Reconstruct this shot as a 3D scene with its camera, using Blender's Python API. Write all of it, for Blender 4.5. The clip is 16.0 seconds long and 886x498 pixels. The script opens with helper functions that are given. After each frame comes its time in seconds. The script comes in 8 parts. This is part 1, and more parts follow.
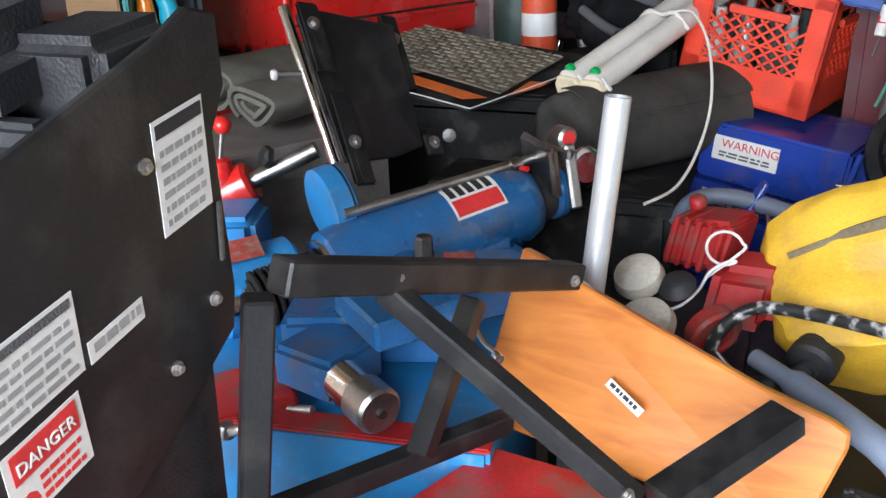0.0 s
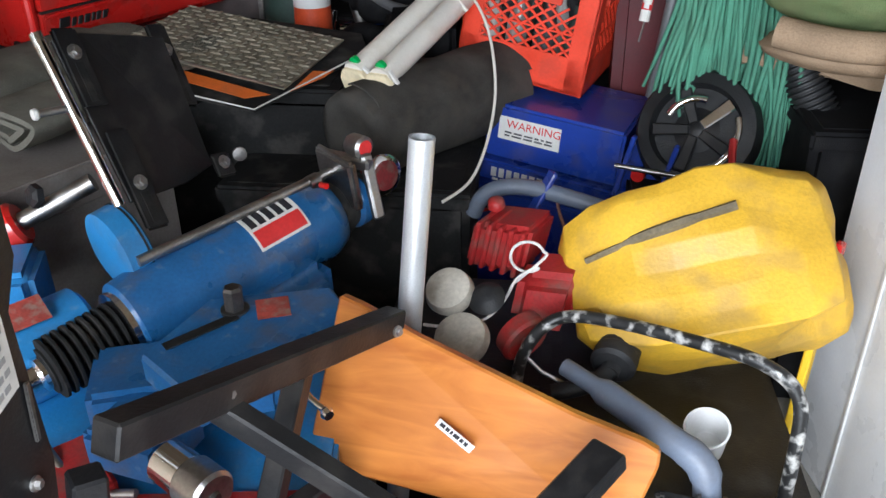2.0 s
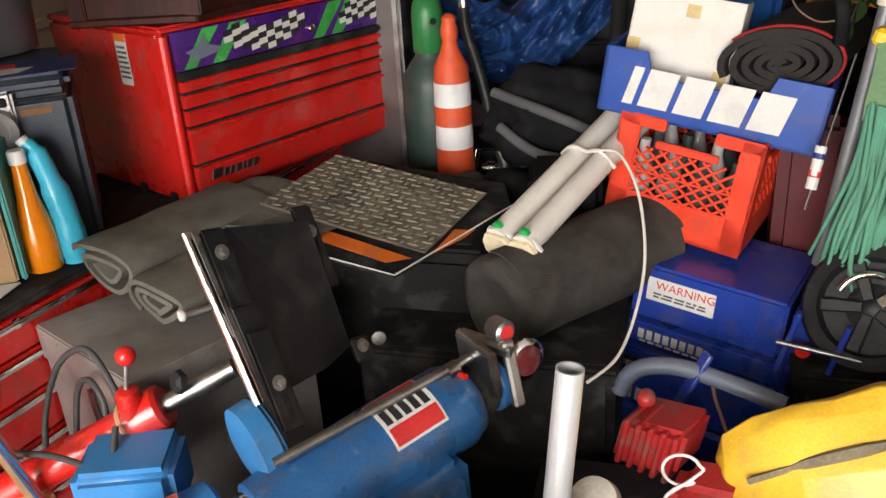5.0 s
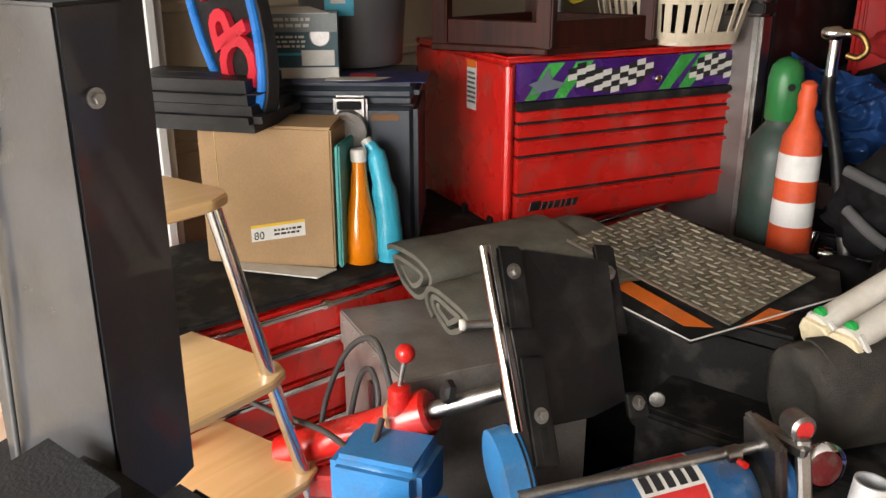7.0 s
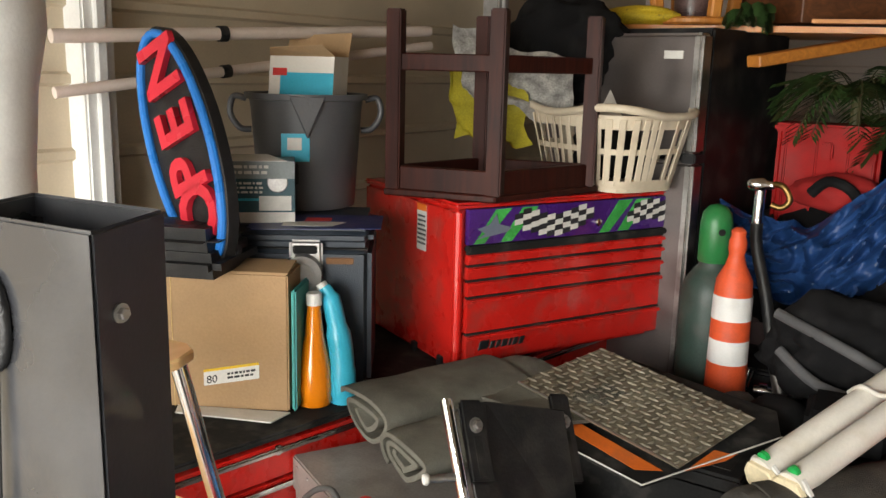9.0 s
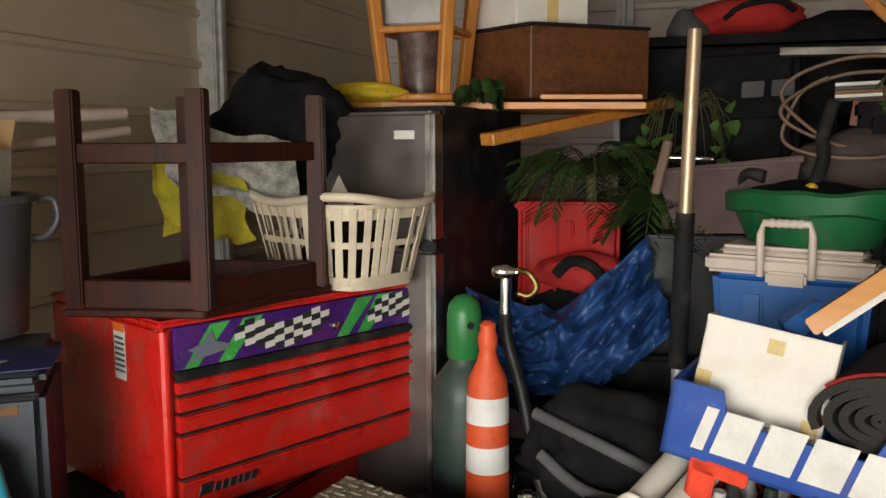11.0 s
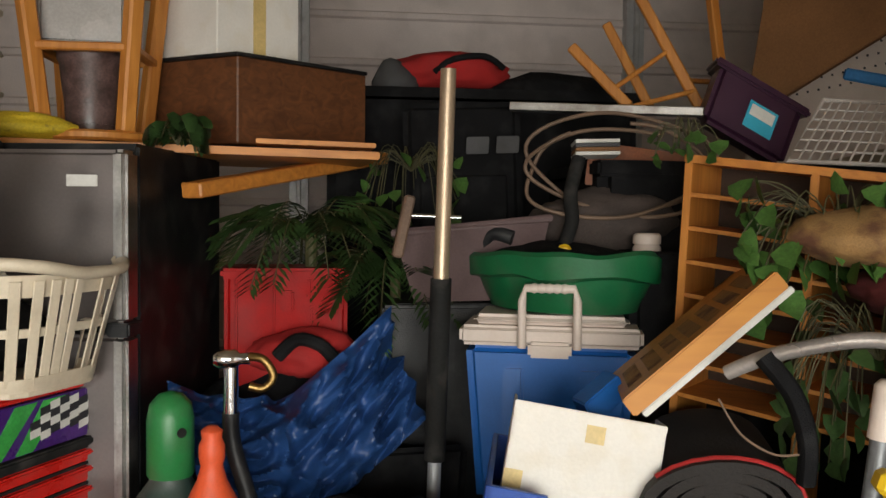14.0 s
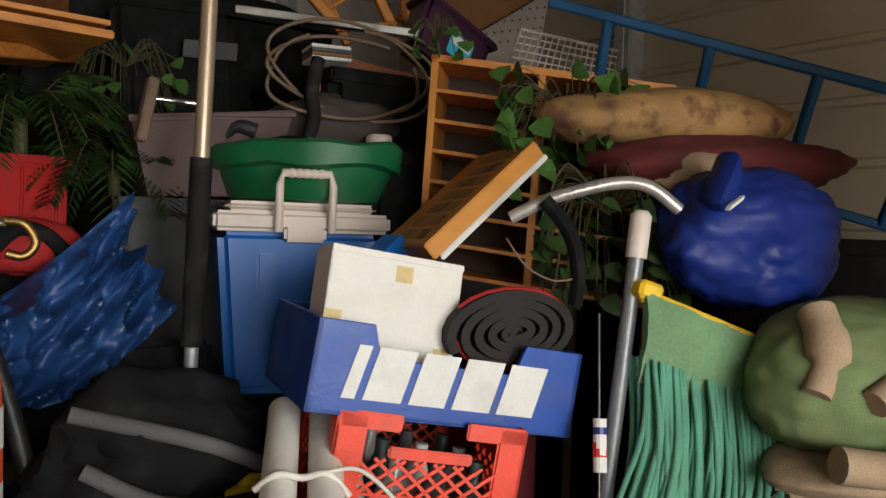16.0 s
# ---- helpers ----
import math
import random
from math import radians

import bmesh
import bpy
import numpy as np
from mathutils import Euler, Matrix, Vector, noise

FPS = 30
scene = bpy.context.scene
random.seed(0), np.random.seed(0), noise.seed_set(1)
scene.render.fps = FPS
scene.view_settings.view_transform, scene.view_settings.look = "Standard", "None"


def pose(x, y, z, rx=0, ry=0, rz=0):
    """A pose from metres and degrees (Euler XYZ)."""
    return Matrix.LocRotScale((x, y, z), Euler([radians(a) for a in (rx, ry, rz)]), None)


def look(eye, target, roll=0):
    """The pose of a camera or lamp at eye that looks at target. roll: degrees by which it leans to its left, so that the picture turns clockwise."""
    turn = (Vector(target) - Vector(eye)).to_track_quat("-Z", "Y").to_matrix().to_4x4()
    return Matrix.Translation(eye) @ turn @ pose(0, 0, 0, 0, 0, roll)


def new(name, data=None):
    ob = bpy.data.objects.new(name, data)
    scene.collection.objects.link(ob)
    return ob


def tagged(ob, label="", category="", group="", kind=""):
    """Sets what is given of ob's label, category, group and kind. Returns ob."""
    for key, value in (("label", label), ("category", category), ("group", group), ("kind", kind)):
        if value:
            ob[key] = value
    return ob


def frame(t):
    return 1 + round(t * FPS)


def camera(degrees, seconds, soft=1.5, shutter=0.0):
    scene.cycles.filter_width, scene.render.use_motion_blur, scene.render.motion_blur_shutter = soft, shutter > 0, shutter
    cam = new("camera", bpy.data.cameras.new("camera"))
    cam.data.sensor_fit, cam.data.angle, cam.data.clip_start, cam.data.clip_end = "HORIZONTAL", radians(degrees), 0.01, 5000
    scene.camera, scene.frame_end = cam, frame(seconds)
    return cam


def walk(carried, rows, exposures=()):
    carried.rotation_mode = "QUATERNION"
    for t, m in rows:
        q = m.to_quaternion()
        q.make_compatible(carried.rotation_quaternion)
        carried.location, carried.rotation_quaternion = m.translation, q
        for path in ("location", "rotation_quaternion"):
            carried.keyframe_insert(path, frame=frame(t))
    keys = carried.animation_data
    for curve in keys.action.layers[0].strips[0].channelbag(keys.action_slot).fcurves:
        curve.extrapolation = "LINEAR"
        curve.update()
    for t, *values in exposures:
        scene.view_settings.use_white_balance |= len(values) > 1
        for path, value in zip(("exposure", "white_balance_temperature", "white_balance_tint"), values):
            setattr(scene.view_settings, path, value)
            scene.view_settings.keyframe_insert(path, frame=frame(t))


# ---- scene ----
cam = camera(54.2, 16.0)
PATH = [
    (0, (0.327, -0.097, 1.162), (-0.405, 1.604, 0.406), -2.0),
    (0.5, (0.321, -0.088, 1.202), (-0.389, 1.593, 0.384), -1.3),
    (1, (0.305, -0.073, 1.246), (-0.26, 1.628, 0.359), -1.2),
    (1.5, (0.276, -0.046, 1.294), (-0.077, 1.689, 0.365), -0.6),
    (2, (0.246, 0.0, 1.348), (0.025, 1.742, 0.391), -0.7),
    (2.5, (0.227, 0.047, 1.38), (0.183, 1.792, 0.404), 0.4),
    (3, (0.189, 0.087, 1.429), (0.199, 1.869, 0.521), 1.2),
    (3.2, (0.186, 0.097, 1.454), (0.173, 1.893, 0.575), 0.0),
    (5.3, (0.21, 0.18, 1.538), (-0.439, 1.894, 0.737), -3.3),
    (5.5, (0.215, 0.178, 1.525), (-0.517, 1.877, 0.764), -2.7),
    (6, (0.222, 0.184, 1.491), (-0.69, 1.82, 0.789), 0.7),
    (6.5, (0.206, 0.209, 1.465), (-0.866, 1.731, 0.735), 0.9),
    (7, (0.218, 0.226, 1.467), (-0.972, 1.689, 0.804), 0.0),
    (7.5, (0.229, 0.225, 1.484), (-1.042, 1.666, 0.928), -0.8),
    (8, (0.235, 0.222, 1.514), (-1.062, 1.671, 1.048), -0.9),
    (8.5, (0.224, 0.208, 1.526), (-1.015, 1.712, 1.075), 0.3),
    (9, (0.187, 0.168, 1.552), (-0.918, 1.783, 1.14), 1.4),
    (9.5, (0.171, 0.136, 1.598), (-0.793, 1.856, 1.262), -0.4),
    (9.7, (0.153, 0.135, 1.608), (-0.709, 1.912, 1.291), -0.6),
    (11.8, (0.036, 0.872, 1.575), (-0.342, 2.821, 1.334), -1.8),
    (12, (-0.012, 0.924, 1.585), (-0.248, 2.893, 1.33), -2.7),
    (12.5, (-0.096, 0.925, 1.599), (-0.21, 2.916, 1.455), -0.5),
    (13, (-0.149, 0.926, 1.611), (-0.142, 2.919, 1.447), -2.2),
    (13.5, (-0.181, 0.916, 1.603), (-0.022, 2.907, 1.494), -0.1),
    (14, (-0.213, 0.91, 1.548), (0.001, 2.897, 1.463), 0.7),
    (14.5, (-0.224, 0.898, 1.43), (0.168, 2.854, 1.297), 1.7),
    (15, (-0.278, 0.84, 1.369), (0.279, 2.752, 1.185), 1.4),
    (15.5, (-0.379, 0.846, 1.333), (0.465, 2.646, 1.116), 2.9),
    (16, (-0.628, 0.967, 1.273), (0.493, 2.622, 1.216), 1.9),
]
EXPOSURES = [(0, 0.38, 5950, 10), (3, 0.20, 5950, 8), (5.5, 0.52, 7200, 14), (9.5, 0.54, 7150, 8), (12, 0.28, 7350, 8), (14, 0.32, 7100, 8), (16, 0.18, 6900, 8)]
walk(cam, [(t, look(e, g, r)) for t, e, g, r in PATH], EXPOSURES)

# ---- light ----
world = bpy.data.worlds.new("daylight")
scene.world = world
world.use_nodes = True
wn = world.node_tree.nodes
sky = wn.new("ShaderNodeTexSky")
sky.sky_type, sky.sun_disc = "NISHITA", False
sky.sun_elevation, sky.sun_rotation = radians(48), radians(200)
world.node_tree.links.new(sky.outputs[0], wn["Background"].inputs[0])
wn["Background"].inputs[1].default_value = 0.15
sun = new("sun", bpy.data.lights.new("sun", "SUN"))
sun.data.energy, sun.data.angle, sun.data.color = 2.6, radians(0.6), (1.0, 0.95, 0.88)
sun.matrix_world = look((-1.5, -4, 5.4), (0, 0, 0))
sky_portal = new("door_daylight", bpy.data.lights.new("door_daylight", "AREA"))
sky_portal.data.shape, sky_portal.data.size, sky_portal.data.size_y = "RECTANGLE", 2.5, 1.8
sky_portal.data.spread = radians(114)
sky_portal.data.energy, sky_portal.data.color = 98, (0.98, 0.99, 1.0)
sky_portal.matrix_world = look((-0.45, -1.40, 1.15), (-0.75, 1.9, -0.85))

# ---- materials ----
MATS = {}


def mat(name, color, rough=0.6, metal=0.0, var=0.18, scale=9.0, bump=0.12, fine=160.0, dirt=0.0, dirt_col=(0.12, 0.1, 0.08),
        coat=0.0, wear=0.0, wear_col=(0.5, 0.5, 0.5), spec=0.5):
    """A surface with stains at a large scale, grain at a small one, dust and worn spots."""
    if name in MATS:
        return MATS[name]
    m = bpy.data.materials.new(name)
    m.use_nodes = True
    n, l = m.node_tree.nodes, m.node_tree.links
    b = n["Principled BSDF"]
    co = n.new("ShaderNodeTexCoord")
    big = n.new("ShaderNodeTexNoise")
    big.inputs["Scale"].default_value, big.inputs["Detail"].default_value = scale, 6
    small = n.new("ShaderNodeTexNoise")
    small.inputs["Scale"].default_value, small.inputs["Detail"].default_value = fine, 3
    for t in (big, small):
        l.new(co.outputs["Object"], t.inputs["Vector"])
    ramp = n.new("ShaderNodeMapRange")
    ramp.inputs["From Min"].default_value, ramp.inputs["From Max"].default_value = 0.3, 0.7
    ramp.inputs["To Min"].default_value, ramp.inputs["To Max"].default_value = 1 - var, 1 + var
    l.new(big.outputs["Fac"], ramp.inputs["Value"])
    grain = n.new("ShaderNodeMapRange")
    grain.inputs["From Min"].default_value, grain.inputs["From Max"].default_value = 0.3, 0.7
    grain.inputs["To Min"].default_value, grain.inputs["To Max"].default_value = 1 - var * 0.5, 1 + var * 0.5
    l.new(small.outputs["Fac"], grain.inputs["Value"])
    mul = n.new("ShaderNodeMath")
    mul.operation = "MULTIPLY"
    l.new(ramp.outputs[0], mul.inputs[0])
    l.new(grain.outputs[0], mul.inputs[1])
    sc = n.new("ShaderNodeVectorMath")
    sc.operation = "SCALE"
    sc.inputs[0].default_value = color[:3]
    l.new(mul.outputs[0], sc.inputs["Scale"])
    out = sc.outputs[0]
    for amount, col, size, lo in ((dirt, dirt_col, scale * 1.7, 0.5), (wear, wear_col, scale * 4.0, 0.62)):
        if amount:
            dn = n.new("ShaderNodeTexNoise")
            dn.inputs["Scale"].default_value, dn.inputs["Detail"].default_value = size, 8
            l.new(co.outputs["Object"], dn.inputs["Vector"])
            dr = n.new("ShaderNodeMapRange")
            dr.inputs["From Min"].default_value, dr.inputs["From Max"].default_value = lo, lo + 0.16
            dr.inputs["To Max"].default_value = amount
            l.new(dn.outputs["Fac"], dr.inputs["Value"])
            mx = n.new("ShaderNodeMix")
            mx.data_type = "RGBA"
            l.new(dr.outputs[0], mx.inputs["Factor"])
            l.new(out, mx.inputs["A"])
            mx.inputs["B"].default_value = (*col, 1)
            out = mx.outputs["Result"]
    l.new(out, b.inputs["Base Color"])
    rr = n.new("ShaderNodeMapRange")
    rr.inputs["From Min"].default_value, rr.inputs["From Max"].default_value = 0.3, 0.7
    rr.inputs["To Min"].default_value, rr.inputs["To Max"].default_value = max(0.03, rough - 0.1), min(1, rough + 0.12)
    l.new(big.outputs["Fac"], rr.inputs["Value"])
    l.new(rr.outputs[0], b.inputs["Roughness"])
    b.inputs["Metallic"].default_value = metal
    b.inputs["Coat Weight"].default_value = coat
    b.inputs["Specular IOR Level"].default_value = spec
    if bump:
        bp = n.new("ShaderNodeBump")
        bp.inputs["Strength"].default_value, bp.inputs["Distance"].default_value = bump, 0.004
        l.new(small.outputs["Fac"], bp.inputs["Height"])
        l.new(bp.outputs[0], b.inputs["Normal"])
    MATS[name] = m
    return m


def wood(name, light, dark, ring=14.0, rough=0.45, axis=0, coat=0.15, spec=0.5):
    """Wood with grain drawn out along one axis."""
    if name in MATS:
        return MATS[name]
    m = bpy.data.materials.new(name)
    m.use_nodes = True
    n, l = m.node_tree.nodes, m.node_tree.links
    b = n["Principled BSDF"]
    co, mp = n.new("ShaderNodeTexCoord"), n.new("ShaderNodeMapping")
    s = [ring, ring, ring]
    s[axis] = ring * 0.08
    mp.inputs["Scale"].default_value = s
    l.new(co.outputs["Object"], mp.inputs["Vector"])
    g = n.new("ShaderNodeTexNoise")
    g.inputs["Scale"].default_value, g.inputs["Detail"].default_value, g.inputs["Distortion"].default_value = 3.0, 9, 1.2
    l.new(mp.outputs[0], g.inputs["Vector"])
    st = n.new("ShaderNodeTexNoise")
    st.inputs["Scale"].default_value, st.inputs["Detail"].default_value = 5.0, 4
    l.new(co.outputs["Object"], st.inputs["Vector"])
    mixf = n.new("ShaderNodeMath")
    mixf.operation, mixf.inputs[1].default_value = "MULTIPLY_ADD", 0.75
    l.new(g.outputs["Fac"], mixf.inputs[0])
    sub = n.new("ShaderNodeMath")
    sub.operation, sub.inputs[1].default_value = "MULTIPLY", 0.25
    l.new(st.outputs["Fac"], sub.inputs[0])
    l.new(sub.outputs[0], mixf.inputs[2])
    r = n.new("ShaderNodeValToRGB")
    r.color_ramp.elements[0].position, r.color_ramp.elements[0].color = 0.36, (*dark, 1)
    r.color_ramp.elements[1].position, r.color_ramp.elements[1].color = 0.62, (*light, 1)
    l.new(mixf.outputs[0], r.inputs[0])
    l.new(r.outputs[0], b.inputs["Base Color"])
    b.inputs["Roughness"].default_value, b.inputs["Coat Weight"].default_value = rough, coat
    b.inputs["Specular IOR Level"].default_value = spec
    bp = n.new("ShaderNodeBump")
    bp.inputs["Strength"].default_value, bp.inputs["Distance"].default_value = 0.12, 0.002
    l.new(g.outputs["Fac"], bp.inputs["Height"])
    l.new(bp.outputs[0], b.inputs["Normal"])
    MATS[name] = m
    return m


RED = mat("red_enamel", (0.62, 0.018, 0.014), 0.28, var=0.10, coat=0.4, dirt=0.25, bump=0.03)
RED_DK = mat("dull_red_paint", (0.34, 0.016, 0.016), 0.5, var=0.3, dirt=0.6, wear=0.3, wear_col=(0.12, 0.07, 0.06))
BLACK = mat("black_powder_coat", (0.010, 0.010, 0.011), 0.42, var=0.25, bump=0.15, dirt=0.18, dirt_col=(0.10, 0.09, 0.08), spec=0.35)
TOWER = mat("satin_black_enamel", (0.022, 0.023, 0.027), 0.33, var=0.15, bump=0.06, dirt=0.2, dirt_col=(0.06, 0.06, 0.06), spec=0.7, coat=0.25)
BLK_PL = mat("black_plastic", (0.013, 0.0135, 0.015), 0.5, var=0.2, bump=0.3, fine=260, dirt=0.15, dirt_col=(0.1, 0.1, 0.1), spec=0.35)
CASERED = mat("case_red_plastic", (0.34, 0.006, 0.006), 0.45, var=0.15, dirt=0.2, dirt_col=(0.1, 0.01, 0.01), spec=0.12)
RUBBER = mat("black_rubber", (0.014, 0.014, 0.014), 0.8, var=0.3, dirt=0.3, dirt_col=(0.11, 0.10, 0.09), spec=0.2)
BLUE = mat("blue_machine_paint", (0.02, 0.115, 0.30), 0.32, var=0.22, dirt=0.45, wear=0.45, wear_col=(0.3, 0.33, 0.36), coat=0.15)
BLUE_LT = mat("light_blue_paint", (0.03, 0.215, 0.50), 0.38, var=0.12, dirt=0.25, wear=0.3, wear_col=(0.35, 0.4, 0.42))
BLUE_JK = mat("navy_gloss_paint", (0.015, 0.045, 0.30), 0.3, var=0.15, dirt=0.25, coat=0.2)
CHROME = mat("chrome", (0.75, 0.75, 0.76), 0.12, 1.0, var=0.08, bump=0.02)
STEEL = mat("dull_steel", (0.42, 0.41, 0.40), 0.38, 1.0, var=0.2, dirt=0.4, dirt_col=(0.12, 0.09, 0.07))
STEEL_DK = mat("oily_steel", (0.16, 0.155, 0.15), 0.45, 1.0, var=0.3, dirt=0.4)
GALV = mat("galvanised_tube", (0.62, 0.64, 0.66), 0.42, 0.55, var=0.12, bump=0.25, fine=420)
WHITE = mat("white_paint", (0.72, 0.72, 0.71), 0.5, var=0.06, dirt=0.12, dirt_col=(0.4, 0.38, 0.34))
LABEL = mat("label_paper", (0.68, 0.67, 0.64), 0.55, var=0.08, dirt=0.25, dirt_col=(0.35, 0.33, 0.3), bump=0.05)
INK = mat("printed_ink", (0.02, 0.02, 0.025), 0.6, var=0.2, bump=0.0)
REDINK = mat("red_print", (0.6, 0.03, 0.03), 0.5, var=0.15, bump=0.0)
CARPET = mat("grey_carpet", (0.165, 0.16, 0.135), 0.95, var=0.3, bump=1.0, fine=420, dirt=0.4, dirt_col=(0.14, 0.12, 0.1), spec=0.05)
CARPET_DK = mat("dark_carpet", (0.07, 0.066, 0.06), 0.95, var=0.35, bump=1.0, fine=420, dirt=0.3, spec=0.05)
PLATE = mat("tread_plate", (0.25, 0.225, 0.17), 0.5, 0.3, var=0.35, scale=14, dirt=0.55, dirt_col=(0.07, 0.055, 0.04))
FADED = mat("faded_red_plate", (0.36, 0.06, 0.045), 0.6, var=0.35, scale=30, dirt=0.7, dirt_col=(0.30, 0.24, 0.2), bump=0.02)
FADEINK = mat("faded_grey_print", (0.30, 0.30, 0.30), 0.6, var=0.2, bump=0.0)
ORANGE = mat("orange_print", (0.75, 0.16, 0.02), 0.5, var=0.12, dirt=0.3)
MILK = mat("red_crate_plastic", (0.78, 0.055, 0.02), 0.42, var=0.1, dirt=0.3, dirt_col=(0.3, 0.05, 0.03), bump=0.1)
TRAYBL = mat("blue_tray_plastic", (0.005, 0.060, 0.33), 0.4, var=0.1, dirt=0.25, wear=0.2, wear_col=(0.2, 0.25, 0.45))
YELLOW = mat("yellow_jug_plastic", (0.68, 0.40, 0.03), 0.5, var=0.16, scale=5, dirt=0.7, dirt_col=(0.40, 0.25, 0.06), bump=0.15, wear=0.35, wear_col=(0.22, 0.15, 0.06))
BOARD = wood("varnished_board", (0.55, 0.20, 0.038), (0.38, 0.115, 0.02), 9, 0.35, 0, 0.35)
LAM = wood("beech_laminate", (0.70, 0.46, 0.22), (0.62, 0.38, 0.16), 9, 0.4, 1, 0.2)
PINE = wood("orange_pine", (0.66, 0.26, 0.05), (0.46, 0.16, 0.03), 12, 0.5, 0, 0.1)
PINE_V = wood("orange_pine_upright", (0.66, 0.27, 0.055), (0.48, 0.17, 0.03), 12, 0.5, 2, 0.1)
MAHOG = wood("dark_mahogany", (0.048, 0.010, 0.006), (0.02, 0.005, 0.004), 14, 0.5, 2, 0.0, 0.18)
WALNUT = wood("walnut_veneer", (0.165, 0.06, 0.022), (0.085, 0.03, 0.012), 12, 0.5, 0, 0.1)
CARD = mat("cardboard", (0.40, 0.255, 0.135), 0.85, var=0.1, scale=5, bump=0.2, dirt=0.2, dirt_col=(0.25, 0.16, 0.09))
CARD_W = mat("white_card", (0.76, 0.73, 0.68), 0.7, var=0.05, dirt=0.15, dirt_col=(0.55, 0.42, 0.2))
TAPE = mat("yellowed_tape", (0.62, 0.46, 0.19), 0.5, var=0.15, bump=0.0)
BINBL = mat("slate_blue_plastic", (0.035, 0.047, 0.065), 0.5, var=0.12, bump=0.25, fine=300, dirt=0.15, dirt_col=(0.12, 0.12, 0.12))
ORSODA = mat("orange_bottle", (0.85, 0.24, 0.01), 0.18, var=0.06, coat=0.5, bump=0.02)
CYAN = mat("cyan_plastic", (0.03, 0.42, 0.60), 0.35, var=0.1, bump=0.05)
TEAL = mat("teal_board", (0.04, 0.30, 0.29), 0.55, var=0.1)
SIGNBL = mat("sign_blue", (0.02, 0.22, 0.72), 0.3, var=0.06, bump=0.0)
SIGNRED = mat("sign_red", (0.75, 0.03, 0.06), 0.3, var=0.06, bump=0.0)
BUCKET = mat("grey_bucket", (0.075, 0.077, 0.085), 0.42, var=0.1, bump=0.15, dirt=0.1)
BASKET = mat("cream_plastic", (0.66, 0.57, 0.44), 0.45, var=0.06, dirt=0.2, dirt_col=(0.4, 0.3, 0.2))
GREENC = mat("green_cylinder_paint", (0.02, 0.20, 0.055), 0.35, var=0.12, dirt=0.2)
GREEND = mat("dark_green_cylinder", (0.03, 0.06, 0.05), 0.5, var=0.25, dirt=0.35, dirt_col=(0.09, 0.09, 0.08))
CONE = mat("orange_delineator", (0.72, 0.095, 0.03), 0.5, var=0.12, dirt=0.3, dirt_col=(0.35, 0.08, 0.05))
REFL = mat("white_reflective_tape", (0.8, 0.8, 0.79), 0.4, var=0.05, dirt=0.25, dirt_col=(0.45, 0.43, 0.4))
WALLM = mat("beige_steel_siding", (0.54, 0.455, 0.335), 0.5, 0.0, var=0.08, scale=3, dirt=0.2, dirt_col=(0.32, 0.28, 0.23), bump=0.05)
WALLB = mat("pale_steel_siding", (0.72, 0.63, 0.60), 0.5, var=0.1, scale=3, dirt=0.25, dirt_col=(0.35, 0.3, 0.28), bump=0.05)
POST = mat("galvanised_post", (0.5, 0.5, 0.5), 0.45, 0.5, var=0.15, dirt=0.3)
CONC = mat("concrete", (0.27, 0.26, 0.24), 0.9, var=0.2, scale=4, bump=0.5, dirt=0.4, dirt_col=(0.12, 0.11, 0.1))
FRIDGE = mat("brushed_fridge_door", (0.21, 0.185, 0.18), 0.40, 0.8, var=0.08, bump=0.05)
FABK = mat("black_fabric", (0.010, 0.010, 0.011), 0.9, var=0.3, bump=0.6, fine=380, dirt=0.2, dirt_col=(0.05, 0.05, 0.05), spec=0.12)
FAGR = mat("grey_fabric", (0.10, 0.10, 0.105), 0.85, var=0.2, bump=0.6, fine=380, spec=0.2)
FARED = mat("red_fabric", (0.38, 0.015, 0.015), 0.8, var=0.2, bump=0.5, fine=320)
TARP = mat("blue_tarpaulin", (0.014, 0.055, 0.18), 0.42, var=0.25, scale=14, bump=0.10, fine=160)
SACK = mat("royal_blue_sack", (0.009, 0.024, 0.17), 0.42, var=0.15, bump=0.2, fine=240, spec=0.25)
COOLB = mat("cooler_blue", (0.01, 0.13, 0.46), 0.38, var=0.08, bump=0.05)
COOLW = mat("cooler_cream", (0.66, 0.56, 0.50), 0.45, var=0.05, dirt=0.15, dirt_col=(0.4, 0.3, 0.2))
TUBG = mat("green_tub", (0.006, 0.125, 0.045), 0.40, var=0.12, dirt=0.15)
MAUVE = mat("mauve_grey_tub", (0.12, 0.08, 0.08), 0.5, var=0.15, spec=0.2)
PURP = mat("purple_tote", (0.045, 0.014, 0.035), 0.4, var=0.15, spec=0.3)
LEAF = mat("leaf_green", (0.035, 0.075, 0.02), 0.45, var=0.4, scale=20, bump=0.1)
LEAF2 = mat("ivy_green", (0.055, 0.13, 0.028), 0.42, var=0.4, scale=20, bump=0.1)
STEM = mat("plant_stem", (0.06, 0.055, 0.02), 0.7, var=0.3)
MOPG = mat("mop_yarn_green", (0.10, 0.31, 0.21), 0.95, var=0.22, bump=0.8, fine=520, dirt=0.25, dirt_col=(0.10, 0.18, 0.12))
CUSH = mat("sage_upholstery", (0.15, 0.20, 0.09), 0.9, var=0.15, bump=0.5, fine=420, dirt=0.3, dirt_col=(0.2, 0.19, 0.1), spec=0.1)
TAN = mat("tan_suede", (0.33, 0.235, 0.155), 0.9, var=0.22, bump=0.5, fine=300, spec=0.1)
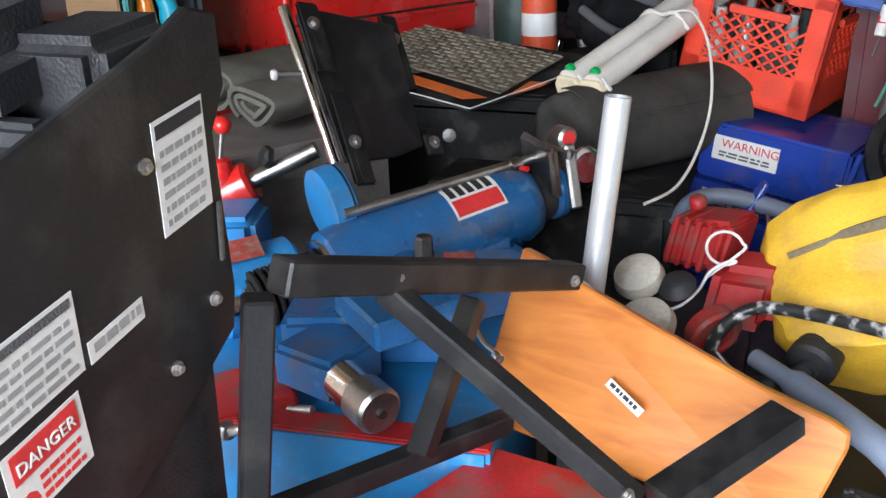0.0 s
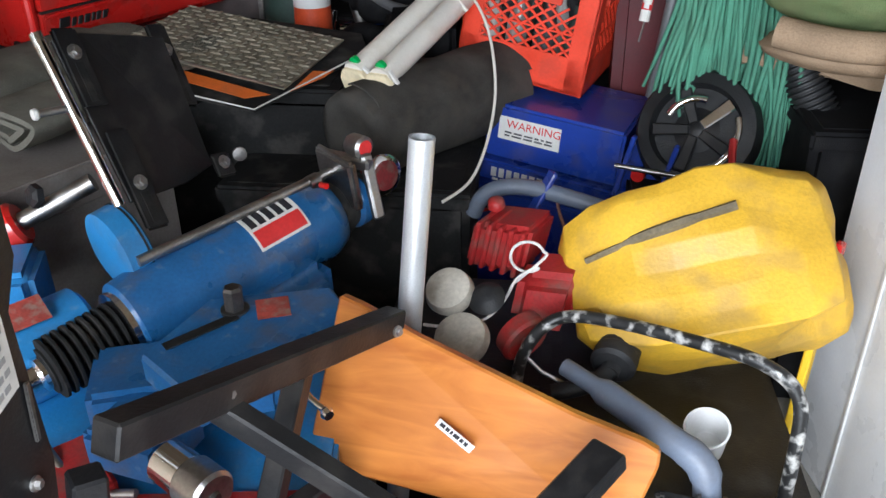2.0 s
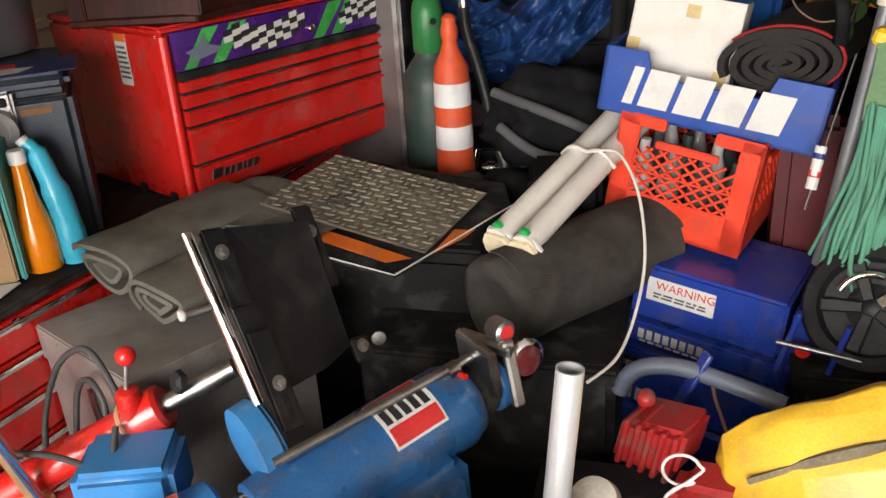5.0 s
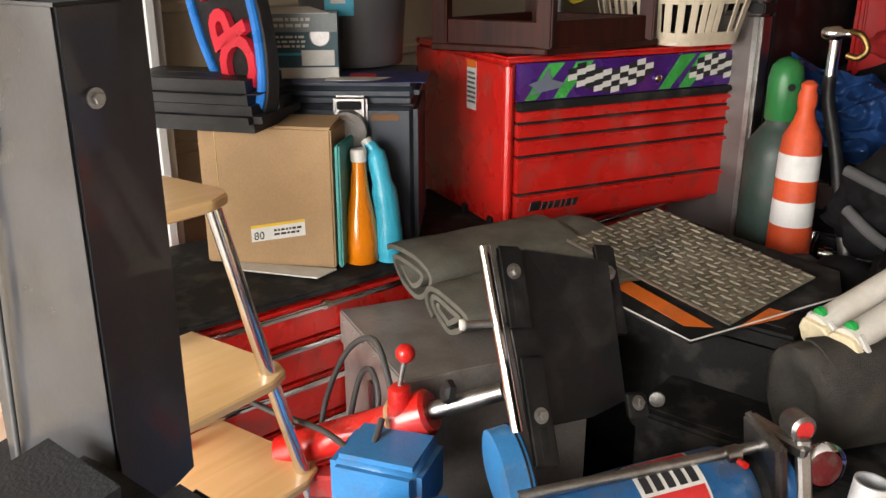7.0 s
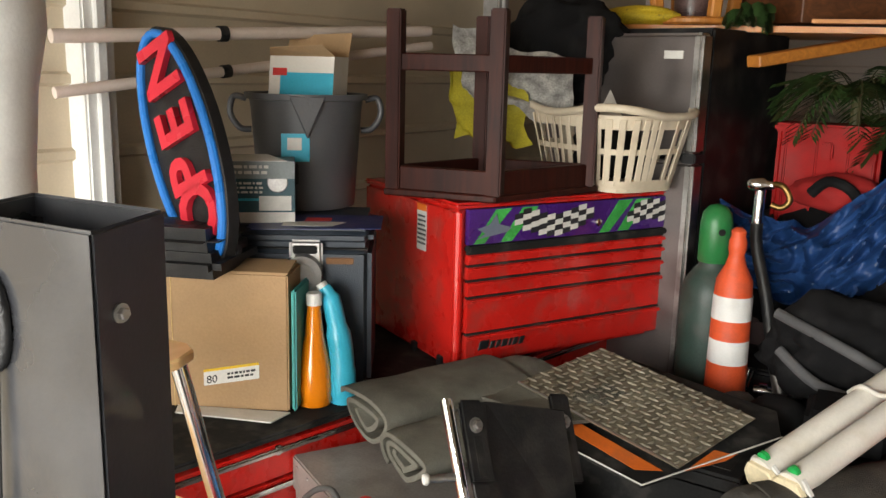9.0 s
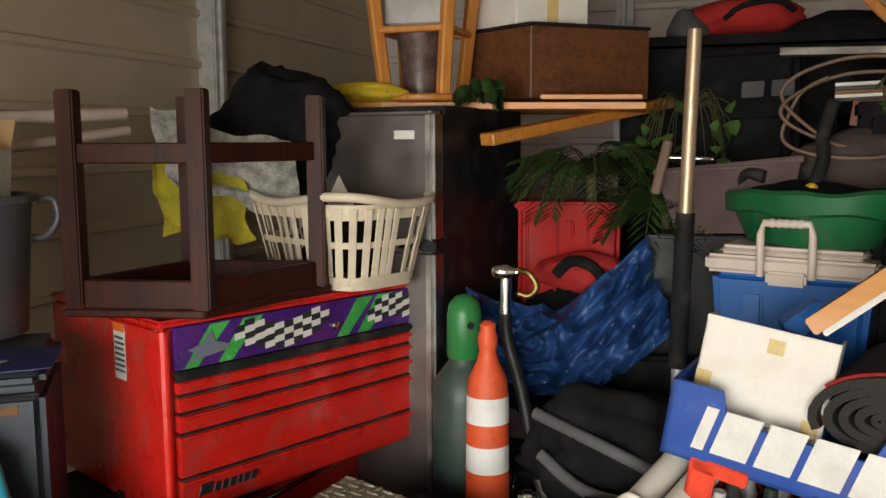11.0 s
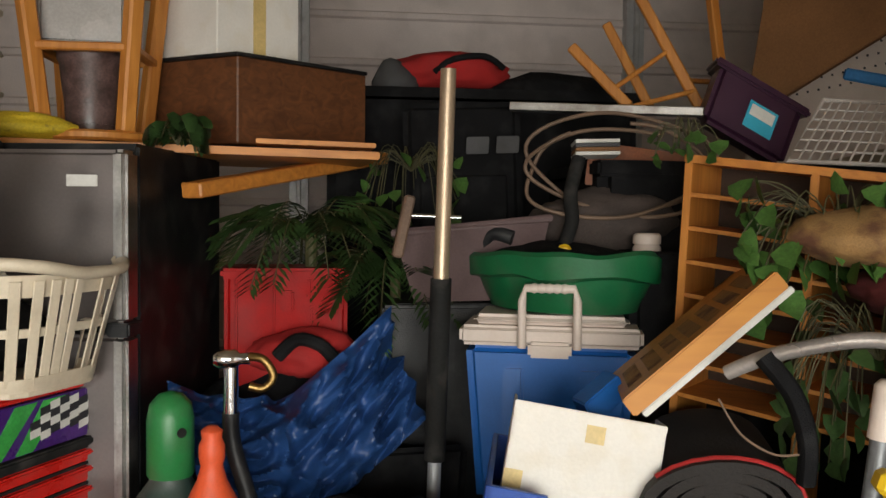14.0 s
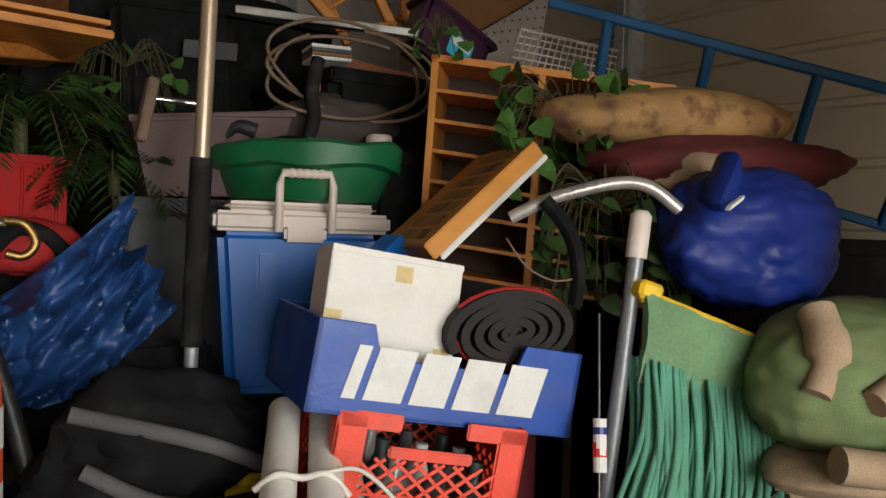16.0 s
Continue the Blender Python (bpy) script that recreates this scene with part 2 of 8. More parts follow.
CAMO = mat("patchwork_fabric", (0.34, 0.19, 0.07), 0.85, var=0.3, scale=10, bump=0.5, fine=300, dirt=0.9, dirt_col=(0.10, 0.035, 0.02))
WIREW = mat("white_coated_wire", (0.5, 0.45, 0.42), 0.5, var=0.1)
LADDER = mat("blue_ladder_paint", (0.015, 0.085, 0.2), 0.45, var=0.2, spec=0.3)
BROWNP = mat("brown_panel", (0.20, 0.095, 0.04), 0.5, var=0.2, scale=4, spec=0.2)
CORD = mat("tan_cable", (0.17, 0.11, 0.075), 0.6, var=0.2)
CORDG = mat("grey_cable", (0.06, 0.06, 0.06), 0.5, var=0.2)
YEL = mat("bright_yellow_plastic", (0.75, 0.48, 0.02), 0.45, var=0.1, dirt=0.2)
PANELW = mat("white_laminate_panel", (0.70, 0.70, 0.71), 0.3, var=0.05, coat=0.2, bump=0.02)
GRAYPL = mat("grey_blue_plastic", (0.15, 0.18, 0.24), 0.45, var=0.1, dirt=0.2)
CREAM = mat("cream_shell", (0.46, 0.43, 0.37), 0.5, var=0.2, dirt=0.8, dirt_col=(0.2, 0.17, 0.13))
TUBEW = mat("white_tube_wrap", (0.72, 0.69, 0.63), 0.45, var=0.08, dirt=0.3, dirt_col=(0.5, 0.44, 0.34))
FOAM = mat("cream_foam", (0.72, 0.62, 0.42), 0.8, var=0.12, scale=30, bump=0.4)
TAPEGR = mat("green_end_cap", (0.01, 0.35, 0.08), 0.3, var=0.1)
TANWOOD = wood("game_box_side", (0.60, 0.26, 0.05), (0.5, 0.2, 0.04), 10, 0.5, 0, 0.1)
GLASSY = mat("smoke_plastic", (0.32, 0.31, 0.30), 0.12, var=0.1, coat=0.5)
NAVY = mat("navy_card", (0.02, 0.03, 0.16), 0.4, var=0.2)
PURPLE = mat("purple_print", (0.06, 0.015, 0.16), 0.25, var=0.3, scale=6, coat=0.5, bump=0.0)
GREENP = mat("green_print", (0.05, 0.40, 0.08), 0.25, var=0.3, scale=12, coat=0.5, bump=0.0)

# ---- building helpers ----
OFF = {}


def V(*p):
    return Vector(p)


def thing(name, base, label, category, group="", kind=""):
    """An Empty at the base of a thing, under which its parts go."""
    ob = new(name)
    ob.location = base
    ob.empty_display_size = 0.05
    OFF[ob.name] = Vector(base)
    return tagged(ob, label, category, group, kind)


def part(name, bm, material, parent=None, label="", smooth=None):
    """One mesh, modelled in world places, under a thing or a part."""
    off = OFF[parent.name] if parent else Vector()
    bmesh.ops.translate(bm, verts=bm.verts, vec=-off)
    me = bpy.data.meshes.new(name)
    bm.to_mesh(me)
    bm.free()
    for m in material if isinstance(material, (list, tuple)) else [material]:
        me.materials.append(m)
    if smooth is not None:
        me.polygons.foreach_set("use_smooth", [True] * len(me.polygons))
        me.set_sharp_from_angle(angle=radians(smooth))
    ob = new(name, me)
    ob.parent = parent
    OFF[ob.name] = off
    if label:
        tagged(ob, label)
    return ob


def solo(name, bm, material, label, category, group="", kind="", smooth=None):
    """A thing of one mesh; a tote also gets its lid."""
    if "tote" in name:
        lo = [min(v.co[k] for v in bm.verts) for k in range(3)]
        hi = [max(v.co[k] for v in bm.verts) for k in range(3)]
        t = thing(name, ((lo[0] + hi[0]) / 2, (lo[1] + hi[1]) / 2, lo[2]), label, category, group, kind)
        part("body", bm, material, t, "", smooth)
        part("lid", hexa((lo[0] - 0.008, lo[1] - 0.008, hi[2] - 0.045), (hi[0] - lo[0] + 0.016, 0, 0), (0, hi[1] - lo[1] + 0.016, 0), (0, 0, 0.043), 0.008, 2), material, t)
        return t
    return tagged(part(name, bm, material, None, "", smooth), label, category, group, kind)


def bev(bm, w, seg=2):
    if w:
        bmesh.ops.bevel(bm, geom=list(bm.edges), offset=w, segments=seg, affect="EDGES", clamp_overlap=True)
    return bm


def hexa(o, a, b, c, w=0.004, seg=2, bm=None):
    """A box from its corner and its three edges, with rounded edges."""
    nb = bmesh.new()
    o, a, b, c = Vector(o), Vector(a), Vector(b), Vector(c)
    vs = [nb.verts.new(o + a * i + b * j + c * k) for k in (0, 1) for j in (0, 1) for i in (0, 1)]
    for q in ((0, 2, 3, 1), (4, 5, 7, 6), (0, 1, 5, 4), (2, 6, 7, 3), (0, 4, 6, 2), (1, 3, 7, 5)):
        nb.faces.new([vs[i] for i in q])
    bmesh.ops.recalc_face_normals(nb, faces=nb.faces)
    bev(nb, w, seg)
    return nb if bm is None else add(bm, nb)


def add(bm, nb):
    me = bpy.data.meshes.new("joined")
    nb.to_mesh(me)
    nb.free()
    bm.from_mesh(me)
    bpy.data.meshes.remove(me)
    return bm


def bar(p, q, wd, ht, w=0.003, up=(0, 0, 1), bm=None):
    """A square bar from p to q."""
    p, q = Vector(p), Vector(q)
    d = q - p
    s = d.cross(Vector(up)).normalized()
    u = s.cross(d).normalized()
    return hexa(p - s * wd / 2 - u * ht / 2, d, s * wd, u * ht, w, 1, bm)


def smooth_path(pts, n=8, closed=False):
    pts = [Vector(p) for p in pts]
    out = []
    m = len(pts)
    for i in range(m if closed else m - 1):
        g = (lambda k: pts[k % m]) if closed else (lambda k: pts[min(max(k, 0), m - 1)])
        a, b, c, d = g(i - 1), g(i), g(i + 1), g(i + 2)
        for k in range(n):
            t = k / n
            out.append(0.5 * ((2 * b) + (c - a) * t + (2 * a - 5 * b + 4 * c - d) * t * t + (3 * b - a - 3 * c + d) * t ** 3))
    if not closed:
        out.append(pts[-1])
    return out


def tube(pts, r, seg=12, closed=False, smooth=0, cap=True, bm=None):
    """A round tube along points; r may be a list."""
    if smooth:
        pts = smooth_path(pts, smooth, closed)
    pts = [Vector(p) for p in pts]
    n = len(pts)
    rs = r if isinstance(r, (list, tuple)) else [r] * n
    if len(rs) != n:
        rs = [rs[min(int(i * len(rs) / n), len(rs) - 1)] for i in range(n)]
    bm = bmesh.new() if bm is None else bm
    rings, ref = [], None
    for i, p in enumerate(pts):
        d = (pts[(i + 1) % n] - pts[i - 1]) if closed else (pts[min(i + 1, n - 1)] - pts[max(i - 1, 0)])
        d = d.normalized() if d.length > 1e-9 else Vector((0, 0, 1))
        if ref is None:
            ref = d.orthogonal().normalized()
        ref = (ref - d * ref.dot(d)).normalized()
        s = d.cross(ref)
        rings.append([bm.verts.new(p + (ref * math.cos(2 * math.pi * k / seg) + s * math.sin(2 * math.pi * k / seg)) * rs[i]) for k in range(seg)])
    for i in range(n if closed else n - 1):
        a, b = rings[i], rings[(i + 1) % n]
        for k in range(seg):
            bm.faces.new((a[k], a[(k + 1) % seg], b[(k + 1) % seg], b[k]))
    if cap and not closed:
        bm.faces.new(rings[0][::-1])
        bm.faces.new(rings[-1])
    return bm


def lathe(base, axis, prof, seg=28, bm=None, sx=1.0):
    """A turned shape: (radius, height) pairs along an axis from base."""
    bm = bmesh.new() if bm is None else bm
    base, ax = Vector(base), Vector(axis).normalized()
    u = ax.orthogonal().normalized()
    w = ax.cross(u)
    rings = []
    for r, h in prof:
        rings.append([bm.verts.new(base + ax * h + (u * math.cos(2 * math.pi * k / seg) * sx + w * math.sin(2 * math.pi * k / seg)) * max(r, 1e-4)) for k in range(seg)])
    for a, b in zip(rings, rings[1:]):
        for k in range(seg):
            bm.faces.new((a[k], a[(k + 1) % seg], b[(k + 1) % seg], b[k]))
    bm.faces.new(rings[0][::-1])
    bm.faces.new(rings[-1])
    bmesh.ops.recalc_face_normals(bm, faces=bm.faces)
    return bm


def slab(poly, thick, normal, w=0.002, bm=None):
    """A flat plate with a polygon outline."""
    nb = bmesh.new()
    nrm = Vector(normal).normalized() * thick
    a = [nb.verts.new(Vector(p)) for p in poly]
    b = [nb.verts.new(Vector(p) + nrm) for p in poly]
    nb.faces.new(a[::-1])
    nb.faces.new(b)
    for i in range(len(a)):
        j = (i + 1) % len(a)
        nb.faces.new((a[i], a[j], b[j], b[i]))
    bmesh.ops.recalc_face_normals(nb, faces=nb.faces)
    bev(nb, w, 1)
    return nb if bm is None else add(bm, nb)


def quad_on(o, a, b, u0, v0, u1, v1, lift, thick=0.0008, bm=None):
    """A thin sticker on the face o + a*u + b*v."""
    o, a, b = Vector(o), Vector(a), Vector(b)
    n = a.cross(b).normalized()
    p = o + a * u0 + b * v0 + n * lift
    return hexa(p, a * (u1 - u0), b * (v1 - v0), n * thick, 0, 1, bm)


def blob(c, r, seed=0, rough=0.25, freq=3.0, sub=4, flat=None, squash=1.0):
    """A lumpy soft body."""
    bm = bmesh.new()
    bmesh.ops.create_icosphere(bm, subdivisions=sub, radius=1)
    c, r = Vector(c), Vector(r)
    sd = Vector((seed * 3.1, seed * 1.7, seed * 2.3))
    for v in bm.verts:
        p = v.co.copy()
        k = 1 + rough * noise.noise(p * freq * 0.5 + sd) + rough * 0.6 * abs(noise.noise(p * freq * 1.3 + sd)) + rough * 0.25 * noise.noise(p * freq * 4 + sd)
        p = p * k
        v.co = Vector((p.x * r.x, p.y * r.y, p.z * r.z)) + c
        if flat is not None and v.co.z < flat:
            v.co.z = flat + (v.co.z - flat) * 0.05
    return bm


def sheet(fn, nu, nv, bm=None):
    """A surface from a function of u, v in 0..1."""
    bm = bmesh.new() if bm is None else bm
    g = [[bm.verts.new(fn(i / nu, j / nv)) for j in range(nv + 1)] for i in range(nu + 1)]
    for i in range(nu):
        for j in range(nv):
            bm.faces.new((g[i][j], g[i + 1][j], g[i + 1][j + 1], g[i][j + 1]))
    return bm


def thicken(bm, t):
    bmesh.ops.recalc_face_normals(bm, faces=bm.faces)
    bmesh.ops.solidify(bm, geom=list(bm.faces), thickness=t)
    return bm


def lettering(text, o, a, b, size, material, parent, name="lettering", depth=0.0006, lift=0.001, label="", shear=0.0, bold=0.0):
    """Writing with its own thickness on the face spanned by a (along the line) and b (up)."""
    cu = bpy.data.curves.new(name, "FONT")
    cu.body, cu.size, cu.extrude, cu.shear, cu.offset = text, size, depth, shear, bold
    cu.resolution_u = 3
    tmp = bpy.data.objects.new(name, cu)
    me = bpy.data.meshes.new_from_object(tmp)
    bpy.data.objects.remove(tmp)
    bpy.data.curves.remove(cu)
    a, b = Vector(a).normalized(), Vector(b).normalized()
    n = a.cross(b).normalized()
    m = Matrix((a, b, n)).transposed().to_4x4()
    bm = bmesh.new()
    bm.from_mesh(me)
    bpy.data.meshes.remove(me)
    bmesh.ops.transform(bm, matrix=Matrix.Translation(Vector(o) + n * lift) @ m, verts=bm.verts)
    return part(name, bm, material, parent, label)


def bolt(p, d, r=0.009, h=0.008):
    """A hexagon head with a washer."""
    bm = lathe(p, d, [(r * 1.5, 0), (r * 1.5, 0.0025)], 20)
    return lathe(Vector(p) + Vector(d).normalized() * 0.0025, d, [(r, 0), (r, h * 0.8), (r * 0.8, h)], 6, bm)


def bars_of_text(o, a, b, rows, parent, material, lift=0.0012, seed=1, name="print"):
    """Unreadable print as short bars, in one mesh."""
    rnd = random.Random(seed)
    bm = bmesh.new()
    for i in range(rows):
        v = 1 - (i + 1) / (rows + 0.6)
        u = 0.08
        while u < 0.86:
            w = rnd.uniform(0.05, 0.2)
            quad_on(o, a, b, u, v, min(u + w, 0.93), v + 0.42 / rows, lift, 0.0005, bm)
            u += w + 0.035
    return part(name, bm, material, parent)

# turns that lay the heaps at the back and by the east wall into the room
TURN_BACK = Matrix(((0.9933, 0.1114, -0.0308, -0.2644), (-0.1090, 0.9915, 0.0716, -0.1567), (0.0385, -0.0677, 0.9970, 0.2199), (0.0000, 0.0000, 0.0000, 1.0000)))
PIVOT_BACK = V(-0.149, 0.926, 1.611)
TURN_EAST = Matrix(((0.9845, 0.1678, -0.0506, -0.3934), (-0.1687, 0.9856, -0.0134, -0.0080), (0.0476, 0.0218, 0.9986, -0.0430), (0.0000, 0.0000, 0.0000, 1.0000)))
PIVOT_EAST = V(-0.379, 0.846, 1.333)
PIVOT_WEST = V(0.180, 0.150, 1.560)


def settle(names, pivot, k, turn=None, shift=(0, 0, 0)):
    """Turns whole things, sizes them by k about a pivot and shifts them; floor-standing stacks keep to the floor."""
    names = names.split()
    m = Matrix.Translation(Vector(shift)) @ Matrix.Translation(pivot) @ Matrix.Scale(k, 4) @ Matrix.Translation(-pivot) @ (turn or Matrix.Identity(4))
    bpy.context.view_layer.update()
    for ob in [o for o in scene.objects if o.parent is None and o.name in names]:
        pts = [q.matrix_world @ v.co for q in [ob, *ob.children_recursive] if q.type == "MESH" for v in q.data.vertices]
        lo = [min(p[i] for p in pts) for i in range(3)]
        hi = [max(p[i] for p in pts) for i in range(3)]
        if lo[2] < 0.02 and "tote" in ob.name:
            top = m @ V((lo[0] + hi[0]) / 2, lo[1], hi[2])
            away = top - V((lo[0] + hi[0]) / 2, lo[1], top.z)
            h = max(0.2, top.z - 0.01) / hi[2]
            ob.matrix_world = Matrix.Translation((away.x, away.y, 0)) @ Matrix.Diagonal((1, 1, h, 1)) @ ob.matrix_world
        else:
            ob.matrix_world = m @ ob.matrix_world

# ---- structure ----
XL, XR, YF, YB, ZC = -1.85, 1.9, -1.5, 5.2, 2.75


def structure(name, bm, m, label, smooth=None):
    return tagged(part(name, bm, m, None, "", smooth), label, name.split("_")[0], "", "structure")


structure("floor", hexa((XL - 0.1, YF, -0.12), (XR - XL + 0.2, 0, 0), (0, YB - YF + 0.1, 0), (0, 0, 0.12), 0), CONC, "stained grey concrete floor of the storage unit")
structure("ground", hexa((-60, -120, -0.2), (120, 0, 0), (0, 240, 0), (0, 0, 0.075), 0), CONC, "pale concrete apron outside the open door")
structure("ceiling", hexa((XL - 0.1, YF, ZC), (XR - XL + 0.2, 0, 0), (0, YB - YF + 0.1, 0), (0, 0, 0.08), 0), WALLM, "painted steel ceiling of the storage unit")


def siding(o, along, length, out, height, step=0.19):
    """Horizontal ribbed steel cladding with a backing."""
    o, along, out = Vector(o), Vector(along), Vector(out)
    prof = []
    z = 0.0
    while z < height:
        prof += [(0.0, z), (0.0, z + step * 0.80), (0.016, z + step * 0.84), (0.016, z + step * 0.95), (0.0, z + step * 0.99)]
        z += step
    bm = bmesh.new()
    a = [bm.verts.new(o + out * d + V(0, 0, h)) for d, h in prof]
    b = [bm.verts.new(o + along * length + out * d + V(0, 0, h)) for d, h in prof]
    for i in range(len(a) - 1):
        bm.faces.new((a[i], a[i + 1], b[i + 1], b[i]))
    return hexa(o - out * 0.06, along * length, out * 0.055, V(0, 0, height), 0, 1, bm)


structure("wall_west", siding((XL, YF, 0), (0, 1, 0), YB - YF, (1, 0, 0), ZC), WALLM, "beige horizontally ribbed steel wall")
structure("wall_north", siding((XL, YB, 0), (1, 0, 0), XR - XL, (0, -1, 0), ZC, 0.23), WALLB, "pale ribbed steel back wall")
# unseen wall piece, added to keep door light off the east side
structure("wall_south", siding((0.85, YF, 0), (1, 0, 0), XR - 0.85, (0, 1, 0), ZC), WALLM, "unseen ribbed steel wall added beside the door opening to shade the east side")
# unseen header, added to cut sky light high up at the back
structure("wall_south_header", hexa((XL, YF - 0.05, 2.08), (XR - XL, 0, 0), (0, 0.08, 0), (0, 0, ZC - 2.08), 0.004), WALLM, "unseen steel header added above the door opening to shade the upper back")
structure("wall_east", siding((XR, YF, 0), (0, 1, 0), YB - YF, (-1, 0, 0), ZC), WALLM, "beige ribbed steel wall in shade")
for nm, px, py in (("trim_1", XL + 0.03, 1.50), ("trim_2", XL + 0.03, 3.45), ("trim_3", -0.46, YB - 0.03), ("trim_4", 1.19, YB - 0.03), ("trim_5", XR - 0.03, 3.4)):
    bm = hexa((px - 0.045, py - 0.045, 0), (0.09, 0, 0), (0, 0.09, 0), (0, 0, ZC), 0.006)
    s = 0.03 if px < XL + 0.1 else -0.03
    if py > 5:
        hexa((px - 0.012, py - 0.07, 0), (0.024, 0, 0), (0, 0.03, 0), (0, 0, ZC), 0.004, 1, bm)
    else:
        hexa((px + s - 0.012 if s > 0 else px + s * 1.6, py - 0.015, 0), (0.04, 0, 0), (0, 0.03, 0), (0, 0, ZC), 0.004, 1, bm)
    structure(nm, bm, POST if py > 2 else WHITE, "upright steel stud of the wall frame")

# ---- red tool chests ----
U, N, Z = V(0.42, 0.907, 0).normalized(), V(-0.907, 0.42, 0).normalized(), V(0, 0, 1)


def roll_cabinet():
    d = V(0.18, 0.984, 0).normalized()
    n = V(-0.984, 0.18, 0)
    o = V(-1.275, 0.92, 0.05)
    t = thing("roll_cabinet", (-1.45, 1.9, 0), "long red steel roll cabinet with a dark rubber top mat", "tool cabinet")
    L, H = 1.95, 0.655
    part("body", hexa(o + n * 0.02, d * L, n * 0.48, Z * H, 0.008), RED, t)
    z = 0.06
    for k, h in enumerate((0.16, 0.13, 0.11, 0.10, 0.09)):
        for a, b in ((0.02, 0.95), (0.98, 1.93)):
            dr = part("drawer", hexa(o + d * a + Z * z - n * 0.006, d * (b - a), n * 0.028, Z * (h - 0.008), 0.004), RED, t)
            part("drawer_pull", hexa(o + d * (a + 0.005) + Z * (z + h - 0.026) - n * 0.020, d * (b - a - 0.01), n * 0.013, Z * 0.013, 0.004), CHROME, dr, "bright metal drawer pull")
        z += h
    part("lock", lathe(o + d * 0.58 + Z * 0.63 - n * 0.006, -n, [(0.012, 0), (0.012, 0.006), (0.008, 0.008)], 18), CHROME, t, "round chrome lock")
    part("top_mat", hexa(o + Z * H - n * 0.012, d * L, n * 0.51, Z * 0.018, 0.005), RUBBER, t, "dusty black rubber mat")
    for i, (a, b) in enumerate(((0.08, 0.08), (1.85, 0.08), (0.08, 0.42), (1.85, 0.42))):
        part("caster", lathe(o + d * a + n * b + V(0, 0, -0.02) - d * 0.015, d, [(0.03, 0), (0.03, 0.03)], 16), RUBBER, t)


roll_cabinet()


def tool_chest():
    o = V(-1.072, 2.07, 0.724)
    W, H, D = 0.955, 0.462, 0.57
    t = thing("tool_chest", o + U * W / 2 + N * D / 2, "glossy red steel tool chest with racing graphics on its front panel", "tool chest")
    part("body", hexa(o + N * 0.02 , U * W, N * (D - 0.02), Z * H, 0.014, 3), RED, t)
    part("corner_post", hexa(o - U * 0.001, U * 0.035, N * 0.05, Z * (H - 0.002), 0.015, 3), RED, t)
    part("corner_post", hexa(o + U * (W - 0.03), U * 0.031, N * 0.05, Z * (H - 0.002), 0.006, 2), RED, t)
    part("lid", hexa(o - N * 0.003 - U * 0.003 + Z * (H - 0.006), U * (W + 0.006), N * (D + 0.006), Z * 0.016, 0.007, 3), RED, t, "red lid with dusty top")
    x0, x1 = 0.036, W - 0.036
    gp = part("graphic_panel", hexa(o + U * x0 - N * 0.004 + Z * 0.355, U * (x1 - x0), N * 0.02, Z * 0.098, 0.002), PURPLE, t, "purple and green racing graphic with chequered flags")
    fo, fa, fb = o + U * x0 - N * 0.004 + Z * 0.355, U * (x1 - x0), Z * 0.098
    # swirls and flags of the printed panel
    rnd = random.Random(5)
    for u in (0.02, 0.12, 0.52, 0.60, 0.92):
        w = rnd.uniform(0.02, 0.05)
        bm = slab([fo + fa * (u + i) + fb * v for i, v in ((0, 0.02), (w, 0.02), (min(w + 0.10, 0.995 - u), 0.97), (min(0.08, 0.97 - u), 0.97))], 0.0006, -N, 0)
        part("swirl", bm, GREENP, gp)
    for s0, s1, rows in ((0.17, 0.49, 4), (0.64, 0.93, 4)):
        nx = 10
        for i in range(nx):
            for j in range(rows):
                u = s0 + (s1 - s0) * i / nx
                wv = 0.13 * math.sin(i * 0.7 + s0 * 9)
                v = 0.17 + wv + 0.64 * j / rows
                if 0.03 < v < 0.82 and (abs(j - 1.5) + abs(i - nx / 2 + 0.5) * 0.4) < 3.0:
                    p = fo + fa * u + fb * v - N * (0.0012 + 0.0004)
                    part("flag_square", hexa(p, fa * ((s1 - s0) / nx) + fb * 0.04, fb * 0.16, -N * 0.0005, 0, 1), LABEL if (i + j) % 2 else INK, gp)
    part("badge", slab([fo + fa * u + fb * v - N * 0.002 for u, v in ((0.03, 0.16), (0.14, 0.3), (0.16, 0.42), (0.11, 0.55), (0.10, 0.85), (0.075, 0.55), (0.03, 0.45), (0.06, 0.3))], 0.0008, -N, 0), GRAYPL, gp)
    part("lock", lathe(fo + fa * 0.51 + fb * 0.35, -N, [(0.011, 0), (0.011, 0.008), (0.007, 0.01)], 18), CHROME, gp)
    part("sill", hexa(o + U * 0.034 - N * 0.016 + Z * 0.335, U * (W - 0.066), N * 0.03, Z * 0.018, 0.004), RUBBER, t, "dusty black strip under the panel")
    z = 0.02
    for h in (0.085, 0.105, 0.048, 0.042, 0.035):
        dr = part("drawer", hexa(o + U * x0 - N * 0.004 + Z * z, U * (x1 - x0), N * 0.03, Z * (h - 0.007), 0.003), RED, t)
        part("drawer_pull", hexa(o + U * x0 - N * 0.016 + Z * (z + h - 0.020), U * (x1 - x0), N * 0.013, Z * 0.011, 0.004), RED, dr)
        part("finger_gap", hexa(o + U * x0 - N * 0.0055 + Z * (z + h - 0.0065), U * (x1 - x0), N * 0.012, Z * 0.006, 0), RUBBER, dr, "dark gap above the drawer")
        z += h
    bm = bmesh.new()
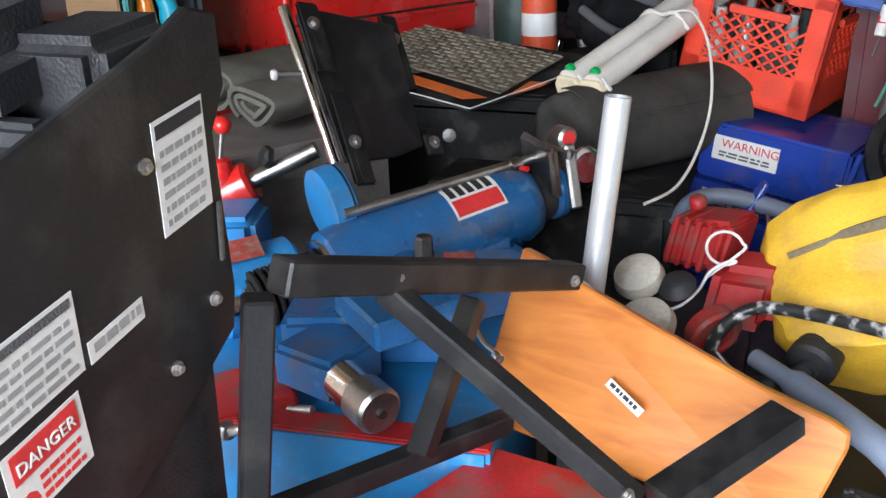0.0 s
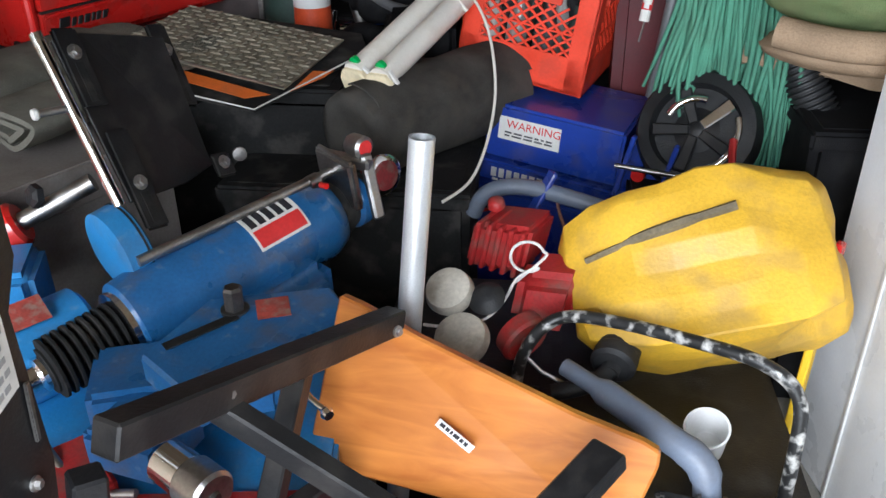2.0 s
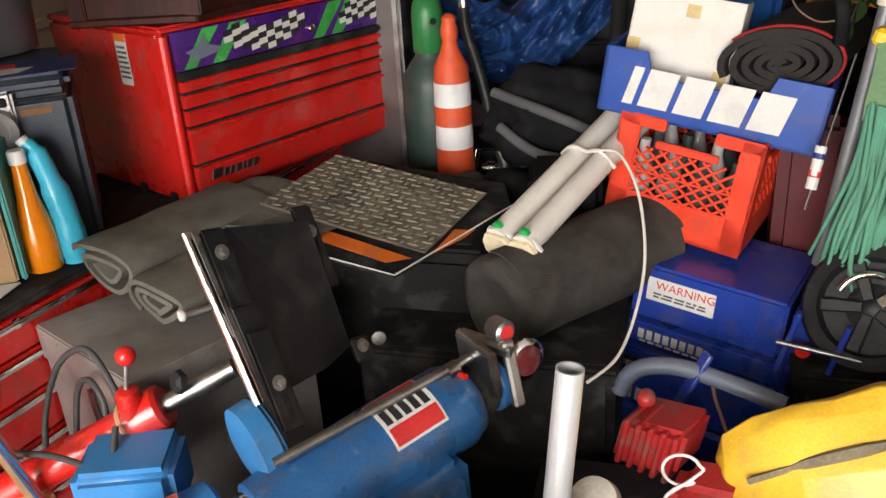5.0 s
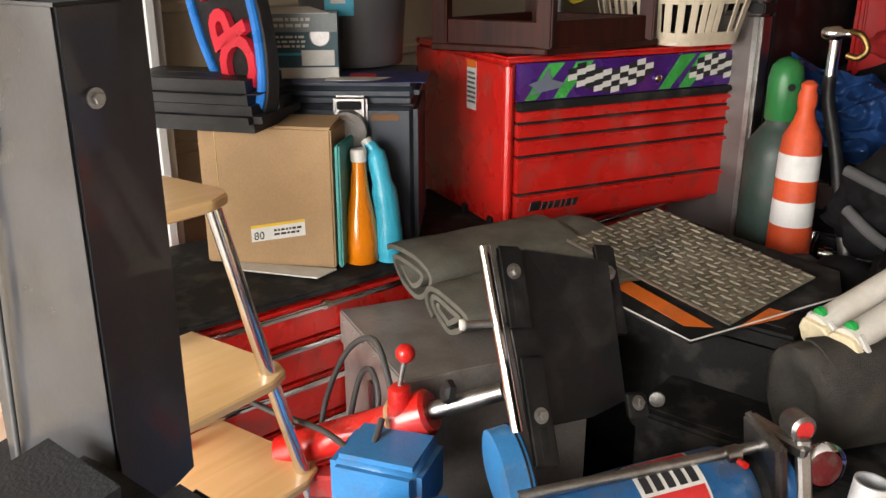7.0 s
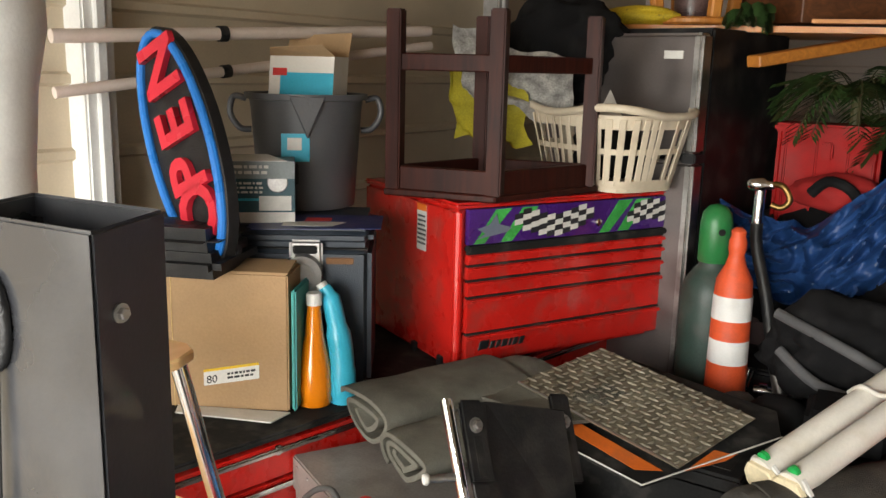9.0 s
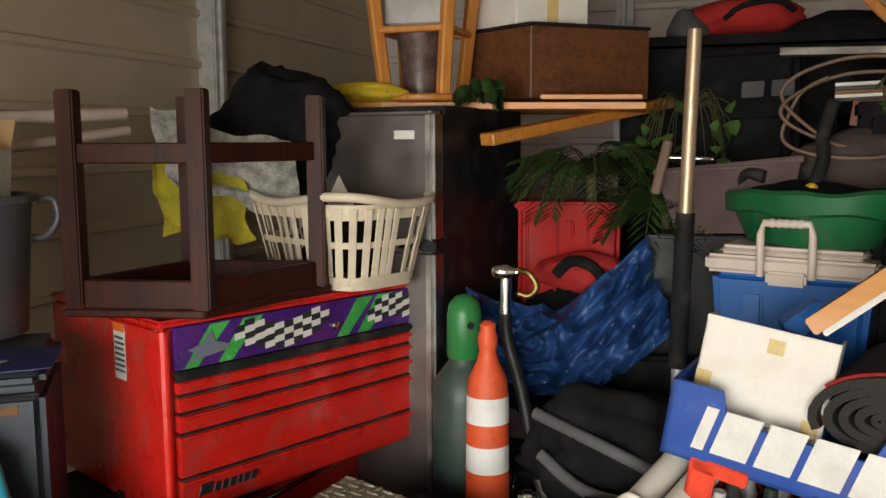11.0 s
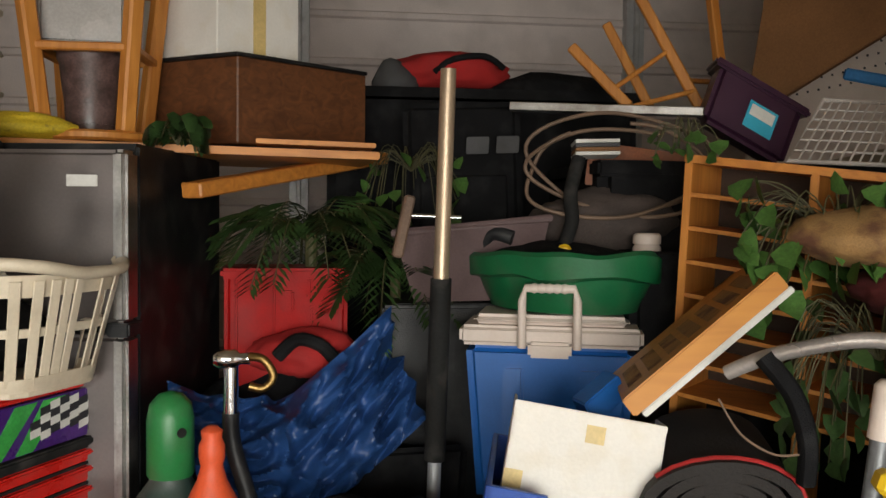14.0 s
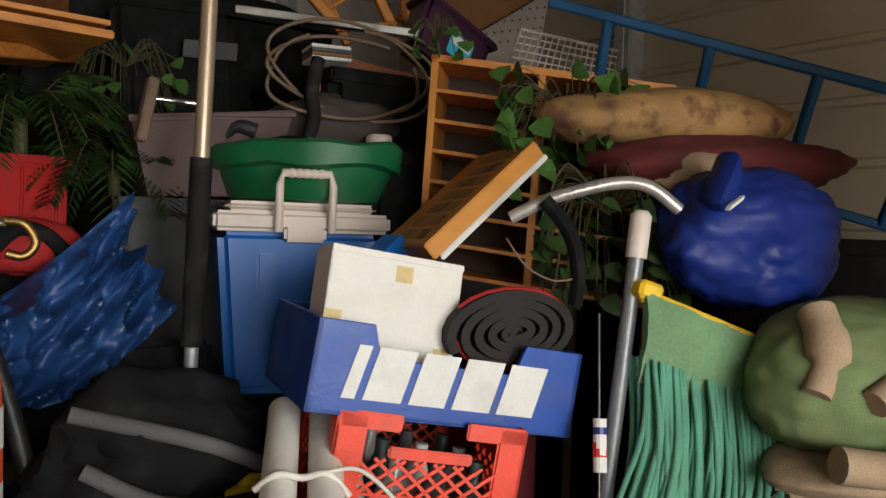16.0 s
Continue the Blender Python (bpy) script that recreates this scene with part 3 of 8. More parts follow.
    for i, (a, wd) in enumerate(((0.0, 0.034), (0.038, 0.016), (0.058, 0.016), (0.078, 0.02), (0.101, 0.012), (0.116, 0.018), (0.138, 0.018))):
        hexa(o + U * (0.075 + a) - N * 0.0045 + Z * (0.052), U * wd + Z * 0.001, -N * 0.004, Z * (0.022 if i else 0.027) + U * 0.008, 0.002, 1, bm)
    part("emblem", bm, BLK_PL, t, "black raised emblem")
    lb = part("label", quad_on(o + N * 0.245, -N * 0.1, Z, 0.3, 0.31, 0.85, 0.445, 0.0012), LABEL, t, "white paper label on the side")
    part("label_stripe", quad_on(o + N * 0.245, -N * 0.1, Z, 0.3, 0.425, 0.85, 0.445, 0.0022), ORANGE, lb)
    bars_of_text(o + N * 0.215 + Z * 0.32, -N * 0.055, Z * 0.1, 7, lb, INK, 0.0022, 3)
    for a in (0.05, 0.20):
        part("foot_tab", hexa(o + N * a - U * 0.012 + Z * 0.0, U * 0.012, N * 0.025, Z * 0.03, 0.003), BLK_PL, t)


tool_chest()

# ---- things on the cabinets ----


def plastic_bin():
    a, b = V(0.80, 0.60, 0).normalized(), V(-0.60, 0.80, 0)
    o = V(-1.455, 1.62, 0.726)
    t = thing("storage_cooler", o + a * 0.19 + b * 0.17, "slate blue plastic cooler box with a grey catch on its front", "cooler box")
    W, D, H = 0.355, 0.34, 0.425
    part("body", hexa(o, a * W, b * D, Z * (H - 0.05), 0.02, 3), BINBL, t, smooth=40)
    part("lid", hexa(o - a * 0.004 - b * 0.004 + Z * (H - 0.055), a * (W + 0.008), b * (D + 0.008), Z * 0.055, 0.022, 3), BINBL, t, smooth=40)
    part("seam", hexa(o + a * 0.01 - b * 0.002 + Z * (H - 0.058), a * (W - 0.02), b * 0.01, Z * 0.004, 0), RUBBER, t)
    cp = part("catch_plate", hexa(o + a * 0.148 - b * 0.012 + Z * 0.193, a * 0.085, b * 0.016, Z * 0.20, 0.010, 3), STEEL, t, "grey moulded catch plate")
    part("dial", lathe(o + a * 0.183 - b * 0.014 + Z * 0.308, -b, [(0.052, 0), (0.05, 0.028), (0.035, 0.036), (0.03, 0.034)], 30), GLASSY, cp, "clear round cup")
    part("recess", hexa(o + a * 0.158 - b * 0.016 + Z * 0.358, a * 0.062, b * 0.006, Z * 0.022, 0.004), RUBBER, cp)
    part("badge", hexa(o + a * 0.24 - b * 0.003 + Z * 0.33, a * 0.07, b * 0.006, Z * 0.017, 0.002), BROWNP, t)
    part("badge", hexa(o + a * 0.26 - b * 0.002 + Z * 0.05, a * 0.04, b * 0.004, Z * 0.008, 0.001), STEEL, t)
    return o, a, b, H


BO, BA, BB, BH = plastic_bin()


def flyer():
    o = BO + Z * (BH + 0.002) - BB * 0.06 + BA * 0.05
    t = solo("flyer", slab([o, o + BA * 0.33 + Z * 0.006, o + BA * 0.33 + BB * 0.2 + Z * 0.004, o + BB * 0.22], 0.0012, Z, 0), NAVY, "navy and white printed card lying on the cooler box", "card")
    part("print", quad_on(o + Z * 0.0034, BA * 0.33, BB * 0.2, 0.25, 0.2, 0.75, 0.5, 0.0004), LABEL, t)
    part("print", quad_on(o + Z * 0.0034, BA * 0.33, BB * 0.2, 0.40, 0.55, 0.60, 0.8, 0.0006), REDINK, t)


flyer()


def pump_box():
    a, b = (BA * 0.99 + BB * 0.12).normalized(), (BB * 0.99 - BA * 0.12).normalized()
    o = V(-1.350, 1.745, 0) - a * 0.178 + Z * (0.726 + BH + 0.004)
    t = thing("boxed_pump", o + a * 0.06 + b * 0.06, "small printed carton of a pump in teal and white", "carton")
    W, H = 0.178, 0.155
    bx = part("carton", hexa(o, a * W, b * 0.12, Z * H, 0.002), mat("dark_teal_print", (0.02, 0.075, 0.10), 0.45, var=0.2), t)
    part("band", quad_on(o - b * 0.0, a * W, Z * H, 0, 0.0, 1, 0.17, 0.001), LABEL, bx)
    part("band", quad_on(o, a * W, Z * H, 0, 0.72, 1, 1, 0.001), mat("grey_print", (0.2, 0.23, 0.24), 0.5), bx)
    part("band", quad_on(o, a * W, Z * H, 0, 0.36, 0.65, 0.40, 0.001), CYAN, bx)
    part("sticker", quad_on(o, a * W, Z * H, 0.5, 0.2, 0.95, 0.44, 0.002), LABEL, bx)
    part("picture", lathe(o + a * W * 0.76 + Z * H * 0.66, -b, [(0.026, 0), (0.024, 0.0015)], 18), STEEL, bx)
    bars_of_text(o + Z * H * 0.74, a * W * 0.7, Z * H * 0.24, 2, bx, LABEL, 0.002, 8)
    bars_of_text(o + Z * H * 0.44, a * W * 0.6, Z * H * 0.26, 3, bx, LABEL, 0.002, 9)
    part("flap", slab([o + Z * H + a * 0.01, o + Z * H + a * 0.16, o + Z * (H + 0.012) + a * 0.11 + b * 0.05, o + Z * (H + 0.01) + a * 0.02 + b * 0.06], 0.0015, Z, 0), LABEL, bx)


pump_box()


def bucket():
    c = V(-1.535, 1.985, 1.153)
    t = thing("stock_bucket", c, "grey plastic pouring bucket with side handles and a blue label", "bucket")
    bd = part("shell", lathe(c, Z, [(0.115, 0), (0.135, 0.004), (0.155, 0.28), (0.158, 0.30), (0.172, 0.302), (0.172, 0.318), (0.155, 0.318), (0.150, 0.29), (0.11, 0.02)], 48), BUCKET, t, smooth=40)
    f = V(0.7, -0.714, 0)
    part("spout", slab([c + f * 0.150 + Z * 0.315 - f.cross(Z) * 0.05, c + f * 0.150 + Z * 0.315 + f.cross(Z) * 0.05, c + f * 0.143 + Z * 0.20], 0.022, f, 0.004), BUCKET, t)
    s = f.cross(Z).normalized()
    for k in (-1, 1):
        p = c + s * k * 0.165
        part("handle", tube([p + Z * 0.30, p + s * k * 0.035 + Z * 0.305, p + s * k * 0.045 + Z * 0.26, p + s * k * 0.02 + Z * 0.22, p + Z * 0.215 - s * k * 0.012], 0.009, 10, smooth=5), BUCKET, t, smooth=60)
    lo = c + f * 0.152 + Z * 0.14 - s * 0.005
    lb = part("label", hexa(lo, s * 0.075, -f * 0.004, Z * 0.075, 0.001), CYAN, t, "blue and white paper label")
    part("label_patch", hexa(lo + s * 0.02 + f * 0.0008 + Z * 0.03, s * 0.04, -f * 0.002, Z * 0.035, 0.001), LABEL, lb)
    part("label_patch", hexa(lo + s * 0.03 + f * 0.0012 - Z * 0.06, s * 0.05, -f * 0.01, Z * 0.055, 0.001), INK, lb)
    o = c + V(-0.065, -0.085, 0.30)
    a, b = V(0.93, 0.36, 0).normalized(), V(-0.36, 0.93, 0).normalized()
    bx = thing("glove_carton", o, "open white and blue carton standing in the bucket", "carton")
    up = (Z * 0.985 + b * 0.17).normalized()
    th = 0.003
    for q, w, dd in ((o, a * 0.19, b * th), (o + b * 0.11, a * 0.19, b * th), (o, a * th, b * 0.11), (o + a * 0.187, a * th, b * 0.11)):
        part("side", hexa(q, w, dd, up * 0.12, 0.0005, 1), CARD_W, bx)
    part("side", hexa(o + Z * 0.002, a * 0.19, b * 0.11, up * 0.003, 0, 1), CARD, bx)
    part("print", quad_on(o, a * 0.19, up * 0.12, 0.18, 0.0, 1, 0.62, 0.001), CYAN, bx)
    part("print", quad_on(o, a * 0.19, up * 0.12, 0.06, 0.55, 0.28, 0.72, 0.002), REDINK, bx)
    part("flap", slab([o + up * 0.12, o + up * 0.12 + a * 0.19, o + up * 0.15 + a * 0.17 - b * 0.05, o + up * 0.14 + a * 0.02 - b * 0.05], 0.002, up, 0), CARD, bx)
    part("flap", slab([o + up * 0.12 + b * 0.11, o + up * 0.12 + a * 0.19 + b * 0.11, o + up * 0.19 + a * 0.19 + b * 0.13, o + up * 0.18 + b * 0.13], 0.002, b, 0), CARD, bx)


bucket()


def open_sign():
    # an oval board leaning on the wall, its letters running upward
    c = V(-1.463, 1.49, 1.355)
    a = V(0.98, -0.05, 0.0)
    a = a.normalized()
    up = (V(-0.25, 0.06, 0.965) - a * 0.20).normalized()
    a = (a - up * a.dot(up)).normalized()
    nrm = a.cross(up).normalized()
    t = thing("open_sign", c - up * 0.28, "black oval shop sign with red letters and blue rim", "sign")
    n = 40
    pt = [(math.cos(2 * math.pi * i / n), math.sin(2 * math.pi * i / n)) for i in range(n)]
    part("board", slab([c + a * 0.125 * x + up * 0.298 * y for x, y in pt], 0.035, -nrm, 0.003), BLK_PL, t)
    part("rim", tube([c + a * 0.110 * x + up * 0.280 * y + nrm * 0.004 for x, y in pt], 0.011, 10, closed=True), SIGNBL, t, "bright blue oval rim")
    for i, ch in enumerate("OPEN"):
        lettering(ch, c + up * (-0.240 + i * 0.121) + a * 0.075, up, -a, 0.178, SIGNRED, t, "letter", 0.008, 0.010, bold=0.005)


open_sign()


def cardboard_box():
    o = V(-1.50, 1.42, 0.728)
    a, b = V(0.86, 0.50, 0).normalized(), V(-0.50, 0.86, 0).normalized()
    t = thing("cardboard_box", o + a * 0.14, "brown cardboard box with a white and yellow sticker", "box")
    W, D, H = 0.325, 0.20, 0.340
    part("carton", hexa(o, a * W, b * D, Z * H, 0.004), CARD, t)
    part("flap", slab([o + Z * H, o + Z * H + a * W, o + Z * (H + 0.012) + a * W + b * 0.09, o + Z * (H + 0.012) + b * 0.09], 0.004, Z, 0.001), CARD, t)
    part("tape", quad_on(o, a * W, Z * H, 0.13, 0, 0.135, 1, 0.001), TAPE, t)
    st = part("sticker", quad_on(o + Z * H * 0.10, a * W + Z * 0.062, Z * H, 0.36, 0.0, 0.78, 0.12, 0.0012), LABEL, t, "white sticker with a yellow edge")
    part("sticker_edge", quad_on(o + Z * H * 0.10, a * W + Z * 0.062, Z * H, 0.36, 0.10, 0.78, 0.12, 0.002), YEL, st)
    lettering("80", o + a * W * 0.38 + Z * (H * 0.10 + 0.028), a * W + Z * 0.062, Z, 0.028, INK, st, lift=0.0025)
    bars_of_text(o + a * W * 0.52 + Z * (H * 0.10 + 0.036), a * W * 0.25 + Z * 0.0155, Z * 0.026, 2, st, INK, 0.0025, 4)
    tl = solo("teal_folder", hexa(o + a * (W + 0.008) - b * 0.005 + Z * 0.004, a * 0.012, b * 0.20, Z * 0.30, 0.004), TEAL, "teal plastic folder standing beside the cardboard box", "folder")
    wp = solo("paper_folder", slab([o - b * 0.045 + a * 0.06, o - b * 0.075 + a * 0.30, o - b * 0.01 + a * 0.33, o + a * 0.05 + b * 0.0], 0.004, Z, 0.0005), LABEL, "white paper folder under the cardboard box", "paper")
    case = thing("tool_case", o + Z * (H + 0.02) - b * 0.06, "black moulded plastic tool case lying on the cardboard box", "case")
    q = o + Z * (H + 0.006) - a * 0.175 - b * 0.085
    aa, bb, uu = (a * 0.96 - b * 0.10).normalized(), (b * 0.96 + a * 0.1).normalized(), (Z - a * 0.08).normalized()
    part("base", hexa(q, aa * 0.38, bb * 0.25, uu * 0.06, 0.022, 4), BLK_PL, case, smooth=40)
    part("lid", hexa(q + uu * 0.056 + aa * 0.004, aa * 0.372, bb * 0.242, uu * 0.058, 0.028, 4), BLK_PL, case, smooth=40)
    for k in (0.05, 0.125):
        part("ridge", hexa(q + uu * 0.108 + bb * k + aa * 0.04, aa * 0.28, bb * 0.05, uu * 0.007, 0.003, 2), BLK_PL, case)
    part("latch", hexa(q + aa * 0.374 + bb * 0.1 + uu * 0.04, aa * 0.012, bb * 0.03, uu * 0.03, 0.004), BLK_PL, case)


cardboard_box()


def bottle(p, r, h, m, name, label, lean=(0, 0, 1)):
    t = thing(name, p, label, "bottle")
    part("body", lathe(p, lean, [(r * 0.9, 0), (r, 0.006), (r * 1.0, h * 0.18), (r * 0.86, h * 0.38), (r * 0.52, h * 0.62), (r * 0.38, h * 0.84), (r * 0.36, h * 0.9)], 30), m, t, smooth=50)
    part("cap", lathe(V(*p) + Vector(lean).normalized() * h * 0.885, lean, [(r * 0.44, 0), (r * 0.44, h * 0.09), (r * 0.38, h * 0.105)], 24), LABEL, t, "white screw cap", smooth=50)


bottle((-1.215, 1.668, 0.727), 0.045, 0.285, ORSODA, "orange_bottle", "orange plastic bottle with a white cap")
tt = thing("blue_bottle", (-1.165, 1.715, 0.727), "slim cyan plastic bottle with a tilted neck", "bottle")
part("body", tube([(-1.165, 1.715, 0.728), (-1.165, 1.715, 0.76), (-1.17, 1.715, 0.86), (-1.195, 1.71, 0.98), (-1.215, 1.705, 1.015)], [0.030, 0.034, 0.031, 0.024, 0.016], 18, smooth=6), CYAN, tt, smooth=60)
part("spout", tube([(-1.212, 1.706, 1.005), (-1.225, 1.703, 1.024)], 0.014, 14), LABEL, tt)


def end_table():
    # small mahogany table standing upside down on the tool chest
    z0, z1 = 1.203, 1.70
    legs = [V(-1.268, 2.05, 0), V(-0.985, 2.115, 0), V(-0.89, 2.48, 0), V(-1.21, 2.40, 0)]
    t = thing("end_table", V(-1.08, 2.26, z0), "dark mahogany end table standing upside down on the red chest", "table")
    for p in legs:
        a = (legs[1] - legs[0]).normalized() * 0.042
        b = a.cross(Z) * -1
        part("leg", hexa(p - a / 2 - b / 2 + Z * (z0 + 0.018), a, b, Z * (z1 - z0 - 0.018), 0.004), MAHOG, t)
    c = sum(legs, V(0, 0, 0)) / 4
    part("tabletop", slab([c + (p - c) * 1.12 + Z * z0 for p in legs], 0.02, Z, 0.004), MAHOG, t)
    for i in range(4):
        p, q = legs[i], legs[(i + 1) % 4]
        part("apron", bar(p + Z * (z0 + 0.05), q + Z * (z0 + 0.05), 0.018, 0.065), MAHOG, t)
        part("stretcher", bar(p + Z * (z0 + 0.36), q + Z * (z0 + 0.36), 0.02, 0.045), MAHOG, t)
    part("underside_label", slab([c + (p - c) * 0.35 + Z * (z0 + 0.021) for p in legs], 0.001, Z, 0), LABEL, t)


end_table()


def laundry_basket():
    # a tapered rectangular basket with rows of slots
    c = V(-0.925, 2.685, 1.203)
    a, b = V(0.42, 0.907, 0).normalized(), V(-0.907, 0.42, 0).normalized()
    t = thing("laundry_basket", c, "cream plastic laundry basket with slotted sides on the red chest", "basket")
    H, LX, LY = 0.235, 0.165, 0.235

    def ring(k, h, s=1.0):
        raw = []
        for i in range(480):
            an = 2 * math.pi * i / 440
            x, y = math.cos(an), math.sin(an)
            x, y = math.copysign(abs(x) ** 0.42, x), math.copysign(abs(y) ** 0.42, y)
            raw.append(c + a * x * (LX * k) * s + b * y * (LY * k) * s + Z * h)
        acc = [0.0]
        for i in range(480):
            acc.append(acc[-1] + (raw[(i + 1) % 480] - raw[i]).length)
        pts, q = [], 0
        for i in range(44):
            while acc[q + 1] < acc[-1] * i / 44:
                q += 1
            pts.append(raw[q])
        return pts
    r0, r1 = 0.80, 1.0
    part("base", slab(ring(r0, 0.0), 0.012, Z, 0.002), BASKET, t)
    for h0, h1 in ((0.010, 0.035), (0.112, 0.128), (0.185, H - 0.01)):
        k0, k1 = r0 + (r1 - r0) * h0 / H, r0 + (r1 - r0) * h1 / H
        bm = bmesh.new()
        A, B = ring(k0, h0), ring(k1, h1)
        va, vb = [bm.verts.new(p) for p in A], [bm.verts.new(p) for p in B]
        for i in range(44):
            bm.faces.new((va[i], va[(i + 1) % 44], vb[(i + 1) % 44], vb[i]))
        part("band", thicken(bm, 0.004), BASKET, t, smooth=50)
    for i in range(44):
        A, B = ring(r0, 0.02), ring(r1, H - 0.02)
        part("slat", bar(A[i], B[i], 0.020, 0.004, 0.0015, up=(A[i] - c)), BASKET, t)
    part("rim", tube([p + Z * (0.012 * math.cos(i * 2 * math.pi / 11)) for i, p in enumerate(ring(1.04, H))], 0.012, 10, closed=True), BASKET, t, smooth=60)
    ld = solo("folded_card", slab([c + V(-0.03, -0.06, 0.18), c + V(0.06, 0.0, 0.18), c + V(0.0, 0.0, 0.29)], 0.012, V(0.3, -0.9, 0.3), 0.001), CARD_W, "pale folded card sticking out of the laundry basket", "card")
    solo("laundry", blob(c + Z * 0.10, (0.11, 0.10, 0.075), 4, 0.3, 3, 3, c.z + 0.013), FABK, "dark clothes inside the laundry basket", "clothes", smooth=60)


laundry_basket()


def wall_poles():
    for i, (p, q, r) in enumerate((((-1.74, 1.35, 1.60), (-1.52, 2.55, 1.665), 0.017), ((-1.74, 1.35, 1.47), (-1.55, 2.60, 1.62), 0.014))):
        t = thing("tent_pole", p, "pale metal tent pole leaning along the steel wall", "pole", "tent poles")
        p, q = Vector(p), Vector(q)
        part("tube", tube([p, q], r, 14), COOLW, t, smooth=60)
        part("collar", tube([p + (q - p) * 0.36, p + (q - p) * 0.38], r * 1.25, 14), RUBBER, t)


wall_poles()


def flags():
    def f(u, v):
        p = V(-1.36, 2.45, 1.68) + V(0.30, 0.20, -0.10) * u + V(0.02, 0.06, -0.22) * v
        return p + V(0.05, -0.04, 0.03) * noise.noise(V(u * 4, v * 4, 1.3))
    solo("chequered_cloth", thicken(sheet(f, 16, 12), 0.003), [mat("grey_white_cloth", (0.35, 0.34, 0.32), 0.85, var=0.5, scale=24)], "crumpled black and white cloth hanging behind the table", "cloth", smooth=60)

    def g(u, v):
        p = V(-1.40, 2.50, 1.55) + V(0.22, 0.1, -0.03) * u + V(0.0, 0.05, -0.22) * v
        return p + V(0.05, -0.04, 0.03) * noise.noise(V(u * 5, v * 4, 7.3))
    solo("yellow_cloth", thicken(sheet(g, 14, 12), 0.003), mat("olive_yellow_cloth", (0.42, 0.36, 0.03), 0.85, var=0.3), "olive yellow cloth hanging behind the table", "cloth", smooth=60)
    solo("black_jacket", blob((-1.17, 2.82, 1.62), (0.21, 0.13, 0.17), 11, 0.35, 3.2, 4), FABK, "black jacket heaped behind the mahogany table", "jacket", smooth=70)


flags()

# ---- fridge and what stands on it ----


def fridge():
    a, b = V(0.985, -0.17, 0).normalized(), V(0.17, 0.985, 0).normalized()
    o = V(-0.668, 2.740, 0) - a * 0.58
    t = thing("fridge", o + a * 0.29 + b * 0.3, "black two-door fridge with brushed steel doors", "fridge")
    part("cabinet", hexa(o + b * 0.06 + Z * 0.03, a * 0.58, b * 0.54, Z * 1.655, 0.008), BLACK, t)
    for z0, z1 in ((0.06, 1.285), (1.31, 1.668)):
        d = part("door", hexa(o + Z * z0, a * 0.565, b * 0.055, Z * (z1 - z0), 0.012, 3), FRIDGE, t)
        part("door_edge", hexa(o + a * 0.552 - b * 0.010 + Z * z0, a * 0.032, b * 0.066, Z * (z1 - z0), 0.010, 3), STEEL, d, "bright steel handle edge")
    part("hinge_cap", hexa(o + a * 0.54 - b * 0.012 + Z * 1.283, a * 0.05, b * 0.07, Z * 0.03, 0.004), BLK_PL, t)
    part("badge", hexa(o + a * 0.455 - b * 0.003 + Z * 1.592, a * 0.065, b * 0.004, Z * 0.024, 0.001), LABEL, t, "small silver maker's badge")
    part("sticker", hexa(o + a * 0.02 - b * 0.003 + Z * 1.55, a * 0.055, b * 0.004, Z * 0.055, 0.001), GREENP, t, "green energy sticker")
    for k in (0.05, 0.5):
        part("foot", lathe(o + a * k + b * 0.1, Z, [(0.02, 0), (0.02, 0.035)], 12), RUBBER, t)


fridge()
solo("plank", hexa((-1.09, 2.97, 1.688), (0.95, 0.10, -0.012), (-0.06, 0.62, 0), (0, 0, 0.019), 0.003), PINE, "long pine board lying across the fridge", "board")
solo("plank", hexa((-0.44, 3.035, 1.7085), (0.29, 0.03, -0.004), (-0.01, 0.10, 0), (0, 0, 0.012), 0.002), PINE, "short pine strip lying on the long board", "board")


def bar_stool(c, seat_z, flip, h=0.62, spread=0.17, lean=None, label="", top=0.11):
    """A plain wooden stool; flip: its seat below."""
    M = Matrix.Translation(c) @ (lean or Matrix.Identity(4))
    t = thing("wooden_stool", c, label, "stool", "wooden stools")

    def P(x, y, z):
        return M @ V(x, y, z)
    for sx, sy in ((-1, -1), (1, -1), (1, 1), (-1, 1)):
        part("leg", bar(P(sx * top, sy * top, 0.022), P(sx * spread, sy * spread, h), 0.038, 0.038, 0.006), PINE_V, t)
    for z in (0.22, 0.40):
        k = top + (spread - top) * z / h
        for (x0, y0), (x1, y1) in (((-1, -1), (1, -1)), ((1, -1), (1, 1)), ((1, 1), (-1, 1)), ((-1, 1), (-1, -1))):
            part("rung", bar(P(x0 * k, y0 * k, z), P(x1 * k, y1 * k, z), 0.026, 0.02, 0.004), PINE_V, t)
    part("seat", lathe(M @ V(0, 0, 0), M.to_3x3() @ V(0, 0, 1), [(0.15, 0), (0.16, 0.006), (0.16, 0.018), (0.15, 0.024)], 36), PINE_V, t)


bar_stool(V(-0.845, 3.16, 1.7075), 0, True, label="upturned pine bar stool standing on the board above the fridge", top=0.095, spread=0.15)


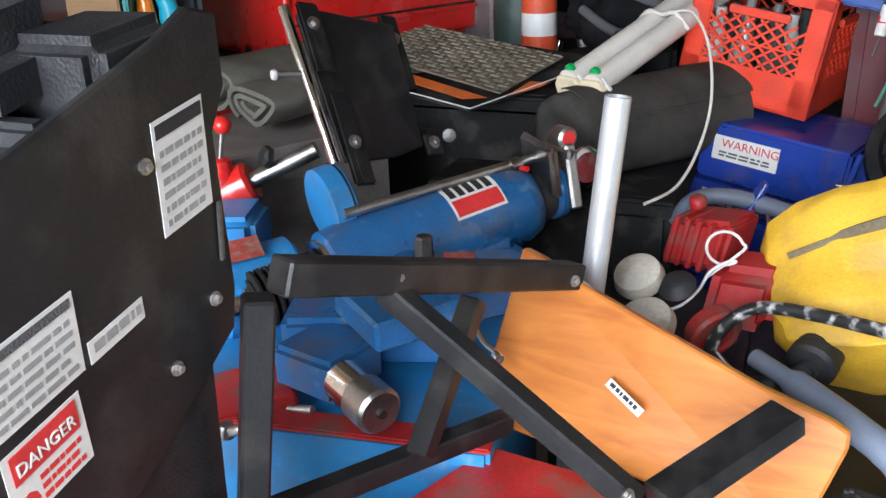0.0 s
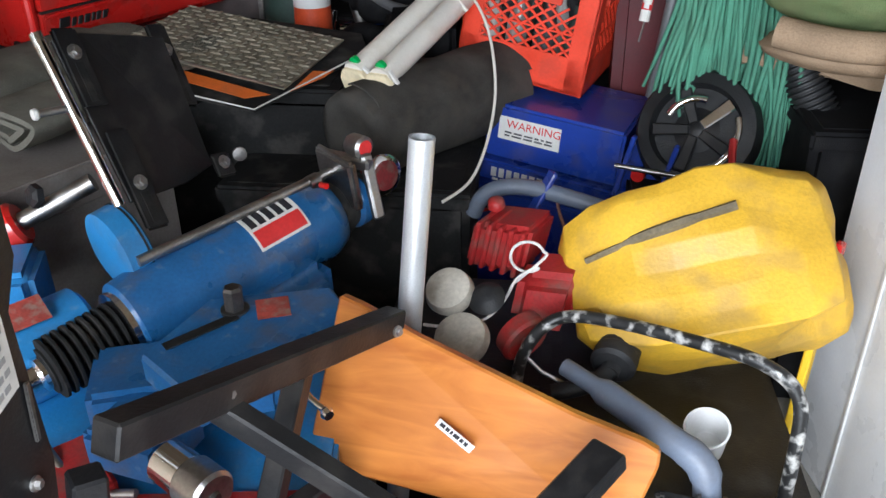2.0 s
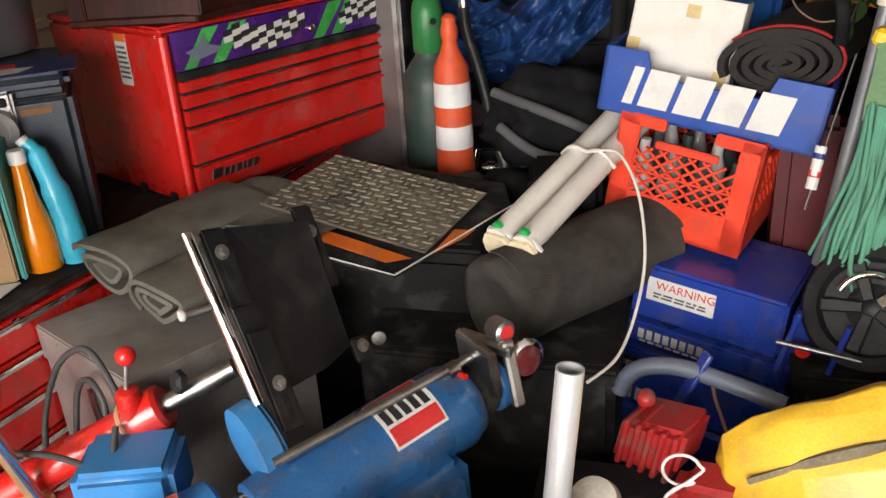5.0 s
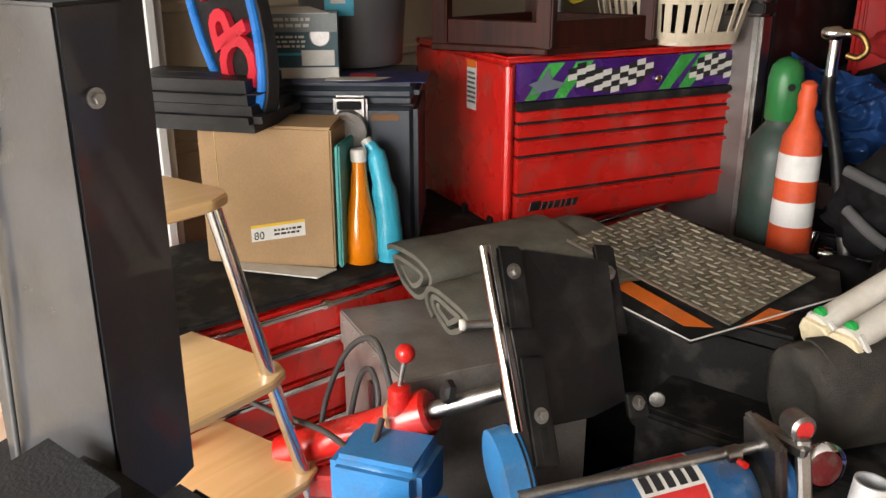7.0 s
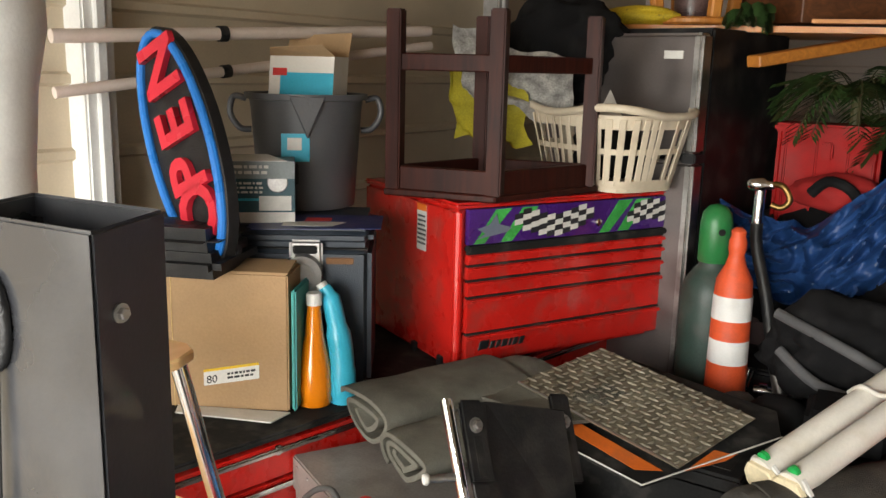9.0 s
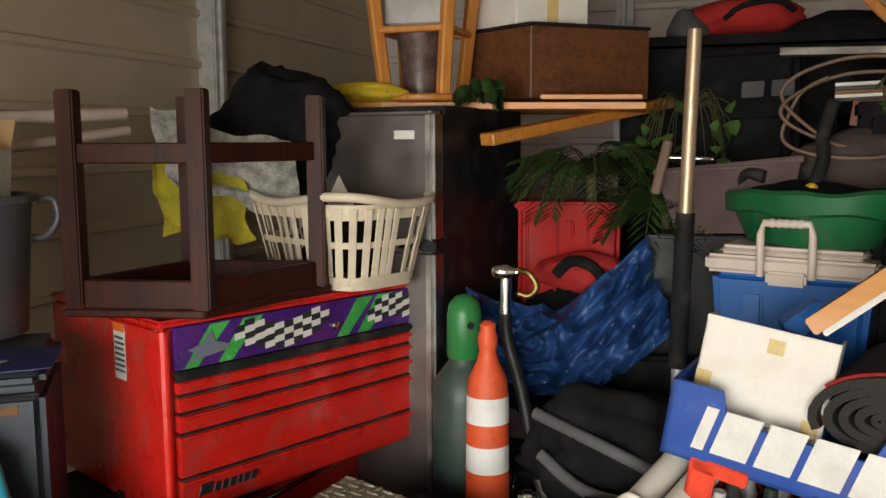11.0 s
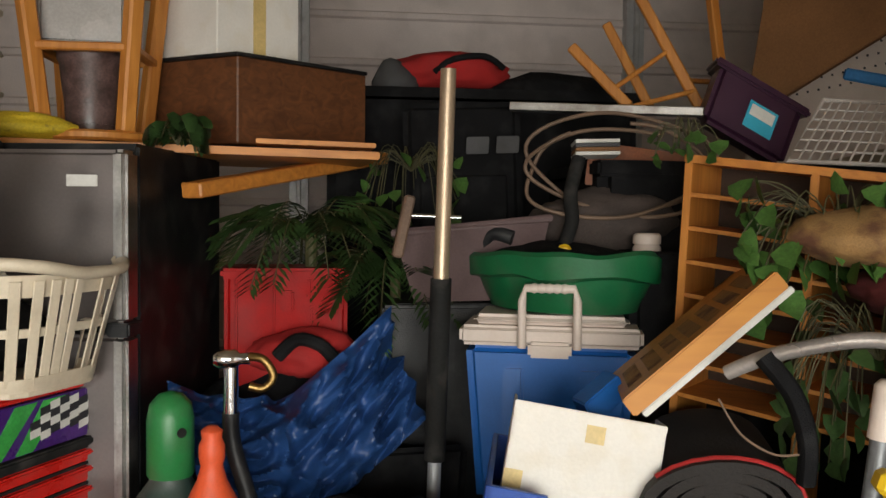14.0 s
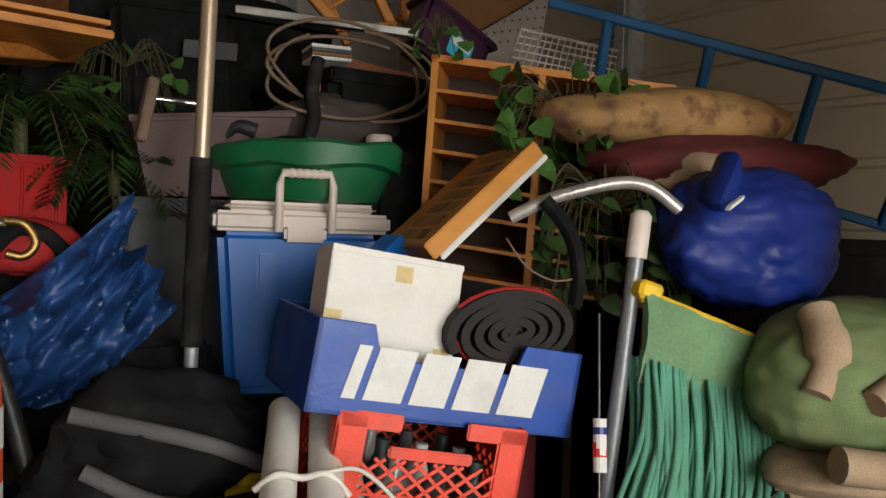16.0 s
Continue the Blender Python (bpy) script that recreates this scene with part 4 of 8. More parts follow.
def pots():
    c = V(-0.855, 3.16, 1.733)
    solo("flower_pot", lathe(c, Z, [(0.05, 0), (0.055, 0.004), (0.075, 0.17), (0.08, 0.18), (0.08, 0.2), (0.07, 0.2), (0.06, 0.02)], 28), mat("mottled_glaze", (0.10, 0.06, 0.055), 0.4, var=0.5, scale=30), "mottled dark red glazed pot between the stool legs", "pot", smooth=40)
    t = thing("clear_tub", c + Z * 0.2, "clear plastic tub with white paper on the pot", "tub")
    part("tub", hexa(c + V(-0.11, -0.07, 0.205), (0.21, 0.02, 0), (-0.02, 0.15, 0), (0, 0, 0.14), 0.015, 3), mat("cloudy_plastic", (0.45, 0.44, 0.43), 0.25, var=0.15, coat=0.3), t, smooth=40)
    part("lid", hexa(c + V(-0.12, -0.08, 0.345), (0.23, 0.02, 0), (-0.02, 0.17, 0), (0, 0, 0.015), 0.005), LABEL, t)


pots()


def speaker_box():
    o = V(-0.500, 3.17, 1.717)
    a, b = V(0.72, 0.69, 0).normalized(), V(-0.78, 0.62, 0).normalized()
    a2 = V(0.70, 0.71, 0)
    t = thing("veneer_cabinet", o + a * 0.2, "walnut veneered cabinet with a dark top on the pine board", "cabinet")
    part("body", slab([o, o + V(0.33, 0.27, 0), o + V(0.05, 0.48, 0), o + V(-0.26, 0.17, 0)], 0.222, Z, 0.003), WALNUT, t)
    part("top", slab([o + V(0, -0.006, 0.2225), o + V(0.335, 0.27, 0.2225), o + V(0.05, 0.487, 0.2225), o + V(-0.268, 0.17, 0.2225)], 0.010, Z, 0.002), BLACK, t)
    w = thing("white_carton", o + Z * 0.235, "plain white carton on the veneered cabinet", "carton")
    q = o + V(-0.058, 0.045, 0.234)
    part("carton", slab([q, q + V(0.20, 0.15, 0), q + V(0.0, 0.31, 0), q + V(-0.22, 0.15, 0)], 0.36, Z, 0.003), CARD_W, w)
    part("tape", hexa(q + V(0.085, 0.0632, 0), (0.03, 0.0225, 0), (0.0012, -0.0016, 0), (0, 0, 0.36), 0), TAPE, w)


speaker_box()


def leafy(name, c, n, size, droop, m, label, seed, category="plant", spread=(0.2, 0.2, 0.15), palm=False):
    """A crown of many single leaves on stems."""
    rnd = random.Random(seed)
    t = thing(name, c, label, category)
    c = Vector(c)
    bm, st = bmesh.new(), bmesh.new()
    for i in range(n):
        an = rnd.uniform(0, 2 * math.pi)
        el = rnd.uniform(-0.2, 1.0)
        d = V(math.cos(an) * spread[0], math.sin(an) * spread[1], el * spread[2])
        tip = c + d + V(0, 0, -droop * rnd.random())
        if palm:
            mid = c + d * 0.55 + Z * 0.04
            path = smooth_path([c, mid, tip], 10)
            tube(path, 0.002, 5, bm=st)
            s = (tip - c).cross(Z).normalized()
            for k in range(4, len(path)):
                for sd in (-1, 1):
                    L = size * (0.5 + 0.5 * math.sin(math.pi * k / len(path)))
                    p = path[k]
                    e = p + s * sd * L * 0.75 + (tip - c).normalized() * L * 0.6 + V(0, 0, -L * 0.35)
                    w = (tip - c).normalized() * 0.008
                    mm = (p + e) / 2 + Z * 0.004
                    vs = [bm.verts.new(x) for x in (p, mm + w, e, mm - w)]
                    bm.faces.new(vs)
        else:
            tube(smooth_path([c, c + d * 0.6 + V(0, 0, 0.03), tip], 4), 0.0015, 4, bm=st)
            s = V(rnd.uniform(-1, 1), rnd.uniform(-1, 1), rnd.uniform(-0.4, 0.4)).normalized()
            f = V(rnd.uniform(-0.6, 0.6), -0.8, -0.5 - rnd.random()).normalized()
            s = (s - f * s.dot(f)).normalized()
            z = size * rnd.uniform(0.6, 1.15)
            nrm = s.cross(f)
            pts = [tip, tip + s * z * 0.42 + f * z * 0.12, tip + s * z * 0.36 + f * z * 0.5, tip + f * z * 1.0, tip - s * z * 0.36 + f * z * 0.5, tip - s * z * 0.42 + f * z * 0.12]
            mid = bm.verts.new(tip + f * z * 0.45 + nrm * z * 0.08)
            vs = [bm.verts.new(p) for p in pts]
            for k in range(6):
                bm.faces.new((vs[k], vs[(k + 1) % 6], mid))
    part("foliage", bm, m, t, "many single green leaves", smooth=60)
    part("stem", st, STEM, t)
    return t


pt = leafy("palm_plant", (-0.40, 3.42, 1.50), 26, 0.085, 0.16, LEAF, "dark green artificial palm behind the fridge", 3, spread=(0.26, 0.26, 0.10), palm=True)
part("trunk", tube([(-0.40, 3.44, 0.0), (-0.41, 3.43, 0.8), (-0.40, 3.42, 1.52)], 0.018, 10), STEM, pt)
pt = leafy("palm_plant", (-0.17, 3.50, 1.38), 22, 0.085, 0.2, LEAF, "dark green artificial palm leaning beside the red case", 7, spread=(0.26, 0.22, 0.10), palm=True)
part("trunk", tube([(-0.17, 3.55, 0.0), (-0.17, 3.5, 1.4)], 0.016, 10), STEM, pt)
leafy("pothos_plant", (-0.12, 3.60, 1.70), 40, 0.06, 0.3, LEAF2, "trailing artificial leaves beside the pine board", 12, spread=(0.14, 0.1, 0.10))
leafy("grass_tuft", (-0.68, 3.12, 1.725), 16, 0.05, 0.02, LEAF, "small green tuft on the pine board", 13, spread=(0.07, 0.05, 0.06), palm=True)
solo("timber_beam", bar((-0.575, 2.935, 1.590), (-0.12, 3.62, 1.715), 0.060, 0.036, 0.004), PINE, "pine beam sticking out from under the boards", "beam")


def red_case():
    o = V(-0.70, 3.42, 1.03)
    t = thing("red_case", (-0.52, 3.5, 0.62), "red plastic equipment case standing upright with a small label", "case")
    a, b = V(0.345, 0.03, 0), V(-0.02, 0.20, 0)
    part("shell", hexa(o + V(0, 0, -0.41), a, b, Z * 0.70, 0.018, 3), CASERED, t, smooth=40)
    for k in (0.06, 0.36, 0.66, 0.90):
        part("rib", hexa(o + a * k - V(0, 0.012, 0.38), a * 0.05, V(0, 0.02, 0), Z * 0.645, 0.006, 2), CASERED, t)
    part("lip", hexa(o - V(0.008, 0.014, -0.262), a * 1.05, b * 1.1, Z * 0.03, 0.008, 2), CASERED, t)
    lb = part("label", hexa(o + a * 0.63 - V(0, 0.017, -0.035), a * 0.13, V(0, 0.004, 0), Z * 0.085, 0.001), LABEL, t)
    part("label_mark", hexa(o + a * 0.66 - V(0, 0.019, -0.05), a * 0.07, V(0, 0.004, 0), Z * 0.04, 0.001), INK, lb)
    for k in (0.45, 0.85):
        part("latch", hexa(o + a * k - V(0, 0.022, -0.17), a * 0.11, V(0, 0.02, 0), Z * 0.06, 0.006, 2), CASERED, t)


red_case()
solo("storage_tote", hexa((-0.75, 3.36, 0), (0.48, 0, 0), (0, 0.42, 0), (0, 0, 0.615), 0.02, 2), MAUVE, "dark storage tote under the red case", "tote")


def tarpaulin():
    rnd = random.Random(2)

    def f(u, v):
        p = V(-0.66, 3.02, 1.14) + V(0.50, 0.16, 0.06) * u + V(0.10, -0.10, -0.25) * v
        p += V(0.02, 0, 0.10) * max(0, u - 0.6) * 2.2 + V(0, 0, -0.07) * math.sin(math.pi * u)
        q = V(u * 2.7 + v * 1.9, (v - u * 0.8) * 1.5, 0.7)
        k = 0.7 * noise.noise(q) - 0.9 * abs(noise.noise(q * 1.7)) - 0.55 * abs(noise.noise(q * 3.1))
        return p + V(0.03, -0.14, 0.06) * (k + 0.35)
    t = solo("tarpaulin", thicken(sheet(f, 96, 66), 0.002), TARP, "crumpled blue tarpaulin thrown over bags", "tarpaulin", smooth=50)
    solo("duffel_bag", blob((-0.40, 3.34, 0.86), (0.30, 0.15, 0.25), 21, 0.2, 2.5, 4, 0.62), FABK, "black bag under the blue tarpaulin", "bag", smooth=70)
    rb = thing("red_bag", (-0.33, 3.30, 1.10), "red fabric bag with a black strap on the tarpaulin", "bag")
    part("bag", blob((-0.35, 3.27, 1.17), (0.13, 0.07, 0.065), 8, 0.25, 3, 4), FARED, rb, smooth=70)
    part("strap", tube([(-0.42, 3.20, 1.17), (-0.37, 3.195, 1.215), (-0.31, 3.20, 1.20), (-0.27, 3.2, 1.16)], 0.018, 10, smooth=5), FABK, rb)


tarpaulin()
solo("storage_tote", hexa((-0.78, 2.96, 0), (0.62, 0, 0), (0, 0.38, 0), (0, 0, 0.62), 0.02, 2), BLK_PL, "black storage tote under the bags", "tote")


def gas_cylinder():
    p = V(-0.655, 2.84, -0.07)
    t = thing("gas_cylinder", p, "dark green oxygen cylinder with a bright green valve cap", "gas cylinder")
    part("shell", lathe(p, Z, [(0.085, 0), (0.092, 0.01), (0.092, 0.93), (0.085, 0.98), (0.06, 1.015), (0.045, 1.035), (0.045, 1.07)], 36), GREEND, t, smooth=50)
    part("cap", lathe(p + Z * 1.045, Z, [(0.048, 0), (0.050, 0.004), (0.050, 0.12), (0.044, 0.155), (0.026, 0.175), (0.004, 0.182)], 30), GREENC, t, "green domed valve cap", smooth=50)
    part("cap_slot", lathe(p + V(0.030, -0.038, 1.145), V(0.6, -0.8, 0), [(0.011, 0), (0.011, 0.002)], 14), BLACK, t)


gas_cylinder()


def delineator():
    p = V(-0.515, 2.70, 0.575)
    t = thing("traffic_delineator", p, "weathered orange traffic delineator with two white reflective bands", "traffic cone")
    part("post", lathe(p, Z, [(0.056, 0), (0.060, 0.03), (0.060, 0.05), (0.056, 0.33), (0.052, 0.385), (0.030, 0.43), (0.022, 0.46), (0.026, 0.475), (0.026, 0.50), (0.020, 0.515), (0.022, 0.53), (0.010, 0.54)], 32), CONE, t, smooth=50)
    for z, r in ((0.135, 0.0590), (0.268, 0.0578)):
        part("reflective_band", lathe(p + Z * z, Z, [(r, 0), (r - 0.001, 0.072)], 32), REFL, t, "scuffed white reflective band", smooth=50)
    part("base", lathe(p - Z * 0.02, Z, [(0.075, 0), (0.078, 0.03), (0.062, 0.06)], 24), RUBBER, t, "grey rubber base")


delineator()
solo("tool_tote", hexa((-0.78, 2.55, 0), (0.40, 0.06, 0), (-0.03, 0.24, 0), (0, 0, 0.555), 0.02, 2), BLK_PL, "black tote carrying the traffic delineator", "tote")
solo("grey_pouch", blob((-0.44, 2.60, 0.60), (0.065, 0.05, 0.055), 31, 0.2, 3, 3, 0.556), FAGR, "small grey pouch at the foot of the delineator", "pouch", smooth=70)


def jack_handle():
    t = thing("hydraulic_tool", (-0.47, 2.80, 0.60), "bent chrome and black tool handle with brass fittings", "tool")
    part("grip", tube([(-0.40, 2.76, 0.74), (-0.44, 2.78, 0.90), (-0.485, 2.79, 1.05), (-0.49, 2.79, 1.12)], 0.018, 12, smooth=6), BLACK, t, smooth=60)
    part("neck", tube([(-0.49, 2.79, 1.10), (-0.49, 2.79, 1.22)], 0.016, 14), CHROME, t, smooth=60)
    part("head", lathe((-0.525, 2.78, 1.235), (1, 0.1, 0), [(0.012, 0), (0.02, 0.01), (0.02, 0.045), (0.012, 0.055), (0.012, 0.075)], 18), CHROME, t, smooth=40)
    part("brass_hook", tube([(-0.45, 2.78, 1.24), (-0.42, 2.77, 1.235), (-0.40, 2.77, 1.20), (-0.42, 2.77, 1.175), (-0.45, 2.77, 1.18)], 0.009, 10, smooth=5), mat("old_brass", (0.30, 0.19, 0.07), 0.4, 1.0, var=0.3), t, smooth=60)
    part("foot", tube([(-0.40, 2.76, 0.74), (-0.36, 2.74, 0.62)], 0.02, 12), STEEL_DK, t, smooth=60)


jack_handle()


def backpacks():
    t = thing("backpack", (-0.17, 2.75, 0.62), "black backpack with grey stripes slumped on the pile", "backpack")
    part("bag", blob((-0.20, 2.72, 0.76), (0.20, 0.13, 0.14), 41, 0.38, 3.4, 4, 0.63), FABK, t, smooth=70)
    for k, (p, q, r) in enumerate((((-0.36, 2.64, 0.86), (-0.14, 2.57, 0.80), (0.02, 2.60, 0.72)), ((-0.34, 2.62, 0.76), (-0.22, 2.565, 0.70), (-0.08, 2.56, 0.68)))):
        part("stripe", tube([p, q, r], 0.016, 8, smooth=5), FAGR, t, "grey reflective stripe", smooth=60)
    t = thing("laptop_bag", (0.0, 2.98, 0.62), "flat black bag leaning behind the backpack", "bag")
    part("bag", hexa((-0.26, 2.97, 0.72), (0.30, 0.05, 0), (0.03, 0.10, 0.24), (0, 0.05, -0.02), 0.02, 3), FABK, t, smooth=40)
    part("piping", tube([(-0.25, 2.965, 0.80), (-0.1, 2.99, 0.775), (0.03, 3.015, 0.775)], 0.004, 6, smooth=4), FAGR, t)
    t = thing("tool_pouch", (-0.10, 2.40, 0.62), "black nylon tool pouch with a pale tag", "pouch")
    part("pouch", hexa((-0.21, 2.36, 0.632), (0.20, 0.03, 0), (-0.02, 0.16, 0.02), (0.0, 0, 0.10), 0.02, 3), FABK, t, smooth=40)
    part("tag", hexa((-0.15, 2.362, 0.665), (0.012, 0.0, -0.002), (0, 0.01, 0), (0.004, 0, 0.055), 0.002), FAGR, t)
    solo("pile_tote", hexa((-0.36, 2.33, 0), (0.42, 0.0, 0), (0, 0.60, 0), (0, 0, 0.628), 0.02, 2), BLK_PL, "black tote under the backpack and pouch", "tote")


backpacks()


def cap_and_chrome():
    t = thing("baseball_cap", (-0.30, 2.38, 0.72), "dark blue cap with white print lying behind the carpet roll", "cap")
    part("crown", blob((-0.28, 2.40, 0.675), (0.085, 0.08, 0.065), 5, 0.15, 2, 3, 0.63), FABK, t, smooth=70)
    part("print", tube([(-0.34, 2.335, 0.68), (-0.30, 2.31, 0.69), (-0.26, 2.318, 0.67)], 0.008, 6, smooth=4), LABEL, t)
    c = thing("chrome_fitting", (-0.38, 2.66, 0.63), "short chrome pipe fitting on the pile", "fitting")
    part("pipe", tube([(-0.40, 2.62, 0.665), (-0.27, 2.66, 0.66)], 0.017, 14), CHROME, c, smooth=60)
    part("collar", tube([(-0.385, 2.625, 0.665), (-0.365, 2.631, 0.665)], 0.024, 14), CHROME, c, smooth=60)
    part("collar", tube([(-0.43, 2.63, 0.66), (-0.42, 2.64, 0.72)], 0.018, 14), CHROME, c, smooth=60)


cap_and_chrome()


def floor_pole():
    t = thing("telescopic_pole", (-0.025, 2.838, 0.62), "upright telescopic pole with a black grip and bronze upper tube", "pole")
    a, b = V(-0.025, 2.838, 0.720), V(0.0, 2.818, 1.863)
    d = b - a
    part("lower_tube", tube([a, a + d * 0.25], 0.0155, 16), GALV, t, "bare aluminium lower tube", smooth=60)
    part("grip", tube([a + d * 0.235, a + d * 0.595], [0.024, 0.024], 18), RUBBER, t, "black foam grip", smooth=60)
    part("upper_tube", tube([a + d * 0.59, b], 0.0175, 16), mat("bronze_tube", (0.50, 0.38, 0.27), 0.4, 0.6, var=0.12), t, "bronze coloured tube", smooth=60)
    part("foot", lathe(a - Z * 0.02, Z, [(0.026, 0), (0.026, 0.02), (0.018, 0.04)], 14), STEEL, t)
    part("bracket", bar(a + V(-0.035, -0.01, -0.01), a + V(0.03, 0.0, 0.01), 0.02, 0.015), STEEL, t)
    part("stem", tube([(-0.026, 2.839, 0.62), a], 0.012, 10), STEEL_DK, t)


floor_pole()


def cooler():
    o = V(0.02, 3.09, 0.0)
    t = thing("wheeled_cooler", o + V(0.22, 0.17, 0.36), "blue picnic cooler with a cream lid and carrying handle", "cooler")
    bm = bmesh.new()
    A = [V(0.035, 0.02, 0.74), V(0.405, 0.02, 0.74), V(0.405, 0.33, 0.74), V(0.035, 0.33, 0.74)]
    B = [V(0, 0, 1.175), V(0.44, 0, 1.175), V(0.44, 0.35, 1.175), V(0, 0.35, 1.175)]
    va, vb = [bm.verts.new(o + p) for p in A], [bm.verts.new(o + p) for p in B]
    bm.faces.new(va[::-1])
    bm.faces.new(vb)
    for i in range(4):
        bm.faces.new((va[i], va[(i + 1) % 4], vb[(i + 1) % 4], vb[i]))
    part("body", bev(bm, 0.025, 3), COOLB, t, "blue plastic body", smooth=40)
    for k in (0.10, 0.29):
        part("groove_rib", hexa(o + V(k, -0.006, 0.85), (0.055, 0, 0), (0, 0.02, 0), (0, 0, 0.27), 0.008, 2), COOLB, t)
    part("lid", hexa(o + V(-0.012, -0.015, 1.17), (0.465, 0, 0), (0, 0.38, 0), (0, 0, 0.052), 0.012, 3), COOLW, t, "cream lid", smooth=40)
    part("lid_top", hexa(o + V(0.02, 0.01, 1.218), (0.40, 0, 0), (0, 0.33, 0), (0, 0, 0.03), 0.014, 3), COOLW, t, smooth=40)
    h = part("handle", tube([o + V(0.15, -0.03, 1.17), o + V(0.15, -0.035, 1.29), o + V(0.158, -0.035, 1.322), o + V(0.28, -0.035, 1.322), o + V(0.288, -0.035, 1.29), o + V(0.288, -0.03, 1.17)], 0.011, 12), COOLW, t, "cream swing handle", smooth=60)
    for k in range(5):
        part("finger_bump", lathe(o + V(0.172 + k * 0.019, -0.035, 1.322), V(1, 0, 0), [(0.011, 0), (0.014, 0.008), (0.011, 0.016)], 12), COOLW, h, smooth=60)
    part("catch", hexa(o + V(0.165, -0.035, 1.145), (0.11, 0, 0), (0, 0.03, 0), (0, 0, 0.04), 0.008, 2), COOLW, t)
    solo("storage_tote", hexa((0.0, 3.06, 0), (0.48, 0, 0), (0, 0.42, 0), (0, 0, 0.738), 0.02, 2), BLK_PL, "black tote under the blue cooler", "tote")


cooler()


def green_tub():
    c = V(0.265, 3.28, 1.249)
    t = thing("green_tub", c, "green plastic tub with a crumpled rim on the cooler", "tub")
    bm = lathe(c, Z, [(0.17, 0), (0.20, 0.006), (0.235, 0.075), (0.262, 0.085), (0.265, 0.135), (0.25, 0.145), (0.235, 0.135), (0.19, 0.02)], 44, sx=0.75)
    for v in bm.verts:
        if v.co.z > c.z + 0.07:
            v.co += V(0.012, 0.012, 0.020) * noise.noise(v.co * 9)
    part("tub", bm, TUBG, t, smooth=40)
    part("dark_filling", blob(c + Z * 0.10, (0.2, 0.14, 0.055), 9, 0.3, 4, 3), FABK, t, "dark odds and ends inside", smooth=60)
    j = thing("small_jar", c + V(0.19, 0.0, 0.12), "cream lidded jar at the edge of the green tub", "jar")
    part("body", lathe(c + V(0.20, 0.02, 0.10), Z, [(0.03, 0), (0.035, 0.05), (0.028, 0.06)], 18), COOLW, j, smooth=50)
    part("lid", lathe(c + V(0.20, 0.02, 0.16), Z, [(0.034, 0), (0.034, 0.02), (0.028, 0.026)], 18), COOLW, j, smooth=50)
    part("vent_pipe", tube([c + V(-0.20, 0, 0.14), c + V(-0.17, -0.02, 0.18), c + V(-0.12, -0.03, 0.17)], 0.018, 12, smooth=5), BLK_PL, t, smooth=60)


green_tub()


